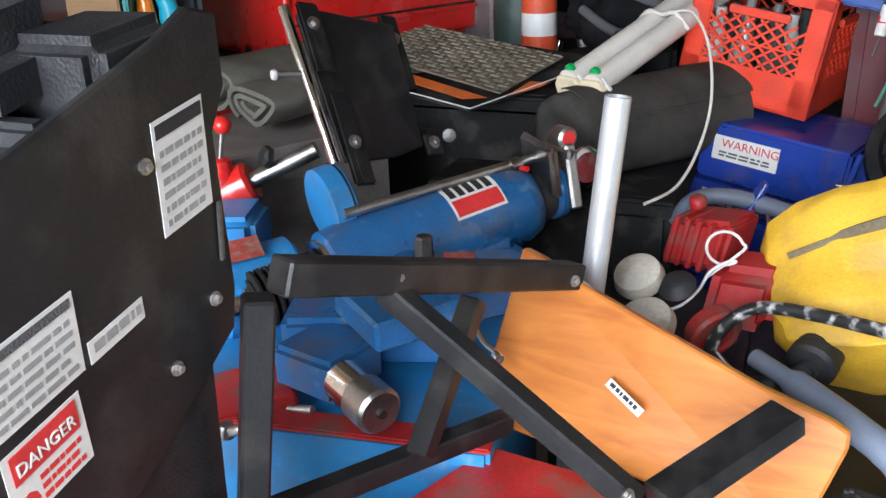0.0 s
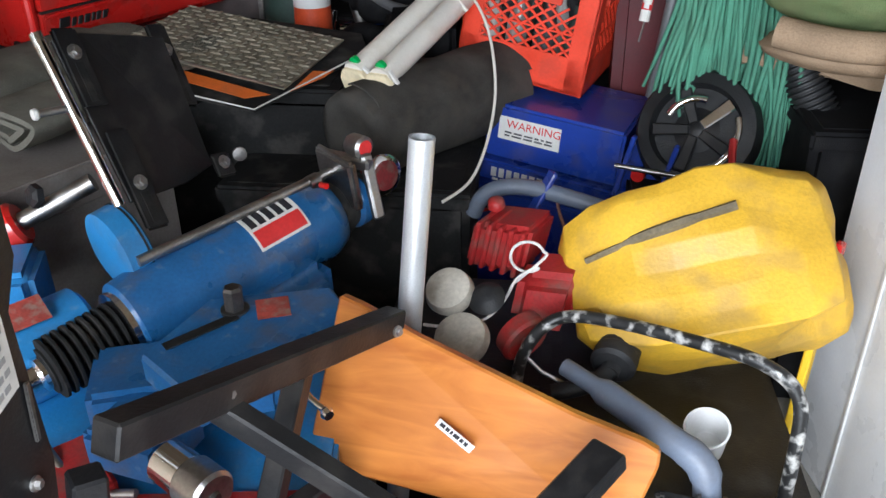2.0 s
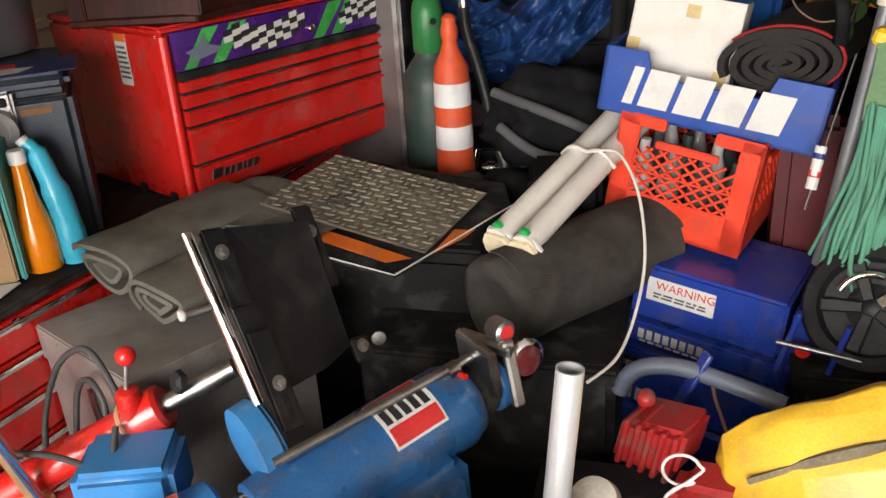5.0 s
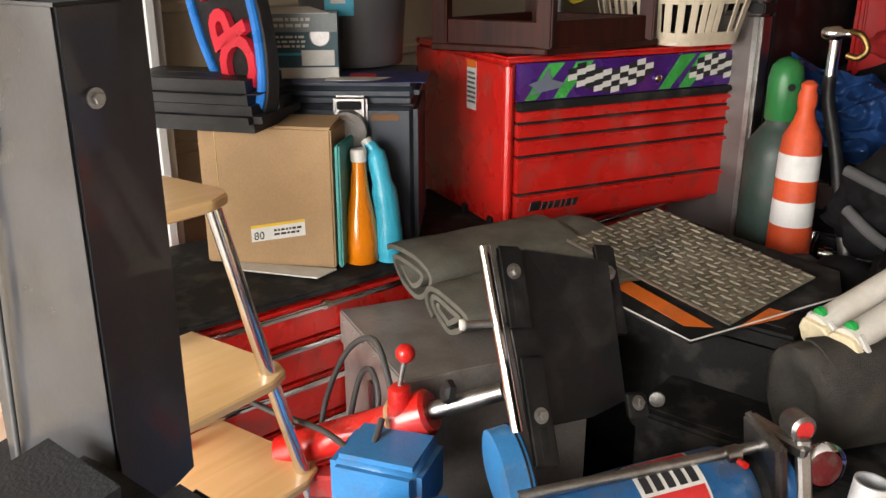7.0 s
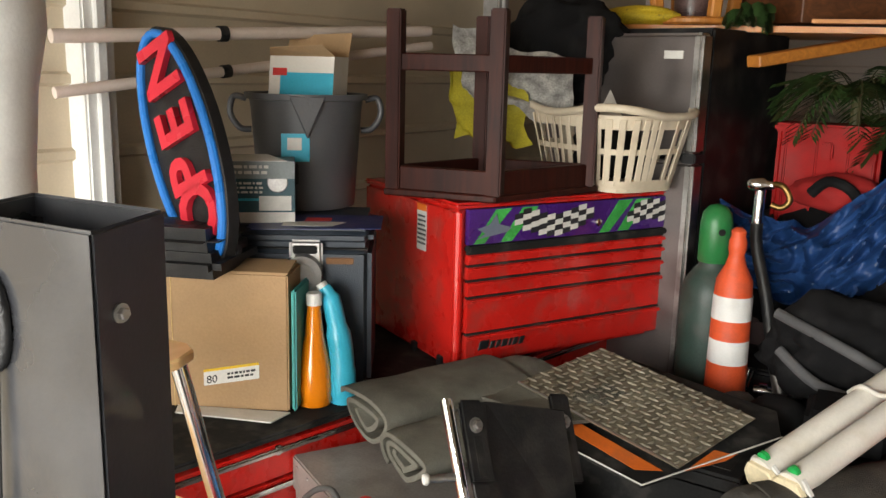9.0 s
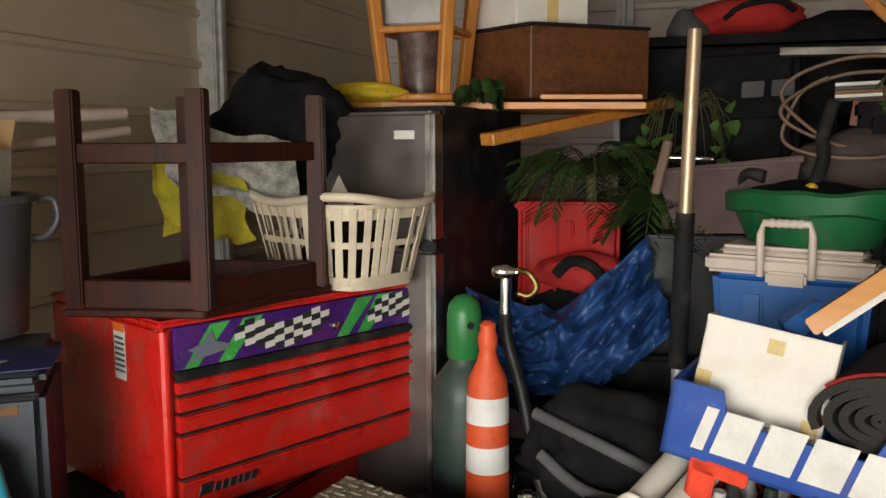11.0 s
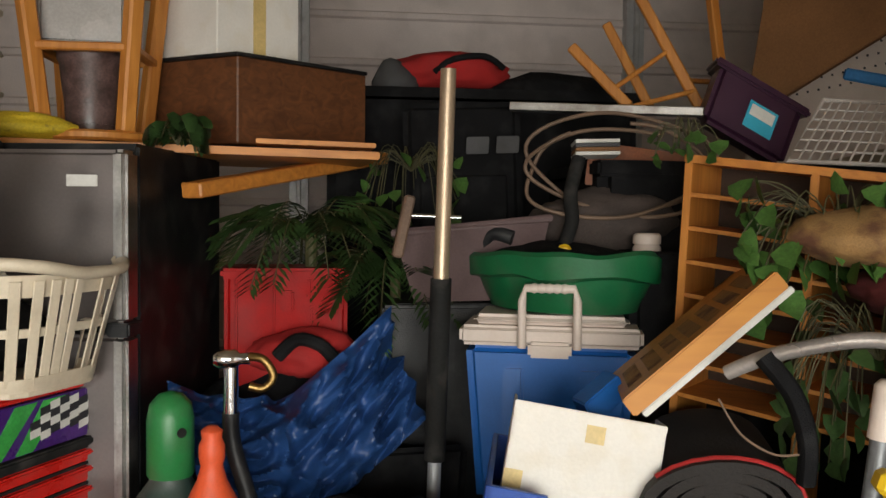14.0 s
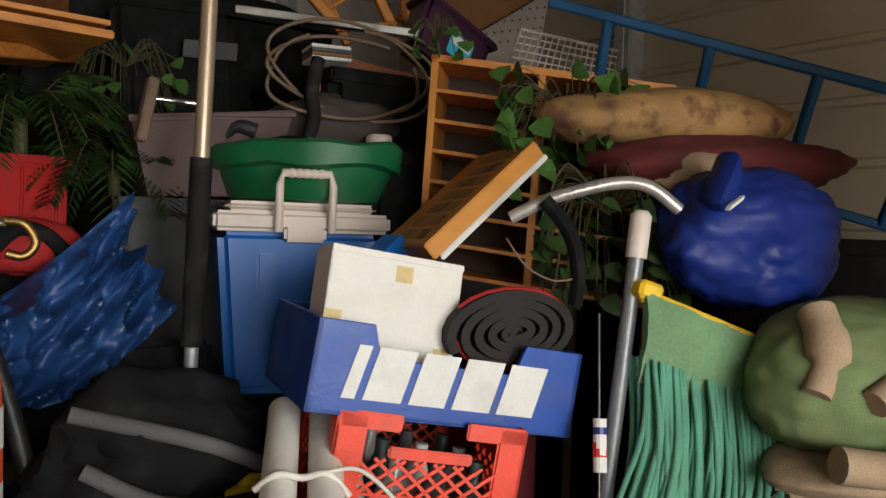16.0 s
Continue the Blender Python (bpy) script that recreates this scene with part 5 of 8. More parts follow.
def back_pile():
    # totes and cases heaped towards the back wall
    t = thing("mauve_tub", (0.06, 3.5, 1.2), "mauve grey plastic tub behind the cooler", "tub")
    bm = bmesh.new()
    A = [V(-0.12, 3.50, 1.30), V(0.22, 3.50, 1.30), V(0.24, 3.80, 1.30), V(-0.12, 3.80, 1.30)]
    B = [V(-0.17, 3.42, 1.50), V(0.27, 3.40, 1.53), V(0.28, 3.85, 1.53), V(-0.16, 3.85, 1.50)]
    va, vb = [bm.verts.new(p) for p in A], [bm.verts.new(p) for p in B]
    bm.faces.new(va[::-1])
    for i in range(4):
        bm.faces.new((va[i], va[(i + 1) % 4], vb[(i + 1) % 4], vb[i]))
    part("tub", thicken(bm, 0.006), MAUVE, t)
    part("rim", tube([B[0], B[1], B[2], B[3]], 0.012, 8, closed=True), MAUVE, t)
    solo("storage_tote", hexa((-0.16, 3.5, 0), (0.6, 0, 0), (0, 0.5, 0), (0, 0, 1.298), 0.02, 2), BLK_PL, "stacked black totes under the mauve tub", "tote")
    s = thing("suitcase", (0.02, 3.9, 1.3), "black fabric suitcase standing in the dark", "suitcase")
    part("case", hexa((-0.16, 3.86, 1.30), (0.40, 0.02, 0), (0, 0.2, 0), (0, 0, 0.66), 0.03, 3), FABK, s, smooth=40)
    part("pocket", hexa((-0.12, 3.835, 1.36), (0.32, 0.02, 0), (0, 0.05, 0), (0, 0, 0.36), 0.02, 3), FABK, s, smooth=40)
    for k in (0.07, 0.17):
        part("tag", hexa((-0.02 + k, 3.828, 1.775), (0.075, 0.004, 0), (0, 0.01, 0.0), (0.004, -0.01, 0.055), 0.003), FAGR, s, "grey luggage tag")
    rj = thing("red_rucksack", (-0.02, 4.3, 2.05), "red rucksack lying on top of the pile", "rucksack")
    part("bag", blob((0.0, 4.3, 2.15), (0.23, 0.14, 0.085), 51, 0.18, 2.5, 4, 2.07), FARED, rj, smooth=70)
    part("strap", tube([(-0.05, 4.17, 2.13), (0.02, 4.15, 2.17), (0.14, 4.16, 2.18), (0.21, 4.19, 2.14)], 0.012, 8, smooth=5), FABK, rj)
    solo("cloth_roll", blob((-0.2, 4.25, 2.08), (0.09, 0.1, 0.12), 52, 0.2, 2.5, 3), FAGR, "grey fabric bundle beside the red rucksack", "bundle", smooth=70)
    solo("cloth_roll", blob((0.38, 4.35, 2.05), (0.26, 0.15, 0.10), 53, 0.2, 2.5, 3), FABK, "black fabric bundle on the pile", "bundle", smooth=70)
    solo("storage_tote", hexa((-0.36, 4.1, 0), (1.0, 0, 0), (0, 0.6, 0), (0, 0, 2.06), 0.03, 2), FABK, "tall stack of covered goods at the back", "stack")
    solo("metal_bar", bar((0.19, 3.70, 1.905), (0.76, 3.56, 1.845), 0.03, 0.028), STEEL, "square aluminium rail lying across the pile", "rail")
    # upturned stool behind
    M = Matrix.Rotation(radians(28), 4, "Y") @ Matrix.Rotation(radians(10), 4, "X")
    t = thing("wooden_stool", V(0.72, 4.0, 1.9), "pine stool lying with its legs in the air", "stool", "wooden stools")
    for p, q in (((0.42, 3.9, 2.14), (0.60, 3.85, 1.92)), ((0.66, 3.95, 2.34), (0.86, 3.9, 1.90)), ((0.98, 4.15, 2.4), (1.0, 4.1, 1.95)), ((0.60, 4.2, 2.3), (0.75, 4.15, 1.95))):
        part("leg", bar(p, q, 0.036, 0.036, 0.005), PINE_V, t)
    for p, q in (((0.55, 3.87, 1.985), (0.75, 3.92, 2.12)), ((0.60, 3.86, 1.92), (0.84, 3.9, 1.98)), ((0.80, 3.92, 2.02), (1.0, 4.12, 2.05))):
        part("rung", bar(p, q, 0.02, 0.016, 0.004), PINE_V, t)
    pt = thing("purple_tote", (0.95, 3.6, 1.72), "dark purple plastic tote tipped on its side with a label", "tote")
    o, a, b, c = V(0.765, 3.60, 1.83), V(0.25, 0.02, -0.15), V(0.05, 0.26, 0.03), V(0.075, 0, 0.185)
    part("tub", hexa(o, a, b, c, 0.02, 3), PURP, pt, smooth=40)
    part("lid", hexa(o - a * 0.08 + c * 0.86 - b * 0.05, a * 1.16, b * 1.1, c * 0.13, 0.008, 2), PURP, pt)
    lb = part("label", quad_on(o, a, c, 0.42, 0.25, 0.76, 0.66, 0.002), CYAN, pt, "white and blue label")
    part("label_print", quad_on(o, a, c, 0.45, 0.45, 0.73, 0.62, 0.003), LABEL, lb)
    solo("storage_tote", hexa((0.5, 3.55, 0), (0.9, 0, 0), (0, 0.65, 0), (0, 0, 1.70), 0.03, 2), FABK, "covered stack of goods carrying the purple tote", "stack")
    # coiled cables and dark oddments between suitcase and rack
    for i, (c0, rx, rz, ph) in enumerate(((V(0.50, 3.45, 1.68), 0.27, 0.155, 0.2), (V(0.47, 3.46, 1.67), 0.24, 0.145, 1.0), (V(0.46, 3.44, 1.66), 0.26, 0.16, 2.0))):
        solo("coiled_cable", tube([c0 + V(rx * math.cos(an + ph) * (1 + 0.1 * math.sin(3 * an + i)), 0.03 * math.sin(2 * an), rz * math.sin(an + ph) - 0.03 * math.cos(an)) for an in [2 * math.pi * k / 26 * 0.94 for k in range(26)]], 0.006, 7, smooth=2), CORD, "tan coiled cable hanging over the pile", "cable", "coiled cables", smooth=60)
    f = thing("air_hose", (0.33, 3.4, 1.45), "black air hose with a brass fitting", "hose")
    part("hose", tube([(0.36, 3.42, 1.70), (0.33, 3.40, 1.60), (0.33, 3.39, 1.52), (0.30, 3.38, 1.44)], 0.02, 12, smooth=6), RUBBER, f, smooth=60)
    part("fitting", lathe((0.30, 3.35, 1.435), V(0, -1, 0), [(0.02, 0), (0.02, 0.01), (0.01, 0.02)], 14), YEL, f, "yellow end fitting")
    solo("cloth_roll", blob((0.44, 3.55, 1.52), (0.20, 0.10, 0.10), 54, 0.25, 3, 4), mat("brown_cloth", (0.06, 0.045, 0.04), 0.9, var=0.3), "brown cloth bundle between cables", "bundle", smooth=70)
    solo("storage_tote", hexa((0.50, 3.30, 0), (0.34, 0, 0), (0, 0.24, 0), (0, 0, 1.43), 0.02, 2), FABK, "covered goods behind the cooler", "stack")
    bd = thing("wood_offcut", (0.50, 3.6, 1.6), "reddish board among the cables", "board")
    part("board", hexa((0.40, 3.58, 1.64), (0.34, 0.02, -0.05), (0, 0.012, 0), (0.02, 0, 0.13), 0.003), mat("rust_brown_board", (0.22, 0.07, 0.03), 0.6, var=0.3), bd)
    for k in range(4):
        solo("magazine", hexa((0.36, 3.47, 1.715 + k * 0.012), (0.13, 0.01, 0), (0, 0.10, 0), (0, 0, 0.010), 0.001), [LABEL, BROWNP, FAGR, LABEL][k], "thin magazine in a small stack", "magazine", "magazine stack")
    solo("table_leg", bar((-0.16, 3.35, 1.43), (-0.12, 3.36, 1.60), 0.035, 0.03, 0.006), mat("greyed_wood", (0.16, 0.10, 0.07), 0.7, var=0.3), "greyed wooden leg standing behind the pole", "leg")
    solo("steel_rod", tube([(-0.12, 3.36, 1.545), (0.02, 3.36, 1.535)], 0.007, 10), CHROME, "thin bright steel rod", "rod", smooth=60)


back_pile()


def pigeonhole_rack():
    a = V(0.74, -0.66, -0.12).normalized()
    up = V(0.035, -0.02, 1).normalized()
    b = a.cross(up).normalized() * -1
    o = V(0.501, 2.708, 1.679) - up * 0.542
    t = thing("pigeonhole_rack", o - Z * 0.9, "orange pine pigeonhole rack with many shelves", "rack")
    W, H, D = 0.56, 0.525, 0.20
    th = 0.017
    for k in (0, 0.46, 0.985):
        part("upright", hexa(o + a * (W * k) - up * 1.1, a * th, b * D, up * (H + 1.1), 0.002), PINE_V, t)
    part("top", hexa(o - a * 0.002 + up * H, a * (W + th), b * D, up * th, 0.002), PINE, t)
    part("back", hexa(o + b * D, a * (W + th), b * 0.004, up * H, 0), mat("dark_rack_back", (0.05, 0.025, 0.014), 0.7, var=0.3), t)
    z = H - 0.072
    for i in range(7):
        part("shelf", hexa(o + a * th + up * z, a * (W * 0.46 - th), b * D, up * 0.009, 0.001), PINE, t)
        part("shelf", hexa(o + a * (W * 0.46 + th) + up * z, a * (W * 0.52 - th), b * D, up * 0.009, 0.001), PINE, t)
        z -= 0.072


pigeonhole_rack()
iv = leafy("ivy_plant", (0.74, 2.62, 1.43), 95, 0.066, 0.12, LEAF2, "variegated ivy spilling over the pine rack", 17, spread=(0.19, 0.10, 0.13))
iv = leafy("ivy_plant", (0.74, 2.50, 1.22), 85, 0.055, 0.22, LEAF, "dark ivy trailing below the rack", 18, spread=(0.17, 0.12, 0.14))
leafy("ivy_sprig", (0.50, 2.80, 1.655), 12, 0.05, 0.05, LEAF2, "small sprig of ivy on the corner of the rack", 19, spread=(0.07, 0.05, 0.04))


def wire_basket():
    t = thing("wire_rack", (1.2, 3.0, 1.65), "white coated wire rack lying tilted on the pile", "rack")
    o, a, b = V(0.78, 2.98, 1.63), V(0.40, 0.05, -0.02), V(0.16, 0.16, 0.17)
    rim = [o, o + a, o + a + b, o + b]
    part("frame", tube(rim, 0.006, 8, closed=True), WIREW, t)
    for k in range(1, 16):
        part("wire", tube([o + a * k / 16, o + a * k / 16 + b], 0.0028, 6), WIREW, t)
    for k in range(1, 6):
        part("wire", tube([o + b * k / 6, o + b * k / 6 + a], 0.0028, 6), WIREW, t)
    solo("brown_panel", hexa((0.95, 3.75, 1.85), (0.9, -0.5, 0.55), (0.02, 0.03, 0), (0.10, 0.0, 0.5), 0.004), BROWNP, "brown wooden panel leaning across the corner", "panel")
    pg = thing("pegboard", (1.15, 4.2, 2.0), "pale perforated board behind the brown panel", "board")
    o = V(1.12, 4.10, 1.95)
    part("board", hexa(o - V(0.068, 0, 0.25), (0.55, 0, 0.1), (0, 0.01, 0), (0.218, 0, 0.80), 0.002), COOLW, pg)
    bm = bmesh.new()
    for i in range(14):
        for j in range(12):
            hexa(o + V(0.55, 0, 0.1) * (i + 0.5) / 14 + V(0.15, 0, 0.55) * (j + 0.5) / 12 - V(0, 0.002, 0), (0.008, 0, 0), (0, 0.001, 0), (0, 0, 0.008), 0, 1, bm)
    tagged(part("hole", bm, INK, pg), kind="stuff")


wire_basket()


def ladder():
    t = thing("blue_ladder", (1.1, 2.6, 1.4), "blue painted metal ladder lying across the pile", "ladder")
    a, b = V(0.86, 2.92, 1.80), V(1.60, 2.30, 1.50)
    s = V(0.0, 0.06, -0.30)
    part("rail", bar(a, b, 0.022, 0.026, 0.005), LADDER, t)
    part("rail", bar(a + s + V(0.05, 0.1, 0), b + s + V(0.05, 0.1, 0), 0.022, 0.026, 0.005), LADDER, t)
    for k in (0.16, 0.42, 0.68, 0.93):
        p = a + (b - a) * k
        part("rung", bar(p, p + s + V(0.05, 0.1, 0), 0.025, 0.025, 0.005), LADDER, t)


ladder()
solo("patchwork_cushion", blob((0.96, 2.55, 1.47), (0.34, 0.16, 0.075), 61, 0.15, 2.2, 4), CAMO, "brown and ochre patchwork cushion on the pile", "cushion", smooth=70)
solo("red_blanket", blob((1.05, 2.50, 1.37), (0.34, 0.18, 0.075), 62, 0.2, 2.2, 4), mat("maroon_blanket", (0.10, 0.012, 0.012), 0.9, var=0.3), "dark red blanket under the cushion", "blanket", smooth=70)
solo("storage_tote", hexa((0.98, 2.22, 0), (0.8, 0, 0), (0, 0.50, 0), (0, 0, 1.27), 0.03, 2), FABK, "covered stack of goods by the wall", "stack")

settle("gas_cylinder", PIVOT_WEST, 0.957, None, (0.042, 0.0, 0.0))
settle("traffic_delineator hydraulic_tool tool_tote grey_pouch", PIVOT_WEST, 0.957, None, (0.012, 0.0, 0.0))
settle("tarpaulin duffel_bag red_bag storage_tote.001 laptop_bag tool_pouch", PIVOT_WEST, 0.945)
settle("backpack", PIVOT_WEST, 0.945, None, (0.0, 0.0, 0.035))
settle("red_case storage_tote", PIVOT_WEST, 0.90, None, (0.085, 0.03, 0.055))
settle("palm_plant palm_plant.001 pothos_plant grass_tuft", PIVOT_BACK, 0.93, TURN_BACK)
settle("green_tub small_jar", V(0.265, 3.28, 1.249), 1.13)
settle("wheeled_cooler green_tub small_jar", V(0.24, 3.10, 1.197), 0.90, Matrix.Translation((0.24, 3.10, 0)) @ Matrix.Rotation(radians(-15), 4, "Z") @ Matrix.Translation((-0.24, -3.10, 0)), (0.006, -0.25, 0.07))
settle("storage_tote.002", PIVOT_BACK, 0.93, TURN_BACK)
settle("mauve_tub suitcase red_rucksack cloth_roll cloth_roll.001 cloth_roll.002 metal_bar wooden_stool.001 purple_tote coiled_cable coiled_cable.001 coiled_cable.002 air_hose wood_offcut "
       "magazine magazine.001 magazine.002 magazine.003 table_leg steel_rod storage_tote.003 storage_tote.004 storage_tote.005 storage_tote.006", PIVOT_BACK, 0.87, TURN_BACK)
settle("ivy_plant ivy_plant.001 ivy_sprig", PIVOT_BACK, 0.97, TURN_BACK)
settle("wire_rack brown_panel pegboard", PIVOT_BACK, 0.95, TURN_BACK)
settle("blue_ladder patchwork_cushion red_blanket", PIVOT_EAST, 1.0, TURN_EAST)

# ---- crate, tray and mops ----


def crate():
    # milk crate: corner posts, solid lower panels, lattice in the middle
    o = V(0.000, 2.262, 0.672)
    a = V(0.310, -0.092, -0.050)
    a = a.normalized() * 0.350
    b = V(0.092, 0.310, 0.0).normalized() * 0.350
    up = a.cross(b).normalized()
    H = 0.292
    t = thing("milk_crate", o + a / 2 + b / 2, "bright red plastic milk crate with lattice sides full of bottles", "crate")
    part("floor_panel", hexa(o, a, b, up * 0.012, 0.002), MILK, t)
    an, bn = a.normalized(), b.normalized()
    for i, (q, e, w) in enumerate(((o, a, bn), (o + a, b, -an), (o + a + b, -a, -bn), (o + b, -b, an))):
        en = e.normalized()
        L = 0.350
        s = part("side", hexa(q, e, w * 0.008, up * 0.095, 0.002), MILK, t)
        part("rim", hexa(q + up * (H - 0.03), e * 0.33, w * 0.012, up * 0.03, 0.003), MILK, s)
        part("rim", hexa(q + e * 0.67 + up * (H - 0.03), e * 0.33, w * 0.012, up * 0.03, 0.003), MILK, s)
        part("rim", hexa(q + e * 0.28 + up * (H - 0.075), e * 0.44, w * 0.012, up * 0.02, 0.003), MILK, s)
        part("post", hexa(q, en * 0.055, w * 0.012, up * H, 0.004), MILK, s)
        part("post", hexa(q + en * (L - 0.055), en * 0.055, w * 0.012, up * H, 0.004), MILK, s)
        part("band", hexa(q + up * 0.150 + en * 0.05 - w * 0.001, en * (L - 0.10), w * 0.008, up * 0.005, 0.001), MILK, s)
        # diagonal lattice
        z0, z1, x0, x1 = 0.093, 0.215, 0.05, L - 0.05
        n = 7
        st = (x1 - x0) / n
        for k in range(-3, n + 3):
            for sl in (1, -1):
                xa, xb = x0 + k * st, x0 + k * st + sl * (z1 - z0) * 1.25
                za, zb = z0, z1
                for lim, below in ((x0, True), (x1, False)):
                    if (xa < lim) == below and xa != lim and (xb < lim) != below:
                        f = (lim - xa) / (xb - xa)
                        xa, za = lim, za + (zb - za) * f
                    elif (xb < lim) == below and xb != lim and (xa < lim) != below:
                        f = (lim - xa) / (xb - xa)
                        xb, zb = lim, za + (zb - za) * f
                if min(xa, xb) < x0 - 1e-6 or max(xa, xb) > x1 + 1e-6 or abs(zb - za) < 0.01:
                    continue
                part("lattice_bar", bar(q + en * xa + up * za + w * 0.004, q + en * xb + up * zb + w * 0.004, 0.006, 0.006, 0, up=w), MILK, s)
    rnd = random.Random(4)
    for i in range(4):
        for j in range(3):
            p = o + a * (0.16 + 0.22 * i) + b * (0.18 + 0.3 * j) + up * 0.013
            bt = thing("glass_bottle", p, "pale bottle standing in the milk crate", "bottle", "bottles in the crate")
            m = [LABEL, GLASSY, FAGR, GREEND][(i + j * 2) % 4]
            part("body", lathe(p, up, [(0.028, 0), (0.030, 0.01), (0.030, 0.13), (0.014, 0.17), (0.013, 0.20)], 14), m, bt, smooth=50)
    return o, a, b, up, H


CO, CA, CB, CU, CH = crate()


def tray():
    # blue bottle tray lying upside down on the crate
    a, b, up = CA.normalized(), CB.normalized(), CU
    a = V(0.97, -0.20, -0.15).normalized()
    b = (V(0.21, 0.97, 0) - a * V(0.21, 0.97, 0).dot(a)).normalized()
    up = a.cross(b).normalized()
    o = V(-0.018, 2.262, 0.958)
    W, D, H = 0.512, 0.33, 0.158
    t = thing("drinks_tray", o + a * W / 2 + b * D / 2, "royal blue plastic drinks tray with white slanted marks", "tray")
    part("floor_panel", hexa(o, a * W, b * D, up * 0.008, 0.002), TRAYBL, t)

    def side(q, e, w, cuts):
        L = e.length
        en = e.normalized()
        pts = [(0, 0), (L, 0), (L, H)]
        for x0, x1, d in reversed(cuts):
            pts += [(x1 + 0.018, H), (x1, H - d), (x0, H - d), (x0 - 0.018, H)]
        pts.append((0, H))
        part("side", slab([q + en * x + up * z for x, z in pts], 0.010, w, 0.001), TRAYBL, t)
    side(o, a * W, b, [(0.118, 0.375, 0.055)])
    side(o + b * (D - 0.01), a * W, b, [(0.118, 0.375, 0.055)])
    side(o, b * D, a, [])
    side(o + a * (W - 0.01), b * D, a, [])
    # white letter strokes as plain shapes
    f0 = o - b * 0.0012

    def slant(x0, x1, y0, y1, lift=0.0):
        return slab([f0 - b * lift + a * (x + y * 0.2) + up * y for x, y in ((x0, y0), (x1, y0), (x1, y1), (x0, y1))], 0.0015, -b, 0)
    y0, y1 = 0.030, 0.122
    for x0, x1 in ((0.052, 0.076), (0.090, 0.160), (0.174, 0.242), (0.256, 0.330), (0.344, 0.418)):
        part("white_mark", slant(x0, x1, y0, y1), LABEL, t, "white slanted block of the maker's mark")
    # the white box standing in the tray
    q = o + a * 0.026 + b * 0.060 + up * 0.01
    wb = thing("white_box", q, "open white cardboard box with yellowed tape standing in the tray", "box")
    tl = (up + b * 0.12).normalized()
    bn = a.cross(tl).normalized() * -1
    part("panel", hexa(q, a * 0.256 + tl * 0.0, bn * 0.004, tl * 0.275, 0.001), CARD_W, wb)
    part("side", hexa(q, a * 0.004, -bn * -0.10, tl * 0.275, 0.001), CARD_W, wb)
    part("side", hexa(q + a * 0.252, a * 0.004, bn * 0.10, tl * 0.275, 0.001), CARD_W, wb)
    part("rim", hexa(q + tl * 0.263 - bn * 0.004, a * 0.256, bn * 0.010, tl * 0.012, 0.001), CARD_W, wb)
    for u, v in ((0.125, 0.225), (0.0, 0.13), (0.215, 0.085)):
        part("tape", hexa(q + a * u + tl * v - bn * 0.0012, a * 0.032, bn * 0.001, tl * 0.03, 0), TAPE, wb, "yellowed tape")
    # rolled mat
    c = o + a * 0.385 + b * 0.04 + up * 0.178
    m = thing("rolled_mat", c - up * 0.09, "rolled black foam mat lying in the blue tray", "mat")
    ax = (b * 0.97 + a * 0.1).normalized()
    pts = []
    for k in range(110):
        an = k / 110 * 2 * math.pi * 4.6
        r = 0.010 + 0.084 * k / 110
        pts.append((r * math.cos(an) * 1.5, r * math.sin(an) * 0.9))
    bm = bmesh.new()
    e1, e2 = (a * 0.97 + up * 0.22).normalized(), (up * 0.97 - a * 0.22).normalized()
    va = [bm.verts.new(c + e1 * x + e2 * y) for x, y in pts]
    vb = [bm.verts.new(c + e1 * x + e2 * y + ax * 0.42) for x, y in pts]
    for i in range(len(pts) - 1):
        bm.faces.new((va[i], va[i + 1], vb[i + 1], vb[i]))
    part("mat", thicken(bm, 0.0165), mat("foam_rubber", (0.020, 0.017, 0.016), 0.9, var=0.25, bump=0.5), m, smooth=50)
    part("edge", tube([c + e1 * x * 1.03 + e2 * y * 1.03 + ax * 0.02 for x, y in pts[-26:-4]], 0.004, 6), FARED, m, "dark red edge")
    # game box leaning in the tray
    p0, p1 = V(0.268, 2.315, 1.205), V(0.552, 2.345, 1.425)
    d = p1 - p0
    s1 = V(0.075, 0.30, -0.012)
    n1 = d.cross(s1).normalized()
    gb = thing("game_box", p0, "long orange-brown game box leaning out of the tray", "box")
    part("lid", hexa(p0, d, s1, -n1 * -0.036, 0.003), TANWOOD, gb)
    part("tray_half", hexa(p0 - n1 * 0.012 + d * 0.04, d * 0.97, s1, n1 * 0.012, 0.002), LABEL, gb, "white lower half")
    bm = bmesh.new()
    for k in range(7):
        quad_on(p0 + n1 * 0.036, d, s1, 0.06 + k * 0.13, 0.15, 0.15 + k * 0.13, 0.7, 0.0008, 0.0006, bm)
    part("print", bm, CAMO, gb, "faded printed picture")
    bl = solo("blue_box", hexa((0.235, 2.44, 1.16), (0.07, 0.02, 0.05), (-0.01, 0.06, 0), (-0.02, 0, 0.04), 0.003), COOLB, "blue printed carton behind the white box", "carton")


tray()


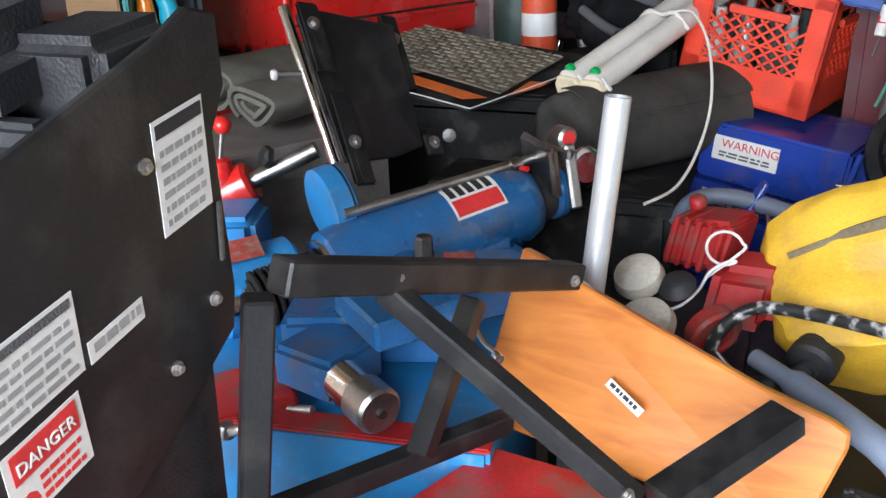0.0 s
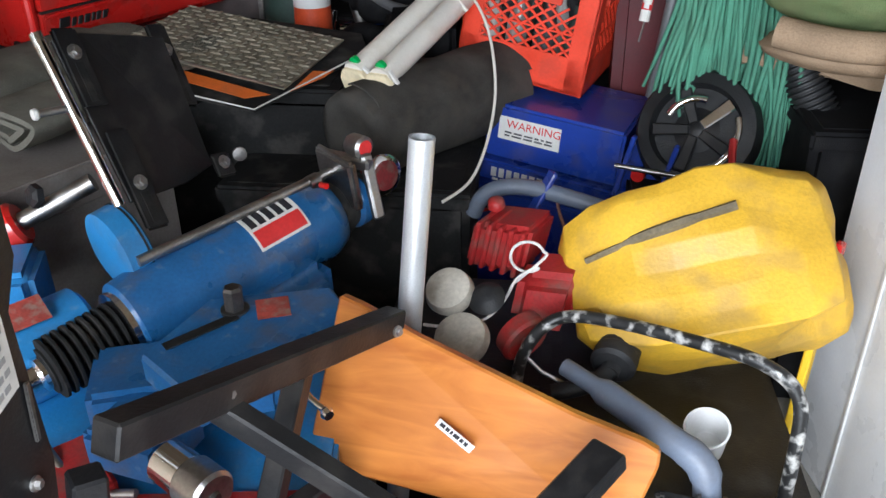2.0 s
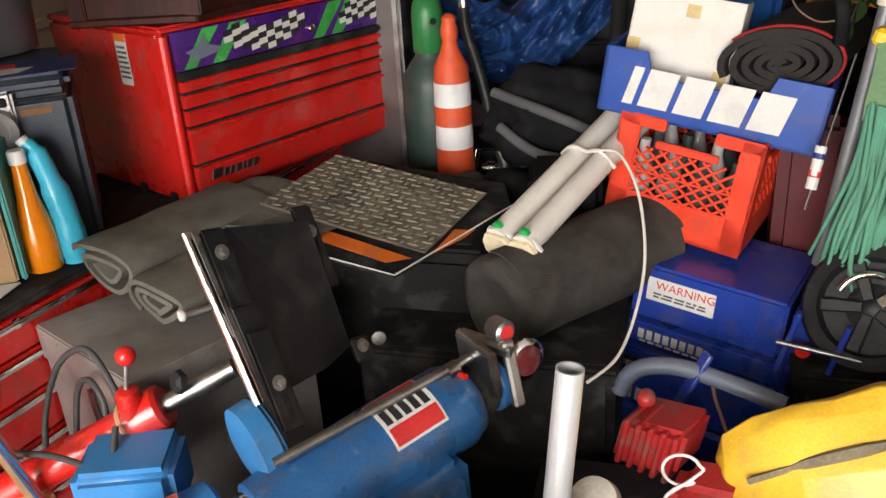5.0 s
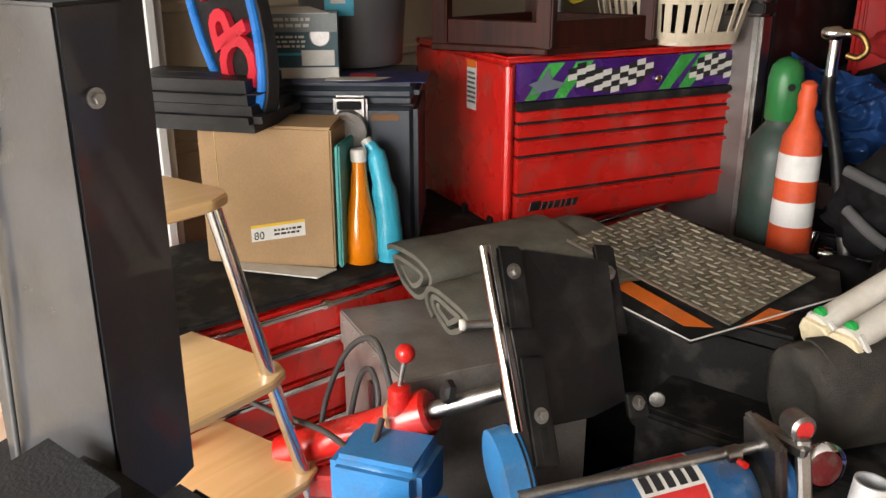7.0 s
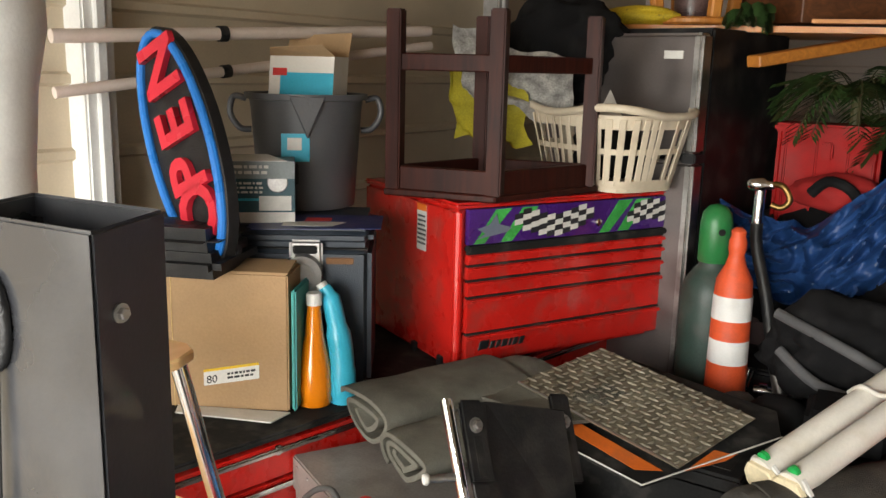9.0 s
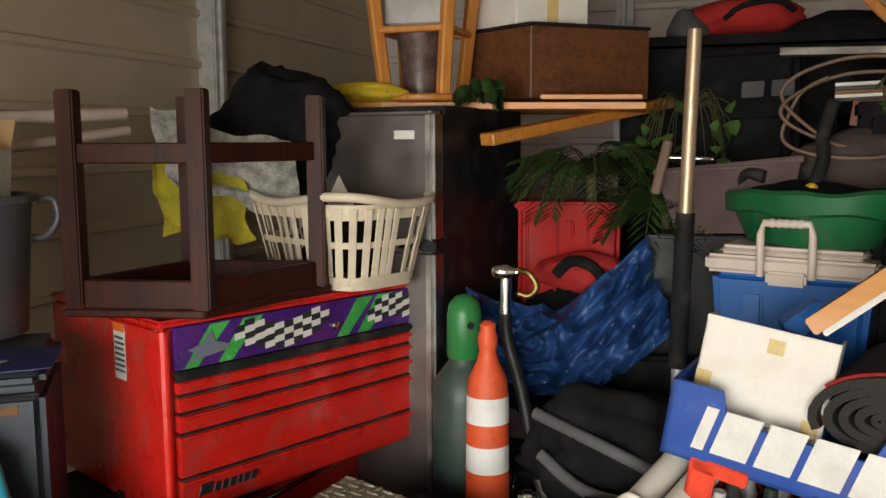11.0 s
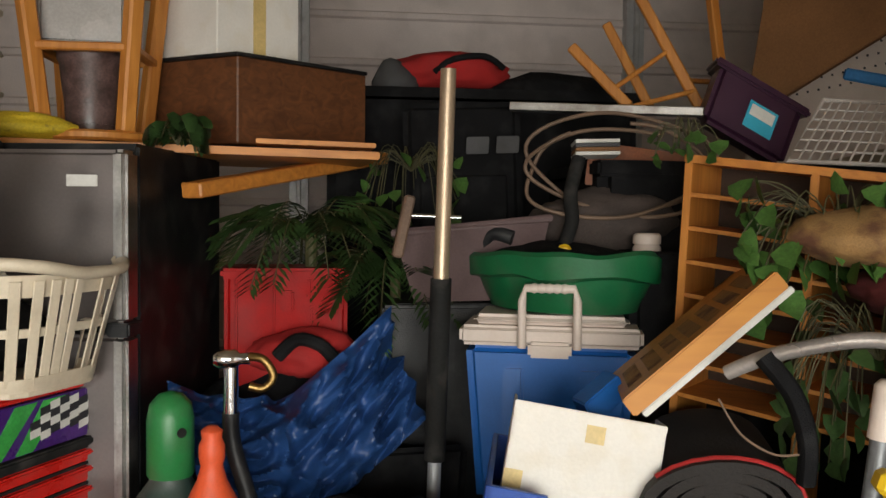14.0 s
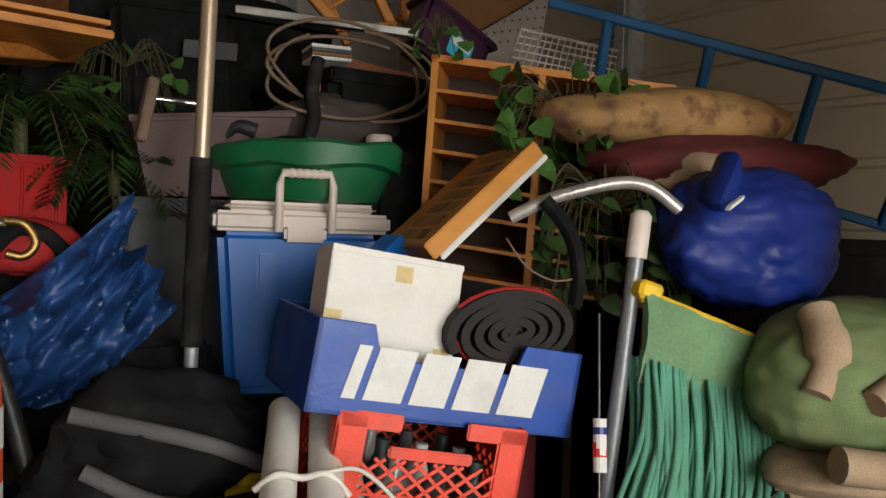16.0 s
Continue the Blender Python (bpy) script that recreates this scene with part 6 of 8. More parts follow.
def mops():
    # flat yellow clamp with a heavy green yarn head, handle down
    t = thing("mop", (0.60, 1.95, 0.70), "green yarn mop head hanging from a yellow clamp", "mop")
    l, r = V(0.500, 1.985, 1.165), V(0.680, 1.915, 1.095)
    part("clamp", bar(l, r, 0.03, 0.022, 0.005), YEL, t, "yellow plastic clamp")
    part("clamp_ear", bar(l + V(-0.01, 0, 0.012), l + V(0.03, -0.01, 0.0), 0.035, 0.028, 0.006), YEL, t)

    def cloth(u, v):
        p = l.lerp(r, u) + V(0.02 * (u - 0.3), 0, -0.125) * v + V(0, -0.012, 0) * math.sin(math.pi * v)
        return p + V(0, -0.006, 0) * noise.noise(V(u * 6, v * 3, 3))
    part("band", thicken(sheet(cloth, 16, 8), 0.018), mat("mop_band_green", (0.14, 0.25, 0.13), 0.9, var=0.2, bump=0.6), t, "green woven headband", smooth=60)
    rnd = random.Random(6)
    for k in range(170):
        u = rnd.random()
        a0 = cloth(u, 0.75) + V(0, rnd.uniform(-0.03, 0.022), 0)
        L = rnd.uniform(0.28, 0.42)
        sway = V((u - 0.5) * 0.05 + rnd.uniform(-0.022, 0.022), rnd.uniform(-0.02, 0.03), 0)
        pts = [a0, a0 + sway * 0.25 + V(0, -0.015, -L * 0.35), a0 + sway * 0.7 + V(rnd.uniform(-0.012, 0.012), -0.005, -L * 0.7), a0 + sway + V(rnd.uniform(-0.02, 0.02), 0, -L)]
        part("yarn", tube(pts, [0.0042, 0.005, 0.0048, 0.0035], 6, smooth=4), MOPG, t, smooth=70)
    h = thing("broom_handle", (0.47, 2.0, 0.62), "grey metal handle with a white rubber tip standing upright", "handle")
    a, b = V(0.455, 2.01, 0.742), V(0.513, 2.0, 1.285)
    part("tube", tube([a, b], 0.0125, 14), mat("grey_handle", (0.18, 0.19, 0.20), 0.4, 0.4, var=0.15), h, smooth=60)
    part("tip", tube([b - (b - a) * 0.12, b, b + (b - a).normalized() * 0.008], [0.0165, 0.0165, 0.010], 16), COOLW, h, "cream rubber tip", smooth=60)
    g = thing("thin_rod", (0.43, 2.12, 0.8), "thin rod with a striped label", "rod")
    part("rod", tube([(0.453, 2.05, 0.80), (0.529, 2.145, 1.115)], 0.0025, 8), STEEL_DK, g)
    part("label", tube([(0.461, 2.058, 0.845), (0.475, 2.078, 0.935)], 0.012, 12), LABEL, g)
    part("label_band", tube([(0.465, 2.064, 0.870), (0.469, 2.070, 0.895)], 0.0125, 12), REDINK, g)
    part("label_band", tube([(0.471, 2.072, 0.908), (0.473, 2.075, 0.920)], 0.0125, 12), NAVY, g)
    # arched tube
    ar = thing("arched_tube", (0.37, 2.12, 1.25), "bent pale metal tube arching over the pile with a black strap", "tube")
    part("tube", tube([(0.405, 2.265, 1.290), (0.445, 2.225, 1.320), (0.487, 2.191, 1.340), (0.561, 2.141, 1.362), (0.609, 2.105, 1.356), (0.660, 2.076, 1.315)], 0.0125, 14, smooth=8), mat("satin_tube", (0.46, 0.42, 0.40), 0.35, 0.6), ar, smooth=60)
    part("strap", tube([(0.440, 2.21, 1.325), (0.475, 2.18, 1.27), (0.495, 2.17, 1.20), (0.500, 2.18, 1.13)], 0.016, 6, smooth=6), FABK, ar, smooth=60)
    solo("garden_string", tube([(0.385, 2.25, 1.25), (0.41, 2.22, 1.20), (0.45, 2.19, 1.175), (0.49, 2.17, 1.180)], 0.002, 5, smooth=8), CORD, "thin tan string hanging from the tube", "string")
    # blue sack
    s = thing("blue_sack", (0.74, 1.95, 1.12), "royal blue nylon sack with faded white print", "sack")
    part("sack", blob((0.765, 1.99, 1.255), (0.180, 0.12, 0.122), 71, 0.16, 2.6, 5), SACK, s, smooth=70)
    part("flap", bev(slab([V(0.57, 1.90, 1.30), V(0.625, 1.90, 1.395), V(0.665, 1.93, 1.36), V(0.65, 1.93, 1.28)], 0.07, V(0.3, 0.9, 0.1), 0.012), 0.006, 2), SACK, s, smooth=60)
    part("print", hexa((0.575, 1.885, 1.295), (0.03, -0.002, 0.018), (0, 0.01, 0), (0.003, 0.0, 0.007), 0.001), LABEL, s)
    solo("paper_bag", blob((0.80, 2.10, 1.36), (0.15, 0.09, 0.06), 72, 0.2, 2.4, 4), TAN, "tan paper bag behind the blue sack", "bag", smooth=70)
    # sage cushions
    c = thing("armchair_cushion", (0.80, 1.75, 0.95), "worn sage green upholstered cushion with tan edges", "cushion")
    part("pad", blob((0.835, 1.81, 1.045), (0.24, 0.16, 0.125), 75, 0.12, 1.8, 5), CUSH, c, smooth=70)
    part("edge_roll", tube([(0.610, 1.72, 0.955), (0.72, 1.67, 0.945), (0.93, 1.65, 0.95)], 0.026, 12, smooth=6), TAN, c, "tan suede edging", smooth=60)
    part("underside", blob((0.83, 1.80, 0.915), (0.22, 0.13, 0.045), 78, 0.12, 1.8, 4), TAN, c, "tan suede underside", smooth=70)
    for p, q in (((0.600, 1.75, 1.045), (0.655, 1.79, 1.155)), ((0.640, 1.69, 1.04), (0.775, 1.70, 1.125))):
        solo("suede_glove", tube([p, Vector(p).lerp(Vector(q), 0.5) + V(0.005, -0.015, 0.0), q], [0.020, 0.031, 0.027], 14, smooth=6), TAN, "rolled tan suede glove lying on the cushion", "glove", "gloves", smooth=70)
    solo("storage_tote", hexa((0.80, 1.76, 0), (0.50, 0, 0), (0, 0.40, 0), (0, 0, 0.70), 0.02, 2), FABK, "covered stack under the green cushion", "stack")


mops()
settle("mop broom_handle blue_sack paper_bag armchair_cushion suede_glove suede_glove.001", V(-0.204, 0.858, 1.354), 1.2, None, (-0.085, -0.14, 0.03))

# ---- jack, carpet roll and the tubes ----


def floor_jack():
    t = thing("floor_jack", (0.25, 2.1, 0.0), "navy blue tool boxes stacked on a jack frame with warning label", "equipment")
    a, b = V(0.94, -0.30, -0.10).normalized(), V(0.30, 0.95, 0).normalized()
    up = a.cross(b).normalized()
    o = V(0.087, 2.118, 0.478)
    part("upper_box", hexa(o, a * 0.36, b * 0.30, up * 0.145, 0.008, 2), BLUE_JK, t)
    part("lip", hexa(o - a * 0.02 - b * 0.02 - up * 0.06, a * 0.42, b * 0.3, up * 0.055, 0.006, 2), BLUE_JK, t)
    part("lower_box", hexa(o - a * 0.14 - b * 0.05 - up * 0.22, a * 0.60, b * 0.34, up * 0.155, 0.008, 2), BLUE_JK, t)
    wl = part("warning_label", quad_on(o + a * 0.035 + up * 0.055, a * 0.165, up * 0.062, 0, 0, 1, 1, 0.001), LABEL, t, "white warning label with red print")
    lettering("WARNING", o + a * 0.055 + up * 0.089, a, up, 0.030, REDINK, wl, lift=0.002)
    bars_of_text(o + a * 0.04 + up * 0.06, a * 0.155, up * 0.022, 2, wl, FAGR, 0.002, 12)
    bm = bmesh.new()
    for k in range(8):
        quad_on(o + a * (0.035 + k * 0.021) - b * 0.021 - up * 0.045, a * 0.015, up * 0.026, 0, 0, 1, 1, 0.001, 0.0006, bm)
    part("maker_print", bm, LABEL, t, "white maker's lettering as plain blocks")
    bm = bmesh.new()
    for k in range(7):
        quad_on(o + a * (0.04 + k * 0.022) - b * 0.021 - up * 0.055, a * 0.016, up * 0.006, 0, 0, 1, 1, 0.001, 0.0006, bm)
    part("maker_print", bm, LABEL, t)
    lo = o - a * 0.14 - b * 0.05 - up * 0.22
    al = part("badge", quad_on(lo + a * 0.09 + up * 0.09, a * 0.12, up * 0.042, 0, 0, 1, 1, 0.001), INK, t, "black and white badge reading AIR LIFT")
    lettering("AIR LIFT", lo + a * 0.098 + up * 0.101, a, up, 0.026, LABEL, al, lift=0.002)
    part("badge", slab([lo + a * u + up * v - b * 0.0025 for u, v in ((0.11, 0.092), (0.2, 0.092), (0.155, 0.066))], 0.0008, -b, 0), REDINK, t)
    bm = bmesh.new()
    for k in range(6):
        quad_on(lo + a * (0.02 + k * 0.036) + up * 0.012, a * 0.026, up * 0.036, 0, 0, 1, 1, 0.001, 0.0008, bm)
    part("maker_print", bm, LABEL, t)
    for k in (0.39, 0.49):
        p = o + a * k - b * 0.06
        part("strut", bar(p + up * 0.17, p + up * 0.02 - a * 0.02, 0.022, 0.012), BLUE_JK, t)
        part("strut", bar(p + up * 0.02 - a * 0.02, p - up * 0.13 + a * 0.03 - b * 0.02, 0.022, 0.012), BLUE_JK, t)
    part("pin", tube([o + a * 0.36 - b * 0.08 + up * 0.095, o + a * 0.53 - b * 0.07 + up * 0.105], 0.006, 10), STEEL, t, smooth=60)
    part("red_knob", lathe(o + a * 0.41 - b * 0.02 + up * 0.06, -b, [(0.018, 0), (0.016, 0.012)], 16), RED, t)
    part("side_box", hexa(o + a * 0.37 - b * 0.0 - up * 0.12, a * 0.14, b * 0.26, up * 0.25, 0.008, 2), BLUE_JK, t)
    part("grey_handle", tube([(0.09, 1.80, 0.455), (0.11, 1.80, 0.50), (0.15, 1.80, 0.525), (0.22, 1.80, 0.528), (0.33, 1.77, 0.515), (0.42, 1.74, 0.50)], 0.019, 12, smooth=6), GRAYPL, t, "grey tubular handle", smooth=60)
    part("frame_arm", bar((0.27, 1.80, 0.57), (0.20, 1.76, 0.43), 0.03, 0.012), BLUE_JK, t)
    part("base", hexa(lo - V(0.02, 0, 0) - up * 0.28, a * 0.6, b * 0.34, up * 0.275, 0.01, 1), BLUE_JK, t)
    solo("wire_tie", tube([(0.278, 1.79, 0.528), (0.285, 1.77, 0.49), (0.30, 1.74, 0.46), (0.315, 1.72, 0.43)], 0.004, 6, smooth=4), mat("rusty_wire", (0.22, 0.10, 0.07), 0.7, var=0.3), "rusty wire tied round the grey handle", "wire")


floor_jack()


def carpet_roll():
    c, ax = V(-0.20, 1.86, 0.615), V(0.62, 0.78, 0.02).normalized()
    t = thing("carpet_roll", c - Z * 0.12, "rolled dark grey carpet lying under the white tubes", "carpet")
    e1 = ax.cross(Z).normalized()
    e2 = e1.cross(ax)
    bm = lathe(c - ax * 0.01, ax, [(0.03, 0.02), (0.06, 0.012), (0.085, 0.0), (0.108, 0.006), (0.114, 0.03), (0.113, 0.18), (0.116, 0.36), (0.112, 0.53), (0.09, 0.54)], 56)
    for v in bm.verts:
        v.co += (v.co - c).normalized() * 0.012 * noise.noise(v.co * 7) + V(0, 0, 0.004) * noise.noise(v.co * 30)
    part("carpet", bm, CARPET_DK, t, smooth=60)
    part("outer_lap", thicken(sheet(lambda u, v: c + ax * (0.02 + 0.5 * u) + (e1 * math.cos(0.5 + 1.3 * v) + e2 * math.sin(0.5 + 1.3 * v)) * (0.119 + 0.004 * noise.noise(V(u * 6, v * 4, 2))), 20, 12), 0.004), CARPET_DK, t, "dusty outer lap", smooth=60)
    solo("low_tote", hexa((-0.52, 1.80, 0), (0.60, 0, 0), (0, 0.50, 0), (0, 0, 0.505), 0.02, 2), RUBBER, "black tote under the carpet roll", "tote")


carpet_roll()


def tube_pack():
    d = (V(0.045, 2.42, 0.885) - V(-0.19, 1.93, 0.715)).normalized()
    s = d.cross(Z).normalized()
    up = s.cross(d)
    c = V(-0.172, 1.935, 0.728)
    t = thing("fluorescent_tubes", c, "pack of white fluorescent tubes with a foam end piece", "light tubes")
    for k in (-1, 1):
        p = c + s * k * 0.038 + up * 0.006
        tb = part("tube", tube([p, p + d * 0.60], 0.030, 20), TUBEW, t, smooth=60)
        part("end_cap", lathe(p + up * 0.028 + d * 0.006, d, [(0.004, 0), (0.013, 0.003), (0.013, 0.014), (0.004, 0.018)], 14), TAPEGR, tb, "shiny green end cap")
    pl = [(-0.072, -0.028), (-0.058, -0.042), (0.03, -0.046), (0.066, -0.036), (0.075, -0.005), (0.06, 0.024), (0.012, 0.022), (0.0, 0.010), (-0.012, 0.022), (-0.062, 0.024), (-0.075, 0.0)]
    part("end_piece", slab([c + s * x + up * y - d * 0.012 for x, y in pl], 0.018, d, 0.003), FOAM, t, "torn cream foam end piece")
    part("end_rim", slab([c + s * x * 1.06 + up * y * 1.12 + d * 0.007 for x, y in pl], 0.012, d, 0.002), LABEL, t)
    part("strap", tube([c + d * 0.34 - s * 0.075 + up * 0.012, c + d * 0.34 - s * 0.04 + up * 0.041, c + d * 0.34 + up * 0.034, c + d * 0.34 + s * 0.04 + up * 0.041, c + d * 0.34 + s * 0.075], 0.006, 8, smooth=5), TUBEW, t, smooth=60)
    q = c + d * 0.34 + s * 0.04 + up * 0.045
    solo("extension_cord", tube([q, q + V(0.05, -0.03, 0.0), q + V(0.10, -0.10, -0.07), q + V(0.125, -0.20, -0.18), q + V(0.115, -0.30, -0.27), q + V(0.085, -0.40, -0.33), q + V(0.03, -0.48, -0.35)], 0.0037, 10, smooth=10), TUBEW, "white electrical cord hanging in a loop", "cord", smooth=60)


tube_pack()


def silver_pipe():
    a, b = V(-0.008, 1.17, 0.002), V(0.060, 1.229, 0.866)
    t = thing("aluminium_pipe", a, "upright satin aluminium pipe open at the top", "pipe")
    bm = lathe(a, b - a, [(0.021, 0), (0.021, (b - a).length), (0.0175, (b - a).length), (0.0175, (b - a).length - 0.12)], 32)
    part("pipe", bm, GALV, t, smooth=50)


silver_pipe()


def tread_plate():
    c = [V(-0.795, 1.945, 0.797), V(-0.370, 1.915, 0.708), V(-0.286, 2.197, 0.752), V(-0.725, 2.285, 0.812)]
    n = (c[1] - c[0]).cross(c[3] - c[0]).normalized()
    t = thing("tread_plate", c[0], "dirty aluminium tread plate lying on a printed board", "metal plate")
    part("sheet", thicken(sheet(lambda u, v: c[0].lerp(c[1], u).lerp(c[3].lerp(c[2], u), v) - n * 0.002, 12, 12), 0.0036), PLATE, t)
    part("edge", tube([c[0], c[1]], 0.0028, 6), STEEL, t, "bright worn edge")
    bm = bmesh.new()

    def at(u, v):
        return c[0].lerp(c[1], u).lerp(c[3].lerp(c[2], u), v)
    nu, nv = 17, 14
    for i in range(nu):
        for j in range(nv):
            p = at((i + 0.5) / nu, (j + 0.5) / nv)
            e = (c[1] - c[0]).normalized() * (1 if (i + j) % 2 else 0.15) + (c[3] - c[0]).normalized() * (0.15 if (i + j) % 2 else 1)
            e = e.normalized() * 0.0150
            w = n.cross(e).normalized() * 0.0052
            vs = [bm.verts.new(x) for x in (p - e, p + w, p + e, p - w)]
            top = [bm.verts.new(x) for x in (p - e * 0.5 + n * 0.0034, p + e * 0.5 + n * 0.0034)]
            for f in ((vs[0], vs[1], top[0]), (vs[1], top[1], top[0]), (vs[1], vs[2], top[1]), (vs[2], vs[3], top[1]), (vs[3], top[0], top[1]), (vs[3], vs[0], top[0])):
                bm.faces.new(f)
    bmesh.ops.recalc_face_normals(bm, faces=bm.faces)
    tagged(part("raised_diamond", bm, mat("worn_diamond", (0.30, 0.275, 0.215), 0.45, 0.35, var=0.35, scale=16, dirt=0.6, dirt_col=(0.12, 0.1, 0.08)), t), kind="stuff")
    g = thing("printed_board", c[0] - Z * 0.03, "black and orange printed board under the tread plate", "board")
    q = [V(-0.84, 1.99, 0.786), V(-0.66, 1.845, 0.735), V(-0.42, 1.835, 0.690), V(-0.215, 2.17, 0.738), V(-0.26, 2.30, 0.752), V(-0.72, 2.33, 0.800)]
    nn = (q[2] - q[0]).cross(q[4] - q[0]).normalized()
    part("board", slab([p - nn * 0.020 for p in q], 0.006, nn, 0.001), RUBBER, g)
    for k, poly in enumerate(([(-0.80, 1.965), (-0.70, 1.905), (-0.45, 1.865), (-0.40, 1.90)], [(-0.36, 1.93), (-0.30, 2.02), (-0.255, 2.14), (-0.30, 2.17)], [(-0.79, 2.06), (-0.82, 2.01), (-0.75, 1.98), (-0.74, 2.05)])):
        def onp(x, y):
            d = (q[0] - V(x, y, 0)).dot(nn) / nn.z
            return V(x, y, d) - nn * 0.004
        part("orange_stripe", slab([onp(x, y) for x, y in poly], 0.0009, nn, 0), ORANGE, g, "orange painted flash")
    part("edge_line", tube([q[1] - nn * 0.009, q[2] - nn * 0.009, q[3] - nn * 0.009], 0.002, 6), LABEL, g)


tread_plate()
solo("black_tote", hexa((-0.86, 2.0, 0), (0.60, 0, 0), (0, 0.34, 0), (0, 0, 0.68), 0.03, 2), RUBBER, "black tote under the printed board", "tote")


def rolled_mats():
    for i, (c, ax, L, r, turns, ph) in enumerate(((V(-1.035, 1.645, 0.733), V(0.36, 0.93, 0.03), 0.42, 0.080, 2.1, 2.2), (V(-0.845, 1.545, 0.720), V(0.34, 0.94, 0.02), 0.42, 0.066, 2.3, 2.0))):
        ax = ax.normalized()
        t = thing("rolled_mat", c - Z * 0.07, "dusty grey rubber-backed mat rolled up loosely on the steel box", "mat", "rolled mats")
        e1 = ax.cross(Z).normalized()
        e2 = e1.cross(ax)
        pts = []
        for k in range(70):
            an = ph + k / 70 * 2 * math.pi * turns
            q = 0.018 + (r - 0.018) * k / 70
            pts.append((q * math.cos(an) * 1.5 + 0.02 * math.sin(an * 2), q * math.sin(an) * 0.86 + 0.004 * math.sin(an * 3 + i)))
        x, y = pts[-1]
        bm = bmesh.new()
        va = [bm.verts.new(c + e1 * x + e2 * y) for x, y in pts]
        vb = [bm.verts.new(c + e1 * x + e2 * y + ax * L) for x, y in pts]
        for k in range(len(pts) - 1):
            bm.faces.new((va[k], va[k + 1], vb[k + 1], vb[k]))
        bmesh.ops.subdivide_edges(bm, edges=[x for x in bm.edges if abs((x.verts[0].co - x.verts[1].co).length - L) < 0.01], cuts=14)
        for v in bm.verts:
            v.co += e1 * 0.016 * noise.noise(v.co * 5 + V(i, 0, 0)) + e2 * 0.010 * noise.noise(v.co * 8)
        part("mat", thicken(bm, 0.012), CARPET, t, smooth=60)

    def drape(u, v):
        p = V(-1.00, 1.86, 0.782) + V(0.36, -0.02, -0.015) * u + V(0.10, 0.26, 0.015) * v
        return p + V(0, 0, 0.014) * noise.noise(V(u * 3, v * 3, 5)) - Z * 0.05 * (u > 0.6) * (u - 0.6)
    solo("spread_mat", thicken(sheet(drape, 20, 20), 0.010), CARPET, "grey mat folded flat over the rolls", "mat", smooth=50)


rolled_mats()


def steel_box():
    o = V(-1.15, 1.53, 0.0)
    a, b = V(0.35, -0.17, 0), V(0.20, 0.38, 0)
    t = thing("steel_tool_box", o + a / 2 + b / 2, "grey sheet steel tool box with a worn lid", "tool box")
    m = mat("grey_sheet_steel", (0.33, 0.30, 0.28), 0.42, 0.35, var=0.18, scale=6, dirt=0.35, dirt_col=(0.12, 0.09, 0.07))
    part("body", hexa(o, a, b, Z * 0.572, 0.003), m, t)
    part("lid", hexa(o - a * 0.008 - b * 0.012 + Z * 0.572, a * 1.016, b * 1.024, Z * 0.085, 0.004), m, t)
    part("hasp", hexa(o + a * 0.5 - b * 0.02 + Z * 0.50, a * 0.06, b * 0.01, Z * 0.07, 0.003), STEEL, t)
    bm = bmesh.new()
    for k in range(6):
        lathe(o + a * (0.08 + k * 0.17) - b * 0.014 + Z * 0.64, -b, [(0.004, 0), (0.003, 0.002)], 8, bm)
    part("rivet", bm, STEEL, t)


steel_box()

# ---- brake lathe and front of the pile ----


def bracket_plate():
    tl, tr, br, bl = V(-0.611, 1.385, 0.968), V(-0.512, 1.605, 0.920), V(-0.420, 1.550, 0.645), V(-0.485, 1.300, 0.690)
    n = (tr - tl).cross(bl - tl).normalized()
    if n.y > 0:
        n = -n
    t = thing("adapter_plate", bl, "black steel mounting plate with slotted arms and bolts on the lathe", "bracket")
    part("plate", slab([tl.lerp(bl, 0.04), tl.lerp(tr, 0.25), tr.lerp(br, 0.05), br.lerp(tr, 0.06), br.lerp(bl, 0.35), bl.lerp(br, 0.05)], 0.008, n, 0.002), BLACK, t)
    e = (tr - tl).normalized()
    d = (bl - tl).normalized()
    for p, L0, L1 in ((V(-0.572, 1.372, 0.935), 0.045, 0.10), (V(-0.524, 1.622, 0.870), 0.055, 0.12), (V(-0.461, 1.300, 0.730), 0.10, 0.085), (V(-0.402, 1.535, 0.672), 0.02, 0.03)):
        p = p + n * 0.010
        ar = part("arm", hexa(p - d * L0 - e * 0.026, d * (L0 + L1), e * 0.052, n * 0.010, 0.006, 2), BLACK, t)
        part("slot", hexa(p + d * 0.018 - e * 0.008 + n * 0.0092, d * (L1 - 0.03), e * 0.016, n * 0.0015, 0), RUBBER, ar)
        part("bolt", bolt(p + n * 0.010, n, 0.009, 0.009), STEEL, ar, "zinc hexagon bolt")
    p0, p1 = tl + V(-0.012, -0.012, 0.005), bl + V(-0.01, -0.005, 0.02)
    part("chrome_post", tube([p0, p1 + (p1 - p0) * 0.06], 0.011, 16), CHROME, t, "worn chrome post", smooth=60)
    m = p0.lerp(p1, 0.45)
    part("side_stud", tube([m, m + V(-0.035, -0.045, 0.004)], 0.007, 12), STEEL, t, smooth=60)
    part("stud_knob", lathe(m + V(-0.035, -0.045, 0.004), V(-0.6, -0.8, 0.05), [(0.008, 0), (0.011, 0.004), (0.009, 0.010)], 16), LABEL, t, smooth=60)


bracket_plate()


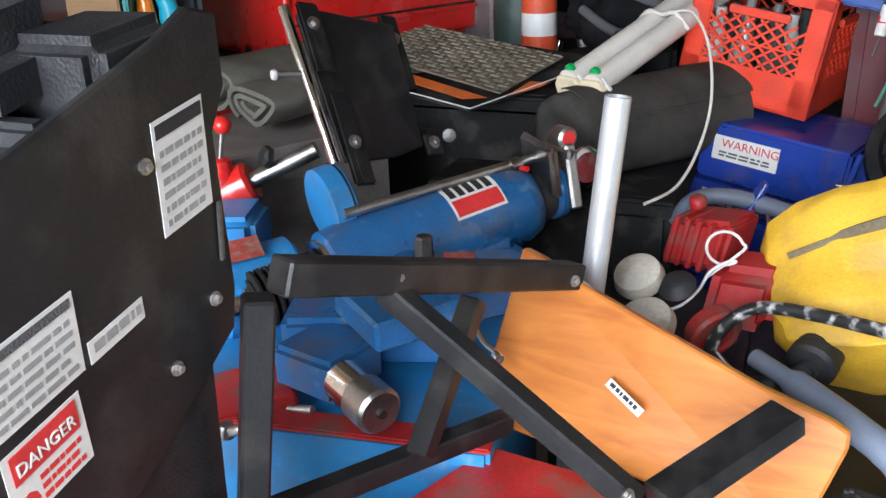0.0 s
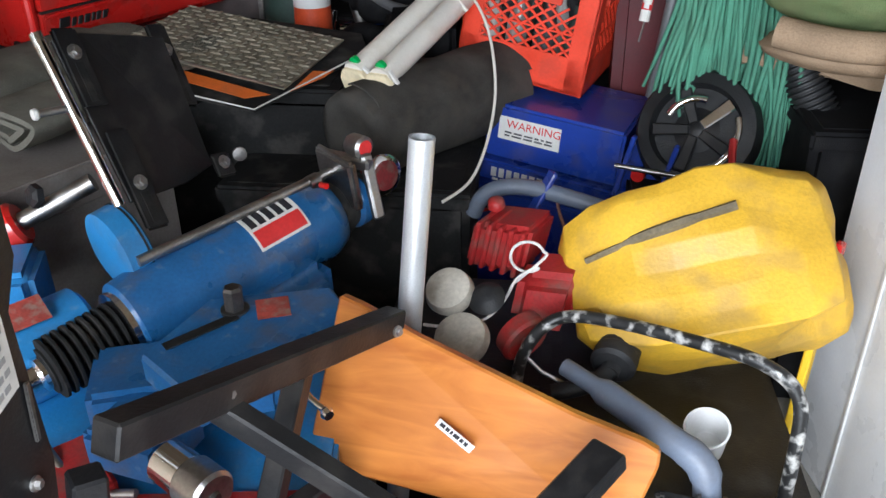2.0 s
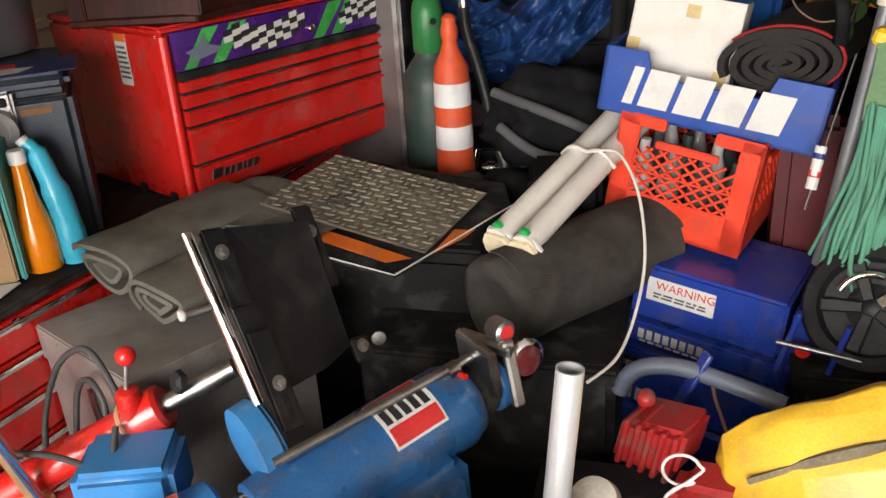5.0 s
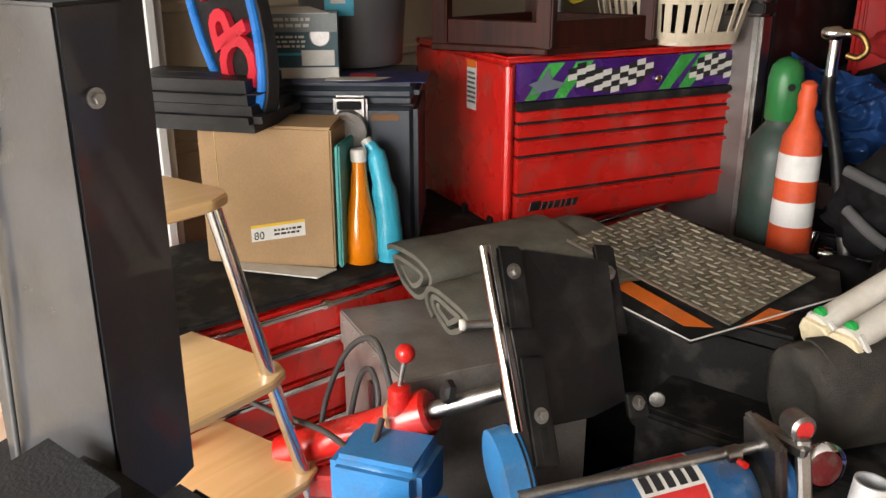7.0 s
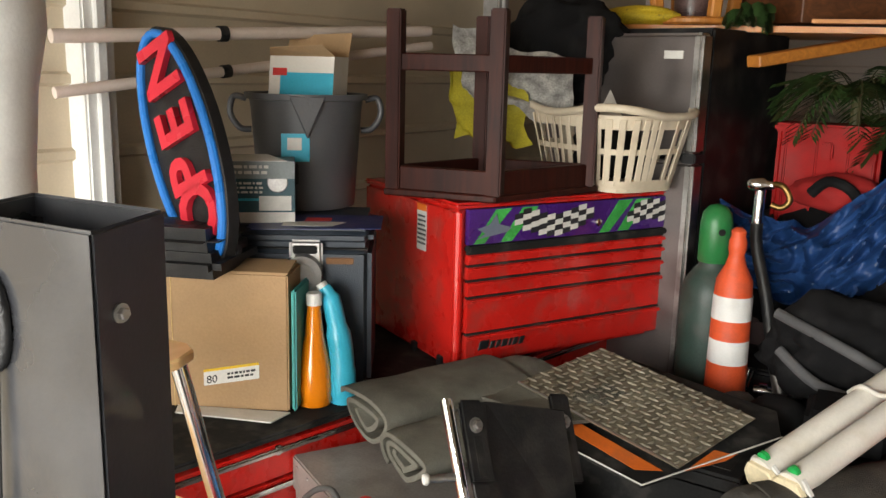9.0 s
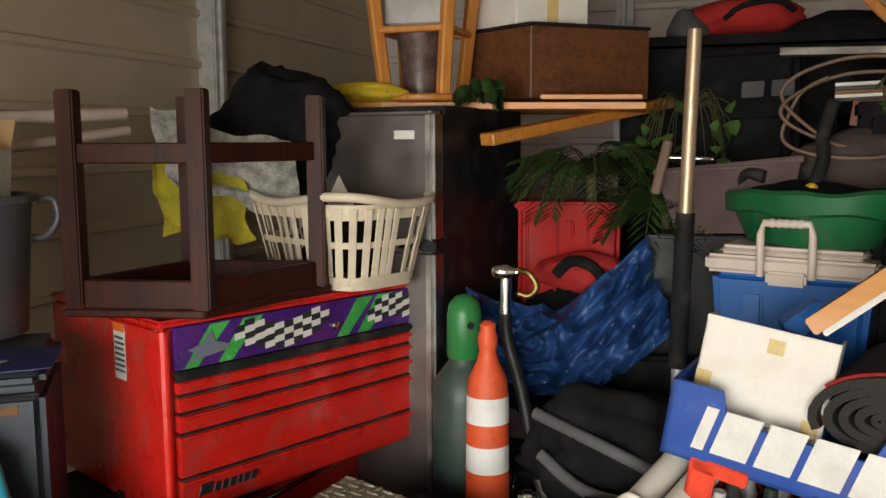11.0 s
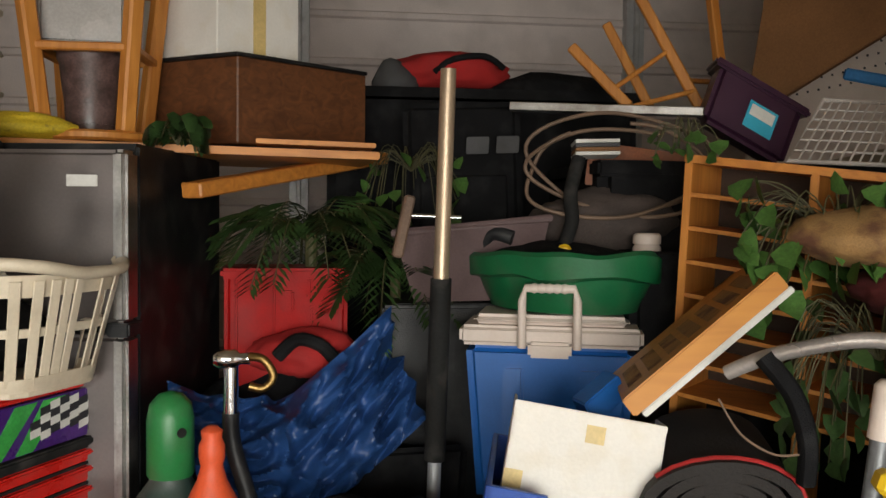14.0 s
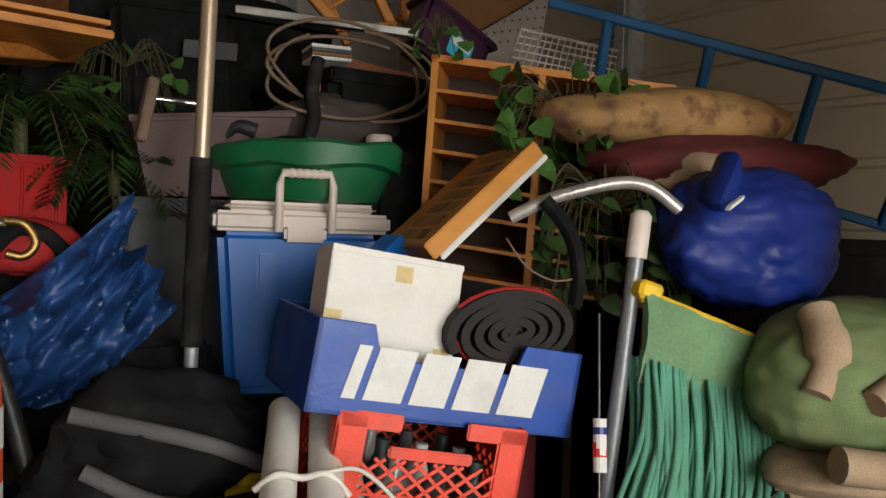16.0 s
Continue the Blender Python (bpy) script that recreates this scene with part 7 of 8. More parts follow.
def brake_lathe():
    t = thing("brake_lathe", (-0.35, 1.35, 0.40), "blue cast brake lathe with a red and white label", "lathe")
    P0, P1 = V(-0.470, 1.195, 0.505), V(-0.195, 1.562, 0.560)
    d = (P1 - P0).normalized()
    L = (P1 - P0).length
    part("barrel", lathe(P0, d, [(0.068, 0), (0.082, 0.006), (0.087, 0.05), (0.089, L * 0.6), (0.086, L * 0.93), (0.074, L), (0.055, L + 0.01)], 44), BLUE, t, "blue painted cast barrel", smooth=50)
    part("collar", lathe(P0 - d * 0.012, d, [(0.058, 0), (0.070, 0.002), (0.070, 0.016), (0.058, 0.018)], 36), CHROME, t, "bright steel collar", smooth=40)
    prof = [(0.030, 0)]
    for k in range(9):
        prof += [(0.056, 0.004 + k * 0.015), (0.056, 0.009 + k * 0.015), (0.042, 0.012 + k * 0.015), (0.042, 0.016 + k * 0.015)]
    part("bellows", lathe(P0 - d * 0.012, -d, prof, 30), RUBBER, t, "black ribbed rubber bellows", smooth=30)
    part("spindle", lathe(P0 - d * 0.14, -d, [(0.030, 0), (0.032, 0.02), (0.022, 0.025), (0.022, 0.06)], 24), CHROME, t, smooth=40)
    # label wrapped on the barrel
    up = V(-0.35, -0.42, 0.83)
    up = (up - d * up.dot(d)).normalized()
    s = d.cross(up)
    lc = P0 + d * (L * 0.68)

    def lab(r, a0, a1, x0, x1, m, nm, label=""):
        return part(nm, thicken(sheet(lambda u, v: lc + d * (x0 + (x1 - x0) * u) + (up * math.cos(a0 + (a1 - a0) * v) + s * math.sin(a0 + (a1 - a0) * v)) * r, 4, 12), 0.0006), m, lab_parent, label, smooth=60)
    lab_parent = t
    lab_parent = lab(0.0892, -0.40, 1.05, -0.058, 0.058, LABEL, "maker_label", "white label with red bars")
    lab(0.0899, -0.35, 0.05, -0.053, 0.053, REDINK, "red_bar")
    lab(0.0899, 0.59, 0.99, -0.053, 0.053, REDINK, "red_bar")
    for k in range(5):
        lab(0.0899, 0.14, 0.51, -0.050 + k * 0.021, -0.036 + k * 0.021, INK, "letter_block")
    part("casting", hexa(P0 + d * 0.08 + V(0.03, -0.03, -0.16), d * 0.30, V(0.09, -0.07, 0), V(-0.01, 0.01, 0.15), 0.03, 3), BLUE, t, smooth=45)
    # tie rod and clamp head
    r0, r1 = V(-0.445, 1.235, 0.615), V(-0.155, 1.60, 0.655)
    part("tie_rod", tube([r0, r1], 0.010, 14), STEEL, t, "steel tie rod", smooth=60)
    part("rod_cap", tube([r1 - d * 0.10, r1 - d * 0.075], 0.016, 14), STEEL, t, smooth=60)
    part("rod_screw", lathe(r1 - d * 0.09 + V(0.02, -0.01, 0), V(0.8, -0.5, 0.1), [(0.006, 0), (0.006, 0.018)], 12), RED, t, "red tipped screw")
    hc = P1 + d * 0.075
    part("cross_head", hexa(hc + V(-0.06, -0.02, 0.02), d * 0.022, s * 0.11 - up * 0.02, up * 0.11, 0.008, 2), STEEL, t, "cast aluminium cross head")
    part("head_arm", bar(hc + V(-0.07, 0.02, 0.09), hc + V(0.05, -0.03, 0.09), 0.028, 0.024, 0.005), STEEL, t)
    part("head_arm", bar(hc + V(0.035, -0.02, 0.11), hc + V(0.065, -0.05, -0.02), 0.025, 0.02, 0.005), STEEL, t)
    part("head_knob", lathe(hc + V(0.0, 0.02, 0.115), V(0.75, -0.6, 0.05), [(0.022, 0), (0.024, 0.004), (0.024, 0.04), (0.018, 0.045)], 24), STEEL, t, smooth=40)
    part("knob_face", lathe(hc + V(0.034, -0.0075, 0.1176), V(0.75, -0.6, 0.05), [(0.017, 0), (0.016, 0.002)], 20), REDINK, t)
    part("dark_boot", lathe(P1 + d * 0.005, d, [(0.056, 0), (0.06, 0.02), (0.05, 0.05), (0.055, 0.07), (0.045, 0.09)], 30), RUBBER, t, "greasy rubber boot", smooth=40)
    part("tail_housing", lathe(P1 + d * 0.05, d, [(0.05, 0), (0.060, 0.008), (0.060, 0.03), (0.045, 0.036)], 30), BLUE, t, smooth=40)
    hw = V(-0.085, 1.625, 0.625)
    wx = V(0.74, -0.66, 0.10).normalized()
    part("hand_wheel", lathe(hw, wx, [(0.036, -0.006), (0.044, 0), (0.044, 0.006), (0.036, 0.012)], 36), CHROME, t, "chrome hand wheel with a red face", smooth=40)
    part("wheel_face", lathe(hw + wx * 0.010, wx, [(0.035, 0), (0.031, 0.003)], 30), mat("dull_wheel_red", (0.14, 0.012, 0.014), 0.6, var=0.35, scale=30, dirt=0.5), t)
    part("wheel_stem", tube([hw - wx * 0.06, hw], 0.014, 14), RED, t)
    part("eye_bolt", lathe(P1 + V(-0.16, -0.02, 0.135), V(0.4, -0.9, 0.1), [(0.014, 0), (0.014, 0.006), (0.006, 0.008)], 20), STEEL_DK, t, smooth=40)
    # carriage plate with its nut
    q0, q1 = V(-0.36, 1.03, 0.520), V(-0.10, 1.22, 0.548)
    part("carriage", slab([q0, q0 + V(0.13, -0.10, -0.005), q1 + V(0.06, -0.07, -0.02), q1, q0 + V(0.06, 0.15, 0.015)], 0.05, V(0, 0, 1), 0.006), BLUE, t, "blue carriage plate")
    part("slot", bar(V(-0.325, 1.045, 0.5765), V(-0.235, 1.13, 0.586), 0.020, 0.002, 0), RUBBER, t)
    part("nut", lathe(V(-0.245, 1.150, 0.585), Z, [(0.017, 0), (0.017, 0.038), (0.013, 0.043)], 6), STEEL_DK, t, "large oily hexagon nut")
    part("nut_base", lathe(V(-0.245, 1.150, 0.575), Z, [(0.024, 0), (0.024, 0.012)], 20), STEEL_DK, t)
    part("carriage_badge", quad_on(V(-0.195, 1.115, 0.588), V(0.05, 0.02, 0), V(-0.02, 0.05, 0.004), 0, 0, 1, 1, 0.002), FADED, t, "worn red data badge")
    # lower slide and micrometer socket
    part("slide", hexa(V(-0.44, 0.98, 0.43), V(0.28, 0.10, 0.0), V(-0.05, 0.14, 0), V(0, 0, 0.085), 0.012, 2), BLUE, t)
    part("slide_block", hexa(V(-0.42, 0.92, 0.43), V(0.13, -0.03, 0), V(0.03, 0.12, 0), V(0, 0, 0.075), 0.01, 2), BLUE, t)
    sx = V(0.85, -0.52, -0.05).normalized()
    sp = V(-0.280, 0.905, 0.478)
    part("dial_collar", lathe(sp, sx, [(0.030, 0), (0.034, 0.003), (0.034, 0.055), (0.030, 0.058)], 34), CHROME, t, "chrome dial collar", smooth=30)
    part("dial_knob", lathe(sp + sx * 0.055, sx, [(0.032, 0), (0.037, 0.004), (0.037, 0.05), (0.032, 0.056)], 34), STEEL, t, "knurled steel dial knob", smooth=30)
    part("dial_bolt", lathe(sp + sx * 0.111, sx, [(0.009, 0), (0.007, 0.006)], 12), STEEL_DK, t)
    part("hose", tube([V(-0.50, 0.95, 0.44), V(-0.42, 0.90, 0.41), V(-0.33, 0.89, 0.42)], 0.008, 8, smooth=5), STEEL, t, smooth=60)
    # belt guard and motor
    part("guard", lathe(V(-0.52, 1.27, 0.605), V(0.55, 0.75, 0.12), [(0.060, 0), (0.078, 0.006), (0.080, 0.05), (0.07, 0.056)], 36), BLUE_LT, t, "light blue belt guard", smooth=40)
    part("guard_seam", lathe(V(-0.495, 1.304, 0.610), V(0.55, 0.75, 0.12), [(0.0812, 0), (0.0812, 0.004)], 36), RUBBER, t)
    part("motor_box", hexa(V(-0.80, 1.14, 0.47), V(0.17, 0.06, 0.0), V(-0.05, 0.14, 0), V(0, 0, 0.125), 0.018, 3), BLUE_LT, t, "light blue switch box", smooth=40)
    part("motor", lathe(V(-0.66, 1.09, 0.47), V(0.6, 0.78, 0.05), [(0.07, 0), (0.082, 0.01), (0.082, 0.16), (0.07, 0.17)], 36), BLUE_LT, t, smooth=40)
    part("motor_plate", quad_on(V(-0.635, 1.06, 0.545), V(0.07, 0.08, 0.005), V(-0.04, 0.035, 0.022), 0, 0, 1, 1, 0.006), FADED, t, "worn red data plate")
    # bench cabinet
    part("bench", hexa(V(-0.70, 0.80, 0.0), V(0.66, 0.10, 0), V(-0.07, 0.48, 0), V(0, 0, 0.405), 0.008), BLUE_LT, t, "light blue steel bench cabinet")
    part("bench_rim", hexa(V(-0.705, 0.79, 0.405), V(0.67, 0.10, 0), V(-0.01, 0.05, 0), V(0, 0, 0.010), 0.003), RED_DK, t, "worn red rim")
    part("bench_rim", hexa(V(-0.705, 0.79, 0.405), V(0.05, 0.01, 0), V(-0.07, 0.48, 0), V(0, 0, 0.010), 0.003), RED_DK, t)
    part("pedestal", hexa(V(-0.52, 1.12, 0.40), V(0.36, 0.22, 0), V(-0.06, 0.14, 0), V(0, 0, 0.08), 0.02, 2), BLUE, t)
    part("wing_nut", lathe(V(-0.42, 0.79, 0.415), Z, [(0.012, 0), (0.016, 0.01), (0.010, 0.022)], 14), STEEL, t, smooth=50)
    part("wing", tube([V(-0.44, 0.775, 0.43), V(-0.42, 0.79, 0.425), V(-0.395, 0.785, 0.435), V(-0.37, 0.795, 0.445)], 0.009, 10, smooth=4), STEEL, t, smooth=60)


brake_lathe()


def red_ram():
    t = thing("hydraulic_ram", (-0.85, 1.28, 0.45), "red hydraulic ram with a red ball lever and oily rod", "jack")
    a, b = V(-1.02, 1.22, 0.475), V(-0.725, 1.355, 0.620)
    d = (b - a).normalized()
    part("cylinder", tube([a, b - d * 0.07], 0.036, 24), RED, t, smooth=60)
    part("gland", lathe(b - d * 0.08, d, [(0.042, 0), (0.046, 0.004), (0.046, 0.070), (0.038, 0.078), (0.03, 0.078)], 28), RED, t, "bright red gland nut", smooth=40)
    part("grease_band", lathe(b - d * 0.086, d, [(0.044, 0), (0.0465, 0.004), (0.044, 0.014)], 28), CARD, t)
    part("rod", tube([b - d * 0.01, b + d * 0.15], 0.018, 18), STEEL, t, "oily steel rod", smooth=60)
    part("star_knob", lathe(b + d * 0.075 + V(-0.02, -0.02, 0.02), V(-0.4, -0.8, 0.3), [(0.012, 0), (0.024, 0.006), (0.022, 0.018), (0.01, 0.022)], 6), BLK_PL, t, "black star knob")
    v0 = V(-0.775, 1.315, 0.60)
    part("valve", lathe(v0, V(0, 0, 1), [(0.022, 0), (0.024, 0.01), (0.022, 0.07), (0.014, 0.075)], 18), RED, t, smooth=40)
    part("lever", tube([v0 + Z * 0.07, V(-0.762, 1.318, 0.735)], 0.005, 10), STEEL, t)
    bm = bmesh.new()
    bmesh.ops.create_uvsphere(bm, u_segments=20, v_segments=14, radius=0.019)
    bmesh.ops.translate(bm, verts=bm.verts, vec=V(-0.761, 1.318, 0.745))
    part("ball", bm, RED, t, "glossy red ball knob", smooth=70)
    for i, pts in enumerate(([(-0.78, 1.27, 0.62), (-0.76, 1.22, 0.58), (-0.74, 1.17, 0.52), (-0.74, 1.10, 0.42)], [(-0.78, 1.30, 0.66), (-0.88, 1.36, 0.72), (-0.98, 1.38, 0.66), (-1.01, 1.34, 0.55), (-0.98, 1.28, 0.45)], [(-1.15, 1.18, 0.60), (-1.02, 1.20, 0.58), (-0.90, 1.22, 0.575), (-0.80, 1.20, 0.58)], [(-0.96, 1.34, 0.45), (-0.95, 1.38, 0.60), (-0.90, 1.37, 0.64), (-0.86, 1.34, 0.58), (-0.90, 1.30, 0.48)])):
        solo("rubber_hose", tube(pts, 0.0065, 9, smooth=8), CORDG, "grey rubber hose looping round the ram", "hose", "hoses", smooth=60)
    part("rail", bar(V(-1.10, 1.16, 0.40), V(-0.70, 1.30, 0.50), 0.05, 0.05, 0.006), RED_DK, t)


red_ram()


def wooden_stand():
    t = thing("shelf_stand", (-1.05, 1.0, 0.0), "beech laminate shelf stand on slanted chrome legs", "stand")
    S = ((1.055, -1.20, -0.945, 0.80, 1.10), (0.695, -1.215, -0.930, 0.80, 1.185), (0.46, -1.22, -0.915, 0.80, 1.24))
    for z, x0, x1, y0, y1 in S:
        pts = [V(x0, y0, z), V(x1 + 0.03, y0, z), V(x1 + 0.02, y1 - 0.06, z), V(x1, y1 - 0.015, z), V(x1 - 0.035, y1, z), V(x0, y1 - 0.02, z)]
        part("shelf", slab(pts, 0.02, Z, 0.004), LAM, t, "beech laminate shelf with rounded corner")
    p = [V(-0.965, 1.065, 1.055), V(-0.945, 1.145, 0.700), V(-0.93, 1.20, 0.465), V(-0.90, 1.29, 0.0)]
    part("leg", tube(p, 0.0145, 18, smooth=3), CHROME, t, "slanted chrome leg", smooth=60)
    part("leg", tube([V(-0.90, 0.83, 1.055), V(-0.89, 0.81, 0.0)], 0.0145, 18), CHROME, t, smooth=60)
    part("leg", tube([V(-1.17, 1.02, 1.055), V(-1.18, 1.12, 0.0)], 0.0145, 18), CHROME, t, smooth=60)


wooden_stand()


def black_machine():
    # exercise machine: panel with labels, platform top, upright tower, frame bars
    x = -0.19
    t = thing("exercise_machine", (-0.35, 0.35, 0.0), "black steel exercise machine with warning labels and an upright tower", "machine")
    ol = [(0.02, 0.55), (0.30, 0.62), (0.42, 0.68), (0.555, 0.755), (0.565, 0.80), (0.562, 0.96), (0.588, 1.00), (0.588, 1.068), (0.548, 1.078), (0.50, 1.055), (0.02, 0.90)]
    part("side_panel", slab([V(x - 0.012, y, z) for y, z in ol], 0.012, V(1, 0, 0), 0.003), BLACK, t, "flat black steel side panel")
    part("body", slab([V(x - 0.30, y, z) for y, z in ((0.02, 0.0), (0.50, 0.0), (0.54, 0.75), (0.54, 0.97), (0.02, 0.86))], 0.285, V(1, 0, 0), 0.01), BLK_PL, t)
    part("top_deck", slab([V(x - 0.40, y, z) for y, z in ((0.02, 0.87), (0.545, 0.99), (0.545, 1.012), (0.02, 0.892))], 0.37, V(1, 0, 0), 0.006), BLK_PL, t, "moulded black top deck")
    for k in range(3):
        y0 = 0.12 + k * 0.14
        part("deck_rib", hexa(V(x - 0.32, y0, 0.915 + k * 0.032), V(0.27, 0, 0), V(0, 0.022, 0.004), V(0, 0, 0.022), 0.006, 2), BLK_PL, t)
    part("deck_post", hexa(V(x - 0.125, 0.445, 0.975), V(0.108, 0, 0), V(0, 0.11, 0.012), V(0, 0, 0.088), 0.014, 3), BLK_PL, t)
    part("console", hexa(V(-0.445, 0.36, 0.965), V(0.175, 0, 0), V(0, 0.16, 0.03), V(0.0, 0.01, 0.105), 0.035, 4), BLK_PL, t, "rounded black moulded console", smooth=40)
    part("knob", lathe(V(-0.455, 0.545, 1.035), V(0.9, 0.3, 0.1), [(0.010, 0), (0.026, 0.002), (0.026, 0.012), (0.015, 0.016), (0.015, 0.022), (0.026, 0.026), (0.026, 0.038), (0.012, 0.042)], 24), STEEL_DK, t, "grey spool knob", smooth=40)
    a, b = V(0, 0.072, 0.011), V(0, -0.004, -0.104)

    def lab(tlp, a, b, nm, label):
        o = V(x, tlp[0], tlp[1]) + Vector(b)
        return part(nm, quad_on(o, Vector(a), -Vector(b), 0, 0, 1, 1, 0.0008), LABEL, t, label), o, Vector(a), -Vector(b)
    l1, o, aa, bb = lab((0.476, 0.989), a, b, "spec_label", "worn white specification label")
    part("label_head", quad_on(o, aa, bb, 0.05, 0.84, 0.95, 0.96, 0.002), INK, l1)
    bars_of_text(o, aa, bb * 0.8, 6, l1, FADEINK, 0.002, 21)
    l2, o, aa, bb = lab((0.262, 0.868), (0, 0.096, 0.016), (0, -0.002, -0.070), "spec_label", "worn white instruction label")
    part("label_head", quad_on(o, aa, bb, 0.05, 0.84, 0.95, 0.95, 0.002), FAGR, l2)
    bars_of_text(o, aa, bb * 0.8, 5, l2, FADEINK, 0.002, 22)
    l3, o, aa, bb = lab((0.363, 0.834), (0, 0.068, 0.012), (0, 0.0, -0.020), "small_label", "narrow grey label")
    bars_of_text(o, aa, bb, 1, l3, FADEINK, 0.002, 23)
    l4, o, aa, bb = lab((0.262, 0.786), (0, 0.082, 0.015), (0, 0.002, -0.064), "danger_label", "white label with a red danger panel")
    part("danger_panel", quad_on(o, aa, bb, 0.08, 0.55, 0.92, 0.95, 0.002), REDINK, l4)
    lettering("DANGER", o + aa * 0.12 + bb * 0.64, aa, bb, 0.0155, LABEL, l4, lift=0.0035)
    bars_of_text(o + aa * 0.3, aa * 0.65, bb * 0.5, 3, l4, REDINK, 0.002, 24)
    part("danger_star", lathe(o + aa * 0.2 + bb * 0.2 + V(0.001, 0, 0), V(1, 0, 0), [(0.010, 0), (0.009, 0.001)], 8), REDINK, l4)
    for y, z in ((0.462, 0.955), (0.528, 0.800), (0.460, 0.758)):
        part("screw", bolt(V(x, y, z), V(1, 0, 0), 0.005, 0.005), STEEL, t)
    part("edge_clip", hexa(V(x + 0.001, 0.542, 0.835), V(0.004, 0, 0), V(0, 0.006, 0), V(0, 0.006, 0.06), 0.001), STEEL_DK, t)
    # frame bars
    part("frame_bar", bar(V(-0.150, 0.582, 0.807), V(0.030, 1.105, 0.612), 0.036, 0.040, 0.003), BLACK, t, "black square frame tube")
    part("frame_bar", bar(V(-0.105, 0.73, 0.735), V(0.205, 0.715, 0.520), 0.030, 0.030, 0.003), BLACK, t)
    part("frame_bar", bar(V(-0.150, 0.545, 0.80), V(-0.20, 0.50, 0.30), 0.032, 0.032, 0.003), BLACK, t)
    part("frame_bar", bar(V(-0.03, 0.96, 0.425), V(-0.30, 0.52, 0.455), 0.032, 0.032, 0.003), BLACK, t)
    part("frame_bar", bar(V(-0.078, 0.95, 0.625), V(-0.105, 0.80, 0.45), 0.032, 0.032, 0.003), BLACK, t)
    for p in (V(0.022, 1.068, 0.622), V(-0.108, 0.745, 0.748), V(0.178, 0.70, 0.545)):
        part("bolt", bolt(p + V(0.02, -0.014, 0.004), V(0.8, -0.55, 0.1), 0.006, 0.006), STEEL, t)
    # tower
    c, e1, e2 = V(-0.364, 0.527, 0), V(-0.044, 0.098, 0), V(-0.165, -0.018, 0)
    H0, H1 = 1.0, 1.43
    th = 0.006
    for q, e, w in ((c, e1, e2), (c + e2, e1, -e2), (c, e2, e1), (c + e1, e2, -e1)):
        part("tower_side", hexa(q + Z * H0, e, w.normalized() * th, Z * (H1 - H0), 0.004, 2), TOWER, t, "satin black tower wall")
    part("tower_nut", bolt(c + e1 * 0.28 + Z * 1.362 - e2.normalized() * 0.001, -e2, 0.0052, 0.005), STEEL, t, "small hexagon nut")
    part("tower_slot", lathe(c + e2 * 0.72 + Z * 1.345, -e1, [(0.020, 0.0), (0.020, 0.002)], 26, sx=1.0), RUBBER, t)
    part("tower_grommet", tube([c + e2 * 0.72 - e1.normalized() * 0.004 + V(0, 0, 1.345) + e2.normalized() * 0.018 * math.cos(k * 0.4) + Z * 0.038 * math.sin(k * 0.4) for k in range(16)], 0.005, 10, closed=True), BLK_PL, t, smooth=60)
    part("cord", tube([c + e2 * 0.69 - e1 * 0.06 + Z * 1.308, c + e2 * 0.74 - e1 * 0.08 + Z * 1.20, c + e2 * 0.84 - e1 * 0.05 + Z * 1.05, c + e2 * 0.88 - e1 * 0.05 + Z * 0.98], 0.0028, 8, smooth=5), CORDG, t, smooth=60)


black_machine()


def wooden_board():
    # varnished headboard-like board with a waisted top edge
    A, B = V(-0.060, 1.120, 0.642), V(0.433, 0.979, 0.494)
    C, D = V(0.388, 0.952, 0.375), V(-0.121, 1.054, 0.405)
    n = (B - A).cross(D - A).normalized()
    if n.y > 0:
        n = -n
    t = thing("varnished_board", D, "orange varnished wooden board with a white tag", "board")
    ed = A.lerp(B, 0.25) - (A - D) * 0.02
    part("board", slab([A, A.lerp(B, 0.08) + Z * 0.002, ed, A.lerp(B, 0.75) - (A - D) * 0.02, A.lerp(B, 0.95) + Z * 0.004, B, B.lerp(C, 0.2) + V(0.008, 0, 0), C + V(0, 0, -0.05), D + V(0, 0, -0.05)], 0.024, -n, 0.004), BOARD, t)
    tg = part("tag", hexa(V(0.100, 1.037, 0.470) + n * 0.006, V(0.056, -0.026, -0.029), n * 0.001, V(0.009, 0.0, 0.014), 0), LABEL, t, "small white barcode tag")
    bars_of_text(V(0.100, 1.037, 0.470) + n * 0.006, V(0.056, -0.026, -0.029), V(0.009, 0.0, 0.014), 1, tg, INK, 0.0012, 30)
    part("cleat", bar(V(0.355, 0.915, 0.545), V(0.225, 0.75, 0.500), 0.055, 0.030, 0.004), BLACK, t, "black steel cleat")
    part("catch", tube([V(-0.115, 1.045, 0.53), V(-0.09, 1.02, 0.515), V(-0.06, 1.0, 0.51)], 0.006, 10, smooth=4), CHROME, t, smooth=60)
    part("catch_knob", lathe(V(-0.065, 1.003, 0.508), V(0.7, -0.7, -0.1), [(0.008, 0), (0.011, 0.006), (0.008, 0.014)], 16), CHROME, t, smooth=50)


wooden_board()


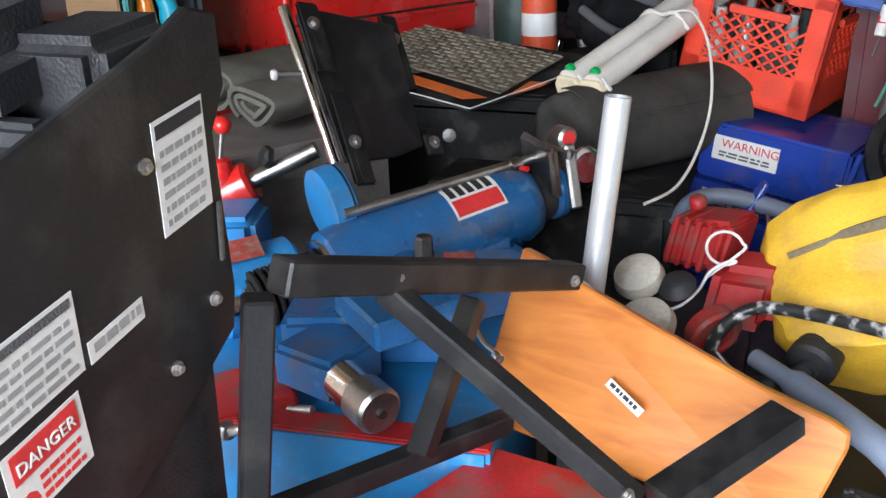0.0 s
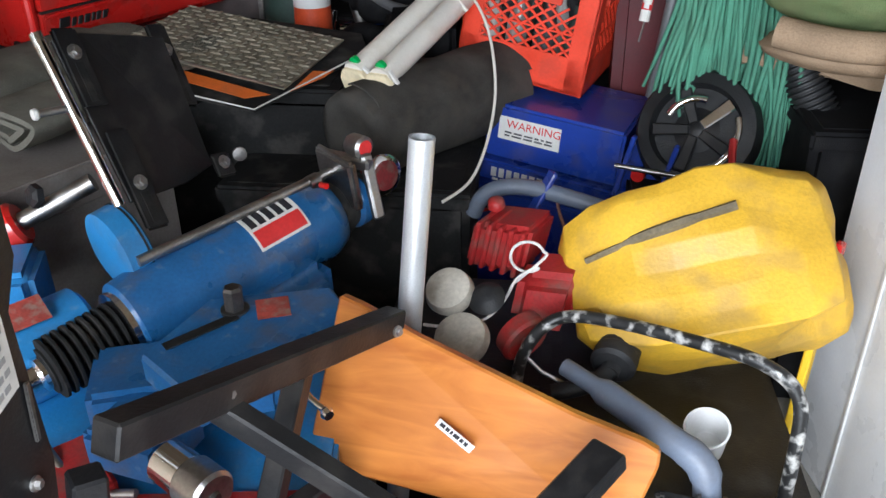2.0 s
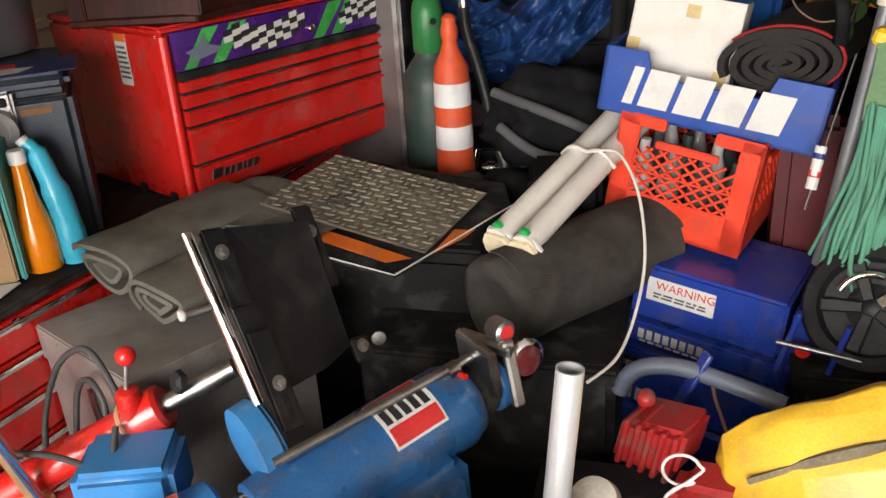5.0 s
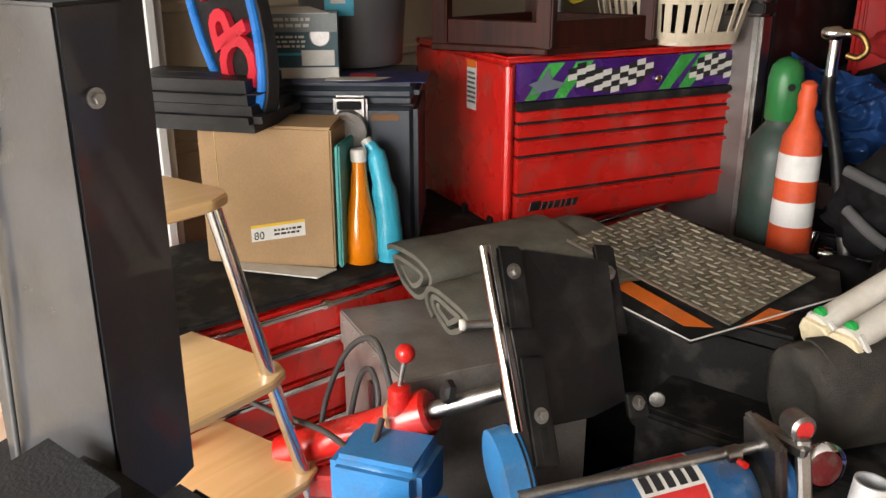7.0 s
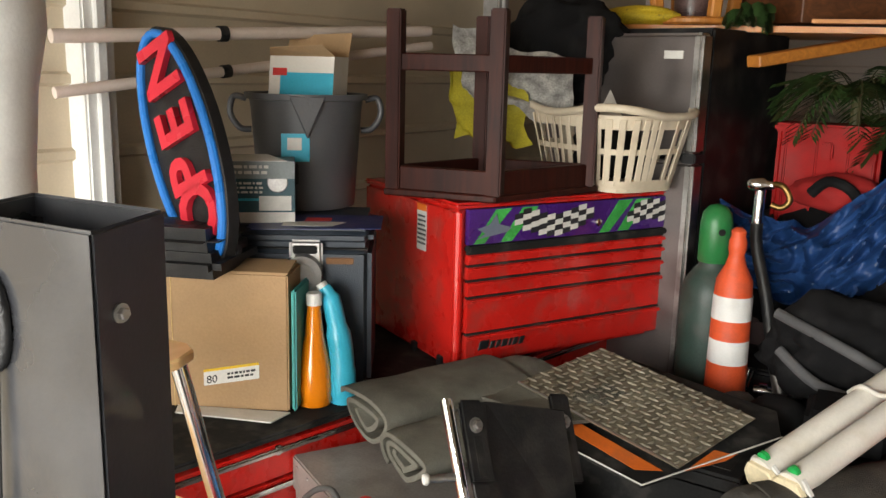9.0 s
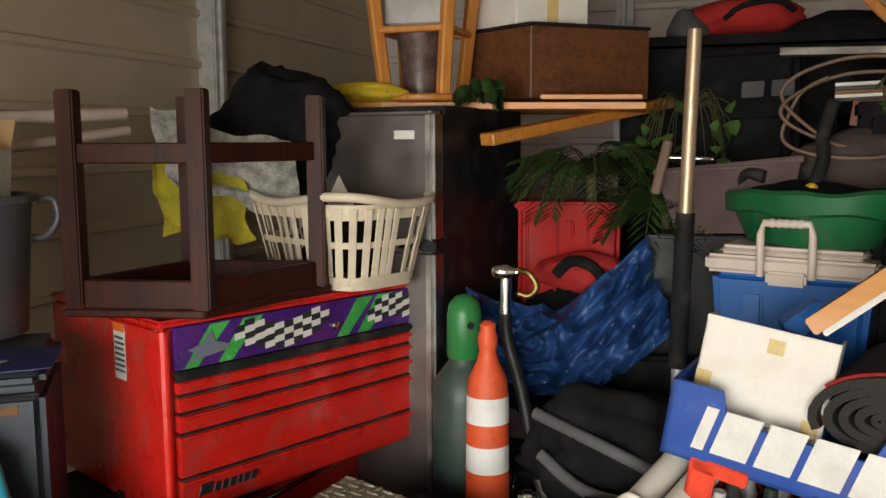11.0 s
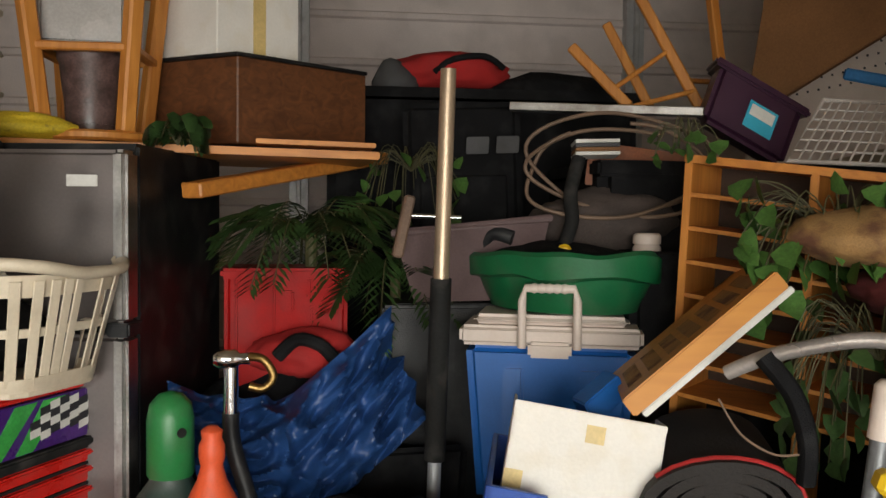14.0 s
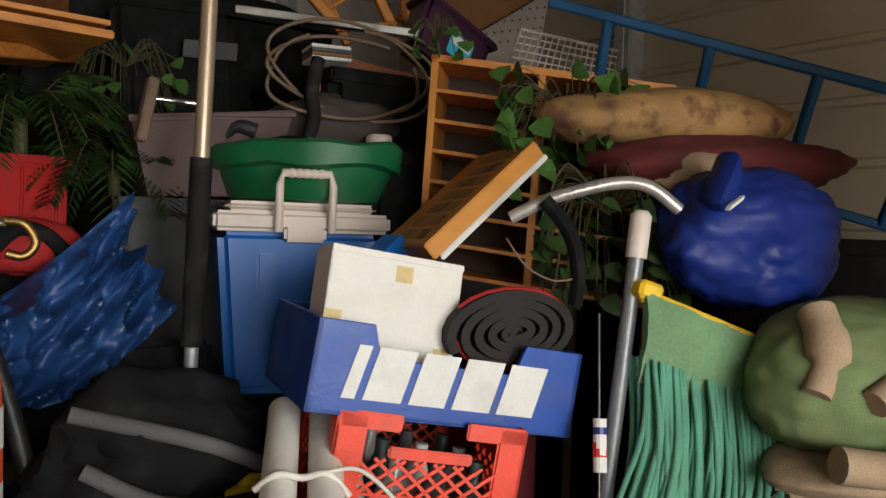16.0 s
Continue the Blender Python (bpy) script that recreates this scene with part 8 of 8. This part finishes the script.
def red_bench_box():
    t = thing("red_metal_box", (-0.05, 0.8, 0.0), "dull red painted metal box in front of the bench", "box")
    part("box", slab([V(-0.20, 0.62, 0.0), V(0.30, 0.62, 0.0), V(0.16, 0.93, 0.0), V(-0.06, 0.955, 0.0)], 0.345, Z, 0.012), RED_DK, t)
    part("lid", slab([V(-0.205, 0.615, 0.347), V(0.306, 0.615, 0.347), V(0.163, 0.936, 0.347), V(-0.063, 0.961, 0.347)], 0.03, Z, 0.010), RED_DK, t)
    g = solo("red_tool_tray", hexa(V(-0.72, 0.60, 0.36), V(0.36, 0.30, 0.04), V(-0.10, 0.10, 0), V(0, 0, 0.035), 0.006), RED_DK, "long red metal tray beside the machine", "tray")
    solo("tray_leg", bar(V(-0.62, 0.78, 0.0), V(-0.62, 0.80, 0.365), 0.04, 0.04, 0.004), BLACK, "black post under the red tray", "post")


red_bench_box()


def jug():
    # crumpled yellow fuel jug lying on its side
    c = V(0.560, 1.49, 0.497)
    ex, ey, ez = V(0.86, -0.05, 0.30).normalized(), None, None
    ey = V(-0.30, 0.72, 0.62)
    ey = (ey - ex * ey.dot(ex)).normalized()
    ez = ex.cross(ey)
    t = thing("yellow_jug", (0.55, 1.48, 0.37), "dirty yellow plastic fuel jug lying on its side", "jug")
    bm = bmesh.new()
    bmesh.ops.create_cube(bm, size=2)
    bmesh.ops.subdivide_edges(bm, edges=list(bm.edges), cuts=6, use_grid_fill=True)
    for v in bm.verts:
        p = v.co.copy()
        k = (abs(p.x) ** 9 + abs(p.y) ** 9 + abs(p.z) ** 9) ** (1 / 9)
        p = p / k
        taper = 1 - 0.42 * max(0, p.x - 0.35) - 0.50 * max(0, -p.x - 0.45)
        q = V(p.x * 0.250, p.y * 0.165 * taper, p.z * 0.182 * taper)
        dent = noise.noise(p * 1.6 + V(2, 5, 1)) * 0.026 - abs(noise.noise(p * 2.4)) * 0.030
        q *= 1 + dent * 3
        if p.z > 0.5 and -0.75 < p.y < -0.05 and -0.25 < p.x < 0.45:
            q.z -= 0.014
        if p.x > 0.55:
            q.y += 0.03 * math.sin(p.z * 4)
        v.co = c + ex * q.x + ey * q.y + ez * q.z
    part("body", bev(bm, 0.003, 1), YELLOW, t, "crumpled yellow body", smooth=20)
    s0 = c - ex * 0.20 + ey * 0.05 - ez * 0.155
    part("seam", tube([c - ex * 0.19 + ez * 0.158 + ey * 0.030, c - ex * 0.06 + ez * 0.176 + ey * 0.050, c + ex * 0.09 + ez * 0.178 + ey * 0.066], [0.006, 0.011, 0.009], 6, smooth=8), mat("grey_scuff", (0.16, 0.13, 0.08), 0.8, var=0.4), t, "dark scuffed seam")
    cp = V(0.395, 1.315, 0.425)
    cx = V(-0.30, -0.90, -0.18).normalized()
    prof = [(0.040, -0.05), (0.040, 0), (0.042, 0.004), (0.042, 0.028), (0.034, 0.034), (0.018, 0.036), (0.016, 0.05)]
    part("cap", lathe(cp, cx, prof, 18), BLK_PL, t, "black ribbed screw cap", smooth=25)
    part("spout", tube([cp + cx * 0.04, cp + cx * 0.07 + V(-0.03, 0, -0.01), cp + cx * 0.08 + V(-0.09, 0.0, -0.025)], 0.016, 12, smooth=4), BLK_PL, t, smooth=60)
    h = thing("worn_handle", (0.4, 1.25, 0.3), "black painted tubular handle worn to bare metal", "handle")
    pts = [V(0.215, 1.30, 0.36), V(0.225, 1.30, 0.42), V(0.255, 1.305, 0.475), V(0.30, 1.31, 0.503), V(0.38, 1.28, 0.518), V(0.50, 1.21, 0.535), V(0.60, 1.15, 0.540), V(0.655, 1.12, 0.50), V(0.66, 1.10, 0.40), V(0.655, 1.09, 0.20)]
    part("tube", tube(pts, 0.0115, 14, smooth=8), mat("chipped_black_paint", (0.02, 0.02, 0.02), 0.4, 0.1, var=0.2, dirt=1.0, dirt_col=(0.55, 0.54, 0.51), scale=26), h, smooth=60)
    g = thing("grey_stroller_arm", (0.4, 1.1, 0.3), "grey blue plastic arm curving under the handle", "arm")
    part("arm", tube([V(0.30, 1.24, 0.445), V(0.38, 1.17, 0.438), V(0.46, 1.10, 0.425), V(0.515, 1.06, 0.40), V(0.525, 1.03, 0.33)], [0.016, 0.024, 0.024, 0.026, 0.022], 14, smooth=6), GRAYPL, g, smooth=60)
    part("post", tube([V(0.525, 1.03, 0.34), V(0.52, 1.03, 0.0)], 0.016, 10), BLACK, g)
    cu = thing("white_cup", (0.535, 1.19, 0.32), "white plastic cup lying among the clutter", "cup")
    part("cup", lathe(V(0.545, 1.18, 0.335), V(-0.15, -0.4, 0.9), [(0.026, 0), (0.028, 0.004), (0.036, 0.075), (0.038, 0.08), (0.034, 0.08), (0.026, 0.01)], 26), WHITE, cu, smooth=50)
    k = thing("keyboard_grille", (0.44, 0.98, 0.30), "black gritty grille panel under the grey arm", "panel")
    part("panel", hexa(V(0.42, 0.90, 0.34), V(0.20, -0.02, -0.02), V(0.02, 0.12, 0.03), V(0, 0, 0.02), 0.004), RUBBER, k)
    bm = bmesh.new()
    rnd = random.Random(3)
    for i in range(90):
        p = V(0.42, 0.90, 0.362) + V(0.20, -0.02, -0.02) * rnd.random() + V(0.02, 0.12, 0.03) * rnd.random()
        hexa(p, (0.006, 0, 0), (0, 0.006, 0), (0, 0, 0.004), 0, 1, bm)
    tagged(part("grit", bm, STEEL_DK, k), kind="stuff")
    solo("low_tote", hexa(V(0.28, 0.90, 0), V(0.42, 0, 0), V(0, 0.80, 0), V(0, 0, 0.315), 0.02, 2), BLK_PL, "black tote under the jug and handle", "tote")


jug()


def engine_parts():
    t = thing("red_engine_part", (0.15, 1.5, 0.3), "greasy red trimmer engine with fins and a white recoil housing", "engine")
    o = V(0.085, 1.52, 0.50)
    ax = V(0.30, 0.30, 0.9).normalized()
    part("shroud", hexa(V(0.09, 1.55, 0.46), V(0.12, -0.06, 0.02), V(0.05, 0.10, 0), V(0.02, 0, 0.10), 0.012, 2), RED_DK, t, smooth=40)
    for k in range(5):
        part("fin", hexa(V(0.10 + k * 0.022, 1.535 - k * 0.011, 0.47), V(0.010, -0.005, 0), V(0.04, 0.08, 0), V(0.018, 0, 0.10), 0.003, 1), RED_DK, t)
    part("crankcase", hexa((0.185, 1.40, 0.40), (0.125, -0.03, 0.01), (0.03, 0.11, 0.01), (0.02, 0.015, 0.12), 0.026, 3), RED_DK, t, smooth=35)
    part("muffler", lathe((0.21, 1.385, 0.42), V(0.5, -0.6, -0.2), [(0.02, 0), (0.05, 0.004), (0.052, 0.03), (0.046, 0.036), (0.04, 0.036), (0.038, 0.03), (0.012, 0.03), (0.010, 0.045)], 24), RED_DK, t, smooth=35)
    part("primer", lathe((0.155, 1.60, 0.575), V(-0.1, -0.3, 0.9), [(0.018, 0), (0.017, 0.014), (0.010, 0.02)], 18), RED_DK, t, smooth=50)
    for c, r in ((V(0.085, 1.385, 0.49), 0.045), (V(0.115, 1.31, 0.435), 0.05)):
        w = part("recoil_housing", lathe(c, V(-0.2, -0.5, 0.85), [(r, 0), (r * 1.06, 0.008), (r * 0.95, 0.028), (r * 0.5, 0.036), (r * 0.3, 0.034)], 28), CREAM, t, "cream recoil housing", smooth=50)
    part("pulley", lathe((0.155, 1.365, 0.495), V(-0.2, -0.5, 0.85), [(0.03, 0), (0.035, 0.006), (0.02, 0.02), (0.01, 0.024)], 20), BLK_PL, t, smooth=40)
    part("grille_wires", tube([V(0.22, 1.33, 0.41), V(0.26, 1.31, 0.38), V(0.31, 1.30, 0.36)], 0.004, 6), STEEL, t)
    rope = mat("red_white_rope", (0.62, 0.6, 0.58), 0.8, var=0.2, wear=1.0, wear_col=(0.35, 0.04, 0.08), scale=40)
    ring = [V(0.225 + 0.032 * math.cos(k * 0.42), 1.425, 0.557 + 0.032 * math.sin(k * 0.42)) for k in range(14)]
    solo("starter_rope", tube([V(0.20, 1.42, 0.50)] + ring + [V(0.235, 1.42, 0.535), V(0.205, 1.41, 0.515), V(0.185, 1.40, 0.475), V(0.15, 1.365, 0.452), V(0.09, 1.33, 0.455), V(0.04, 1.32, 0.462)], 0.0030, 8, smooth=4), rope, "red and white starter rope in a loop", "rope", smooth=60)
    rg = [V(0.10 + 0.045 * math.cos(k * 0.5), 1.28, 0.40 + 0.04 * math.sin(k * 0.5)) for k in range(8)]
    solo("starter_rope", tube(rg, 0.0042, 8, smooth=4), rope, "red and white starter rope end", "rope", smooth=60)
    rc = thing("low_tote", (0.1, 1.4, 0), "black tote under the engine", "tote")
    part("tub", hexa(V(-0.06, 1.27, 0), V(0.34, 0, 0), V(0, 0.42, 0), V(0, 0, 0.36), 0.02, 2), BLK_PL, rc)


engine_parts()


def buffer_wheel():
    c = V(0.60, 1.965, 0.615)
    ax = V(-0.35, -0.80, 0.48).normalized()
    t = thing("car_wheel_fan", c, "black round housing with a chrome five-spoke hub", "wheel")
    part("housing", lathe(c, ax, [(0.10, -0.08), (0.142, -0.04), (0.146, 0.0), (0.134, 0.028), (0.106, 0.036), (0.098, 0.012)], 44), BLK_PL, t, "black rubber rim", smooth=50)
    part("dish", lathe(c + ax * 0.004, ax, [(0.098, 0), (0.03, 0.012), (0.02, 0.02)], 40), BLACK, t, smooth=50)
    u = ax.orthogonal().normalized()
    w = ax.cross(u)
    for k in range(5):
        an = 2 * math.pi * k / 5 + 0.5
        e = u * math.cos(an) + w * math.sin(an)
        f = ax.cross(e)
        part("spoke", slab([c + ax * 0.018 + e * 0.015 - f * 0.012, c + ax * 0.018 + e * 0.015 + f * 0.012, c + ax * 0.022 + e * 0.100 + f * 0.015, c + ax * 0.022 + e * 0.100 - f * 0.015], 0.010, ax, 0.003), CHROME if k == 2 else BLACK, t, "polished spoke")
    for a0, rr in ((1.2, 0.098), (3.6, 0.070)):
        part("chrome_arc", tube([c + ax * 0.032 + (u * math.cos(a0 + s * 0.16) + w * math.sin(a0 + s * 0.16)) * rr for s in range(10)], 0.009, 10), CHROME, t, "polished curved trim", smooth=60)
    h = thing("ribbed_hose", (0.9, 1.95, 0.5), "black ribbed plastic drain hose", "hose")
    p, q = V(0.79, 1.97, 0.79), V(0.95, 1.86, 0.50)
    d = (q - p).normalized()
    prof = [(0.02, 0)]
    L = (q - p).length
    n = 26
    for k in range(n):
        z = L * k / n
        prof += [(0.046, z + L / n * 0.2), (0.046, z + L / n * 0.55), (0.039, z + L / n * 0.7), (0.039, z + L / n * 0.95)]
    part("hose", lathe(p, d, prof, 26), BLK_PL, h, smooth=25)
    solo("red_tie", tube([V(0.63, 1.72, 0.69), V(0.625, 1.68, 0.655), V(0.64, 1.64, 0.62)], 0.008, 8, smooth=4), RED_DK, "red cloth tie on the jug", "tie")
    solo("beige_drape", thicken(sheet(lambda u, v: V(0.66 + 0.34 * u, 2.02 - 0.16 * u, 0.86 - 0.10 * v) + V(0.01, -0.03, 0.02) * noise.noise(V(u * 4, v * 3, 9)), 16, 10), 0.012), TAN, "tan cloth draped below the cushion", "cloth", smooth=60)
    solo("red_bottle_case", hexa(V(0.42, 2.34, 0.50), V(0.16, 0, 0), V(0, 0.16, 0), V(0, 0, 0.42), 0.03, 2), mat("deep_red_plastic", (0.09, 0.006, 0.01), 0.5, var=0.2), "deep red plastic case behind the crate", "case")
    solo("low_tote", hexa(V(0.46, 1.90, 0), V(0.56, 0, 0), V(0, 0.42, 0), V(0, 0, 0.48), 0.02, 2), RUBBER, "black tote under the wheel and hose", "tote")


buffer_wheel()


def white_panel():
    t = thing("room_divider", (0.9, 1.2, 0.0), "tall white laminate panel leaning on the pile", "panel")
    a, b = V(0.835, 1.600, 0.0), V(0.985, 0.80, 0.0)
    up = V(0.025, 0.03, 1)
    n = (b - a).cross(V(0, 0, 1)).normalized()
    # real panel; its unseen top above 1.24 m is added to shade the east side
    part("panel", hexa(a, b - a, n * -0.03, up * 1.95, 0.004), PANELW, t)
    e = (b - a)
    part("joint", hexa(a + e * 0.20 + n * 0.001, e * 0.010, n * 0.004, up * 1.95, 0.001), WHITE, t, "raised white joint strip")
    lv = thing("spirit_level", (0.8, 1.4, 0.1), "yellow and red spirit level standing by the panel", "level")
    part("body", bar(V(0.735, 1.38, 0.0), V(0.775, 1.44, 0.46), 0.016, 0.030, 0.003), YEL, lv)
    part("end", bar(V(0.775, 1.44, 0.46), V(0.787, 1.458, 0.60), 0.017, 0.031, 0.003), RED, lv)


white_panel()


def pedestal():
    p = V(-1.30, 0.935, 0.70)
    t = thing("white_pedestal", p, "white flared plastic pedestal beside the wall", "pedestal")
    part("column", lathe(p, Z, [(0.09, 0), (0.10, 0.02), (0.085, 0.45), (0.088, 0.66), (0.10, 0.80), (0.12, 0.90), (0.12, 0.96)], 36), WHITE, t, smooth=50)
    h = thing("drill_handle", (-1.28, 0.80, 0.72), "black plastic tool with a raised handle", "tool")
    part("handle", tube([V(-1.22, 0.66, 1.36), V(-1.16, 0.70, 1.385), V(-1.13, 0.735, 1.37), V(-1.12, 0.745, 1.30)], 0.018, 12, smooth=6), BLK_PL, h, smooth=60)
    part("stem", tube([V(-1.12, 0.745, 1.31), V(-1.12, 0.82, 1.077)], 0.014, 10), BLK_PL, h, smooth=60)


pedestal()


def back_extras():
    k = thing("hazard_bag", (-1.05, 3.1, 1.71), "folded yellow and black hazard cloth on the boards", "cloth")
    part("cloth", blob((-1.00, 3.03, 1.735), (0.13, 0.06, 0.035), 91, 0.2, 3, 4), mat("hazard_print", (0.5, 0.36, 0.02), 0.7, var=0.3, wear=1.0, wear_col=(0.02, 0.02, 0.02), scale=12), k, smooth=60)
    yc = thing("yellow_clamp", (0.0, 2.6, 0.62), "yellow plastic ratchet clamp on the pile", "clamp")
    part("body", hexa(V(-0.02, 2.62, 0.632), V(0.12, 0.02, 0), V(0, 0.08, 0), V(0, 0, 0.09), 0.012, 2), YEL, yc, smooth=40)
    part("handle", bar(V(0.01, 2.62, 0.745), V(0.10, 2.62, 0.735), 0.025, 0.025, 0.006), YEL, yc)


back_extras()
for ob in scene.objects:
    if ob.type == "MESH" and not ob.data.materials:
        ob.data.materials.append(BLACK)
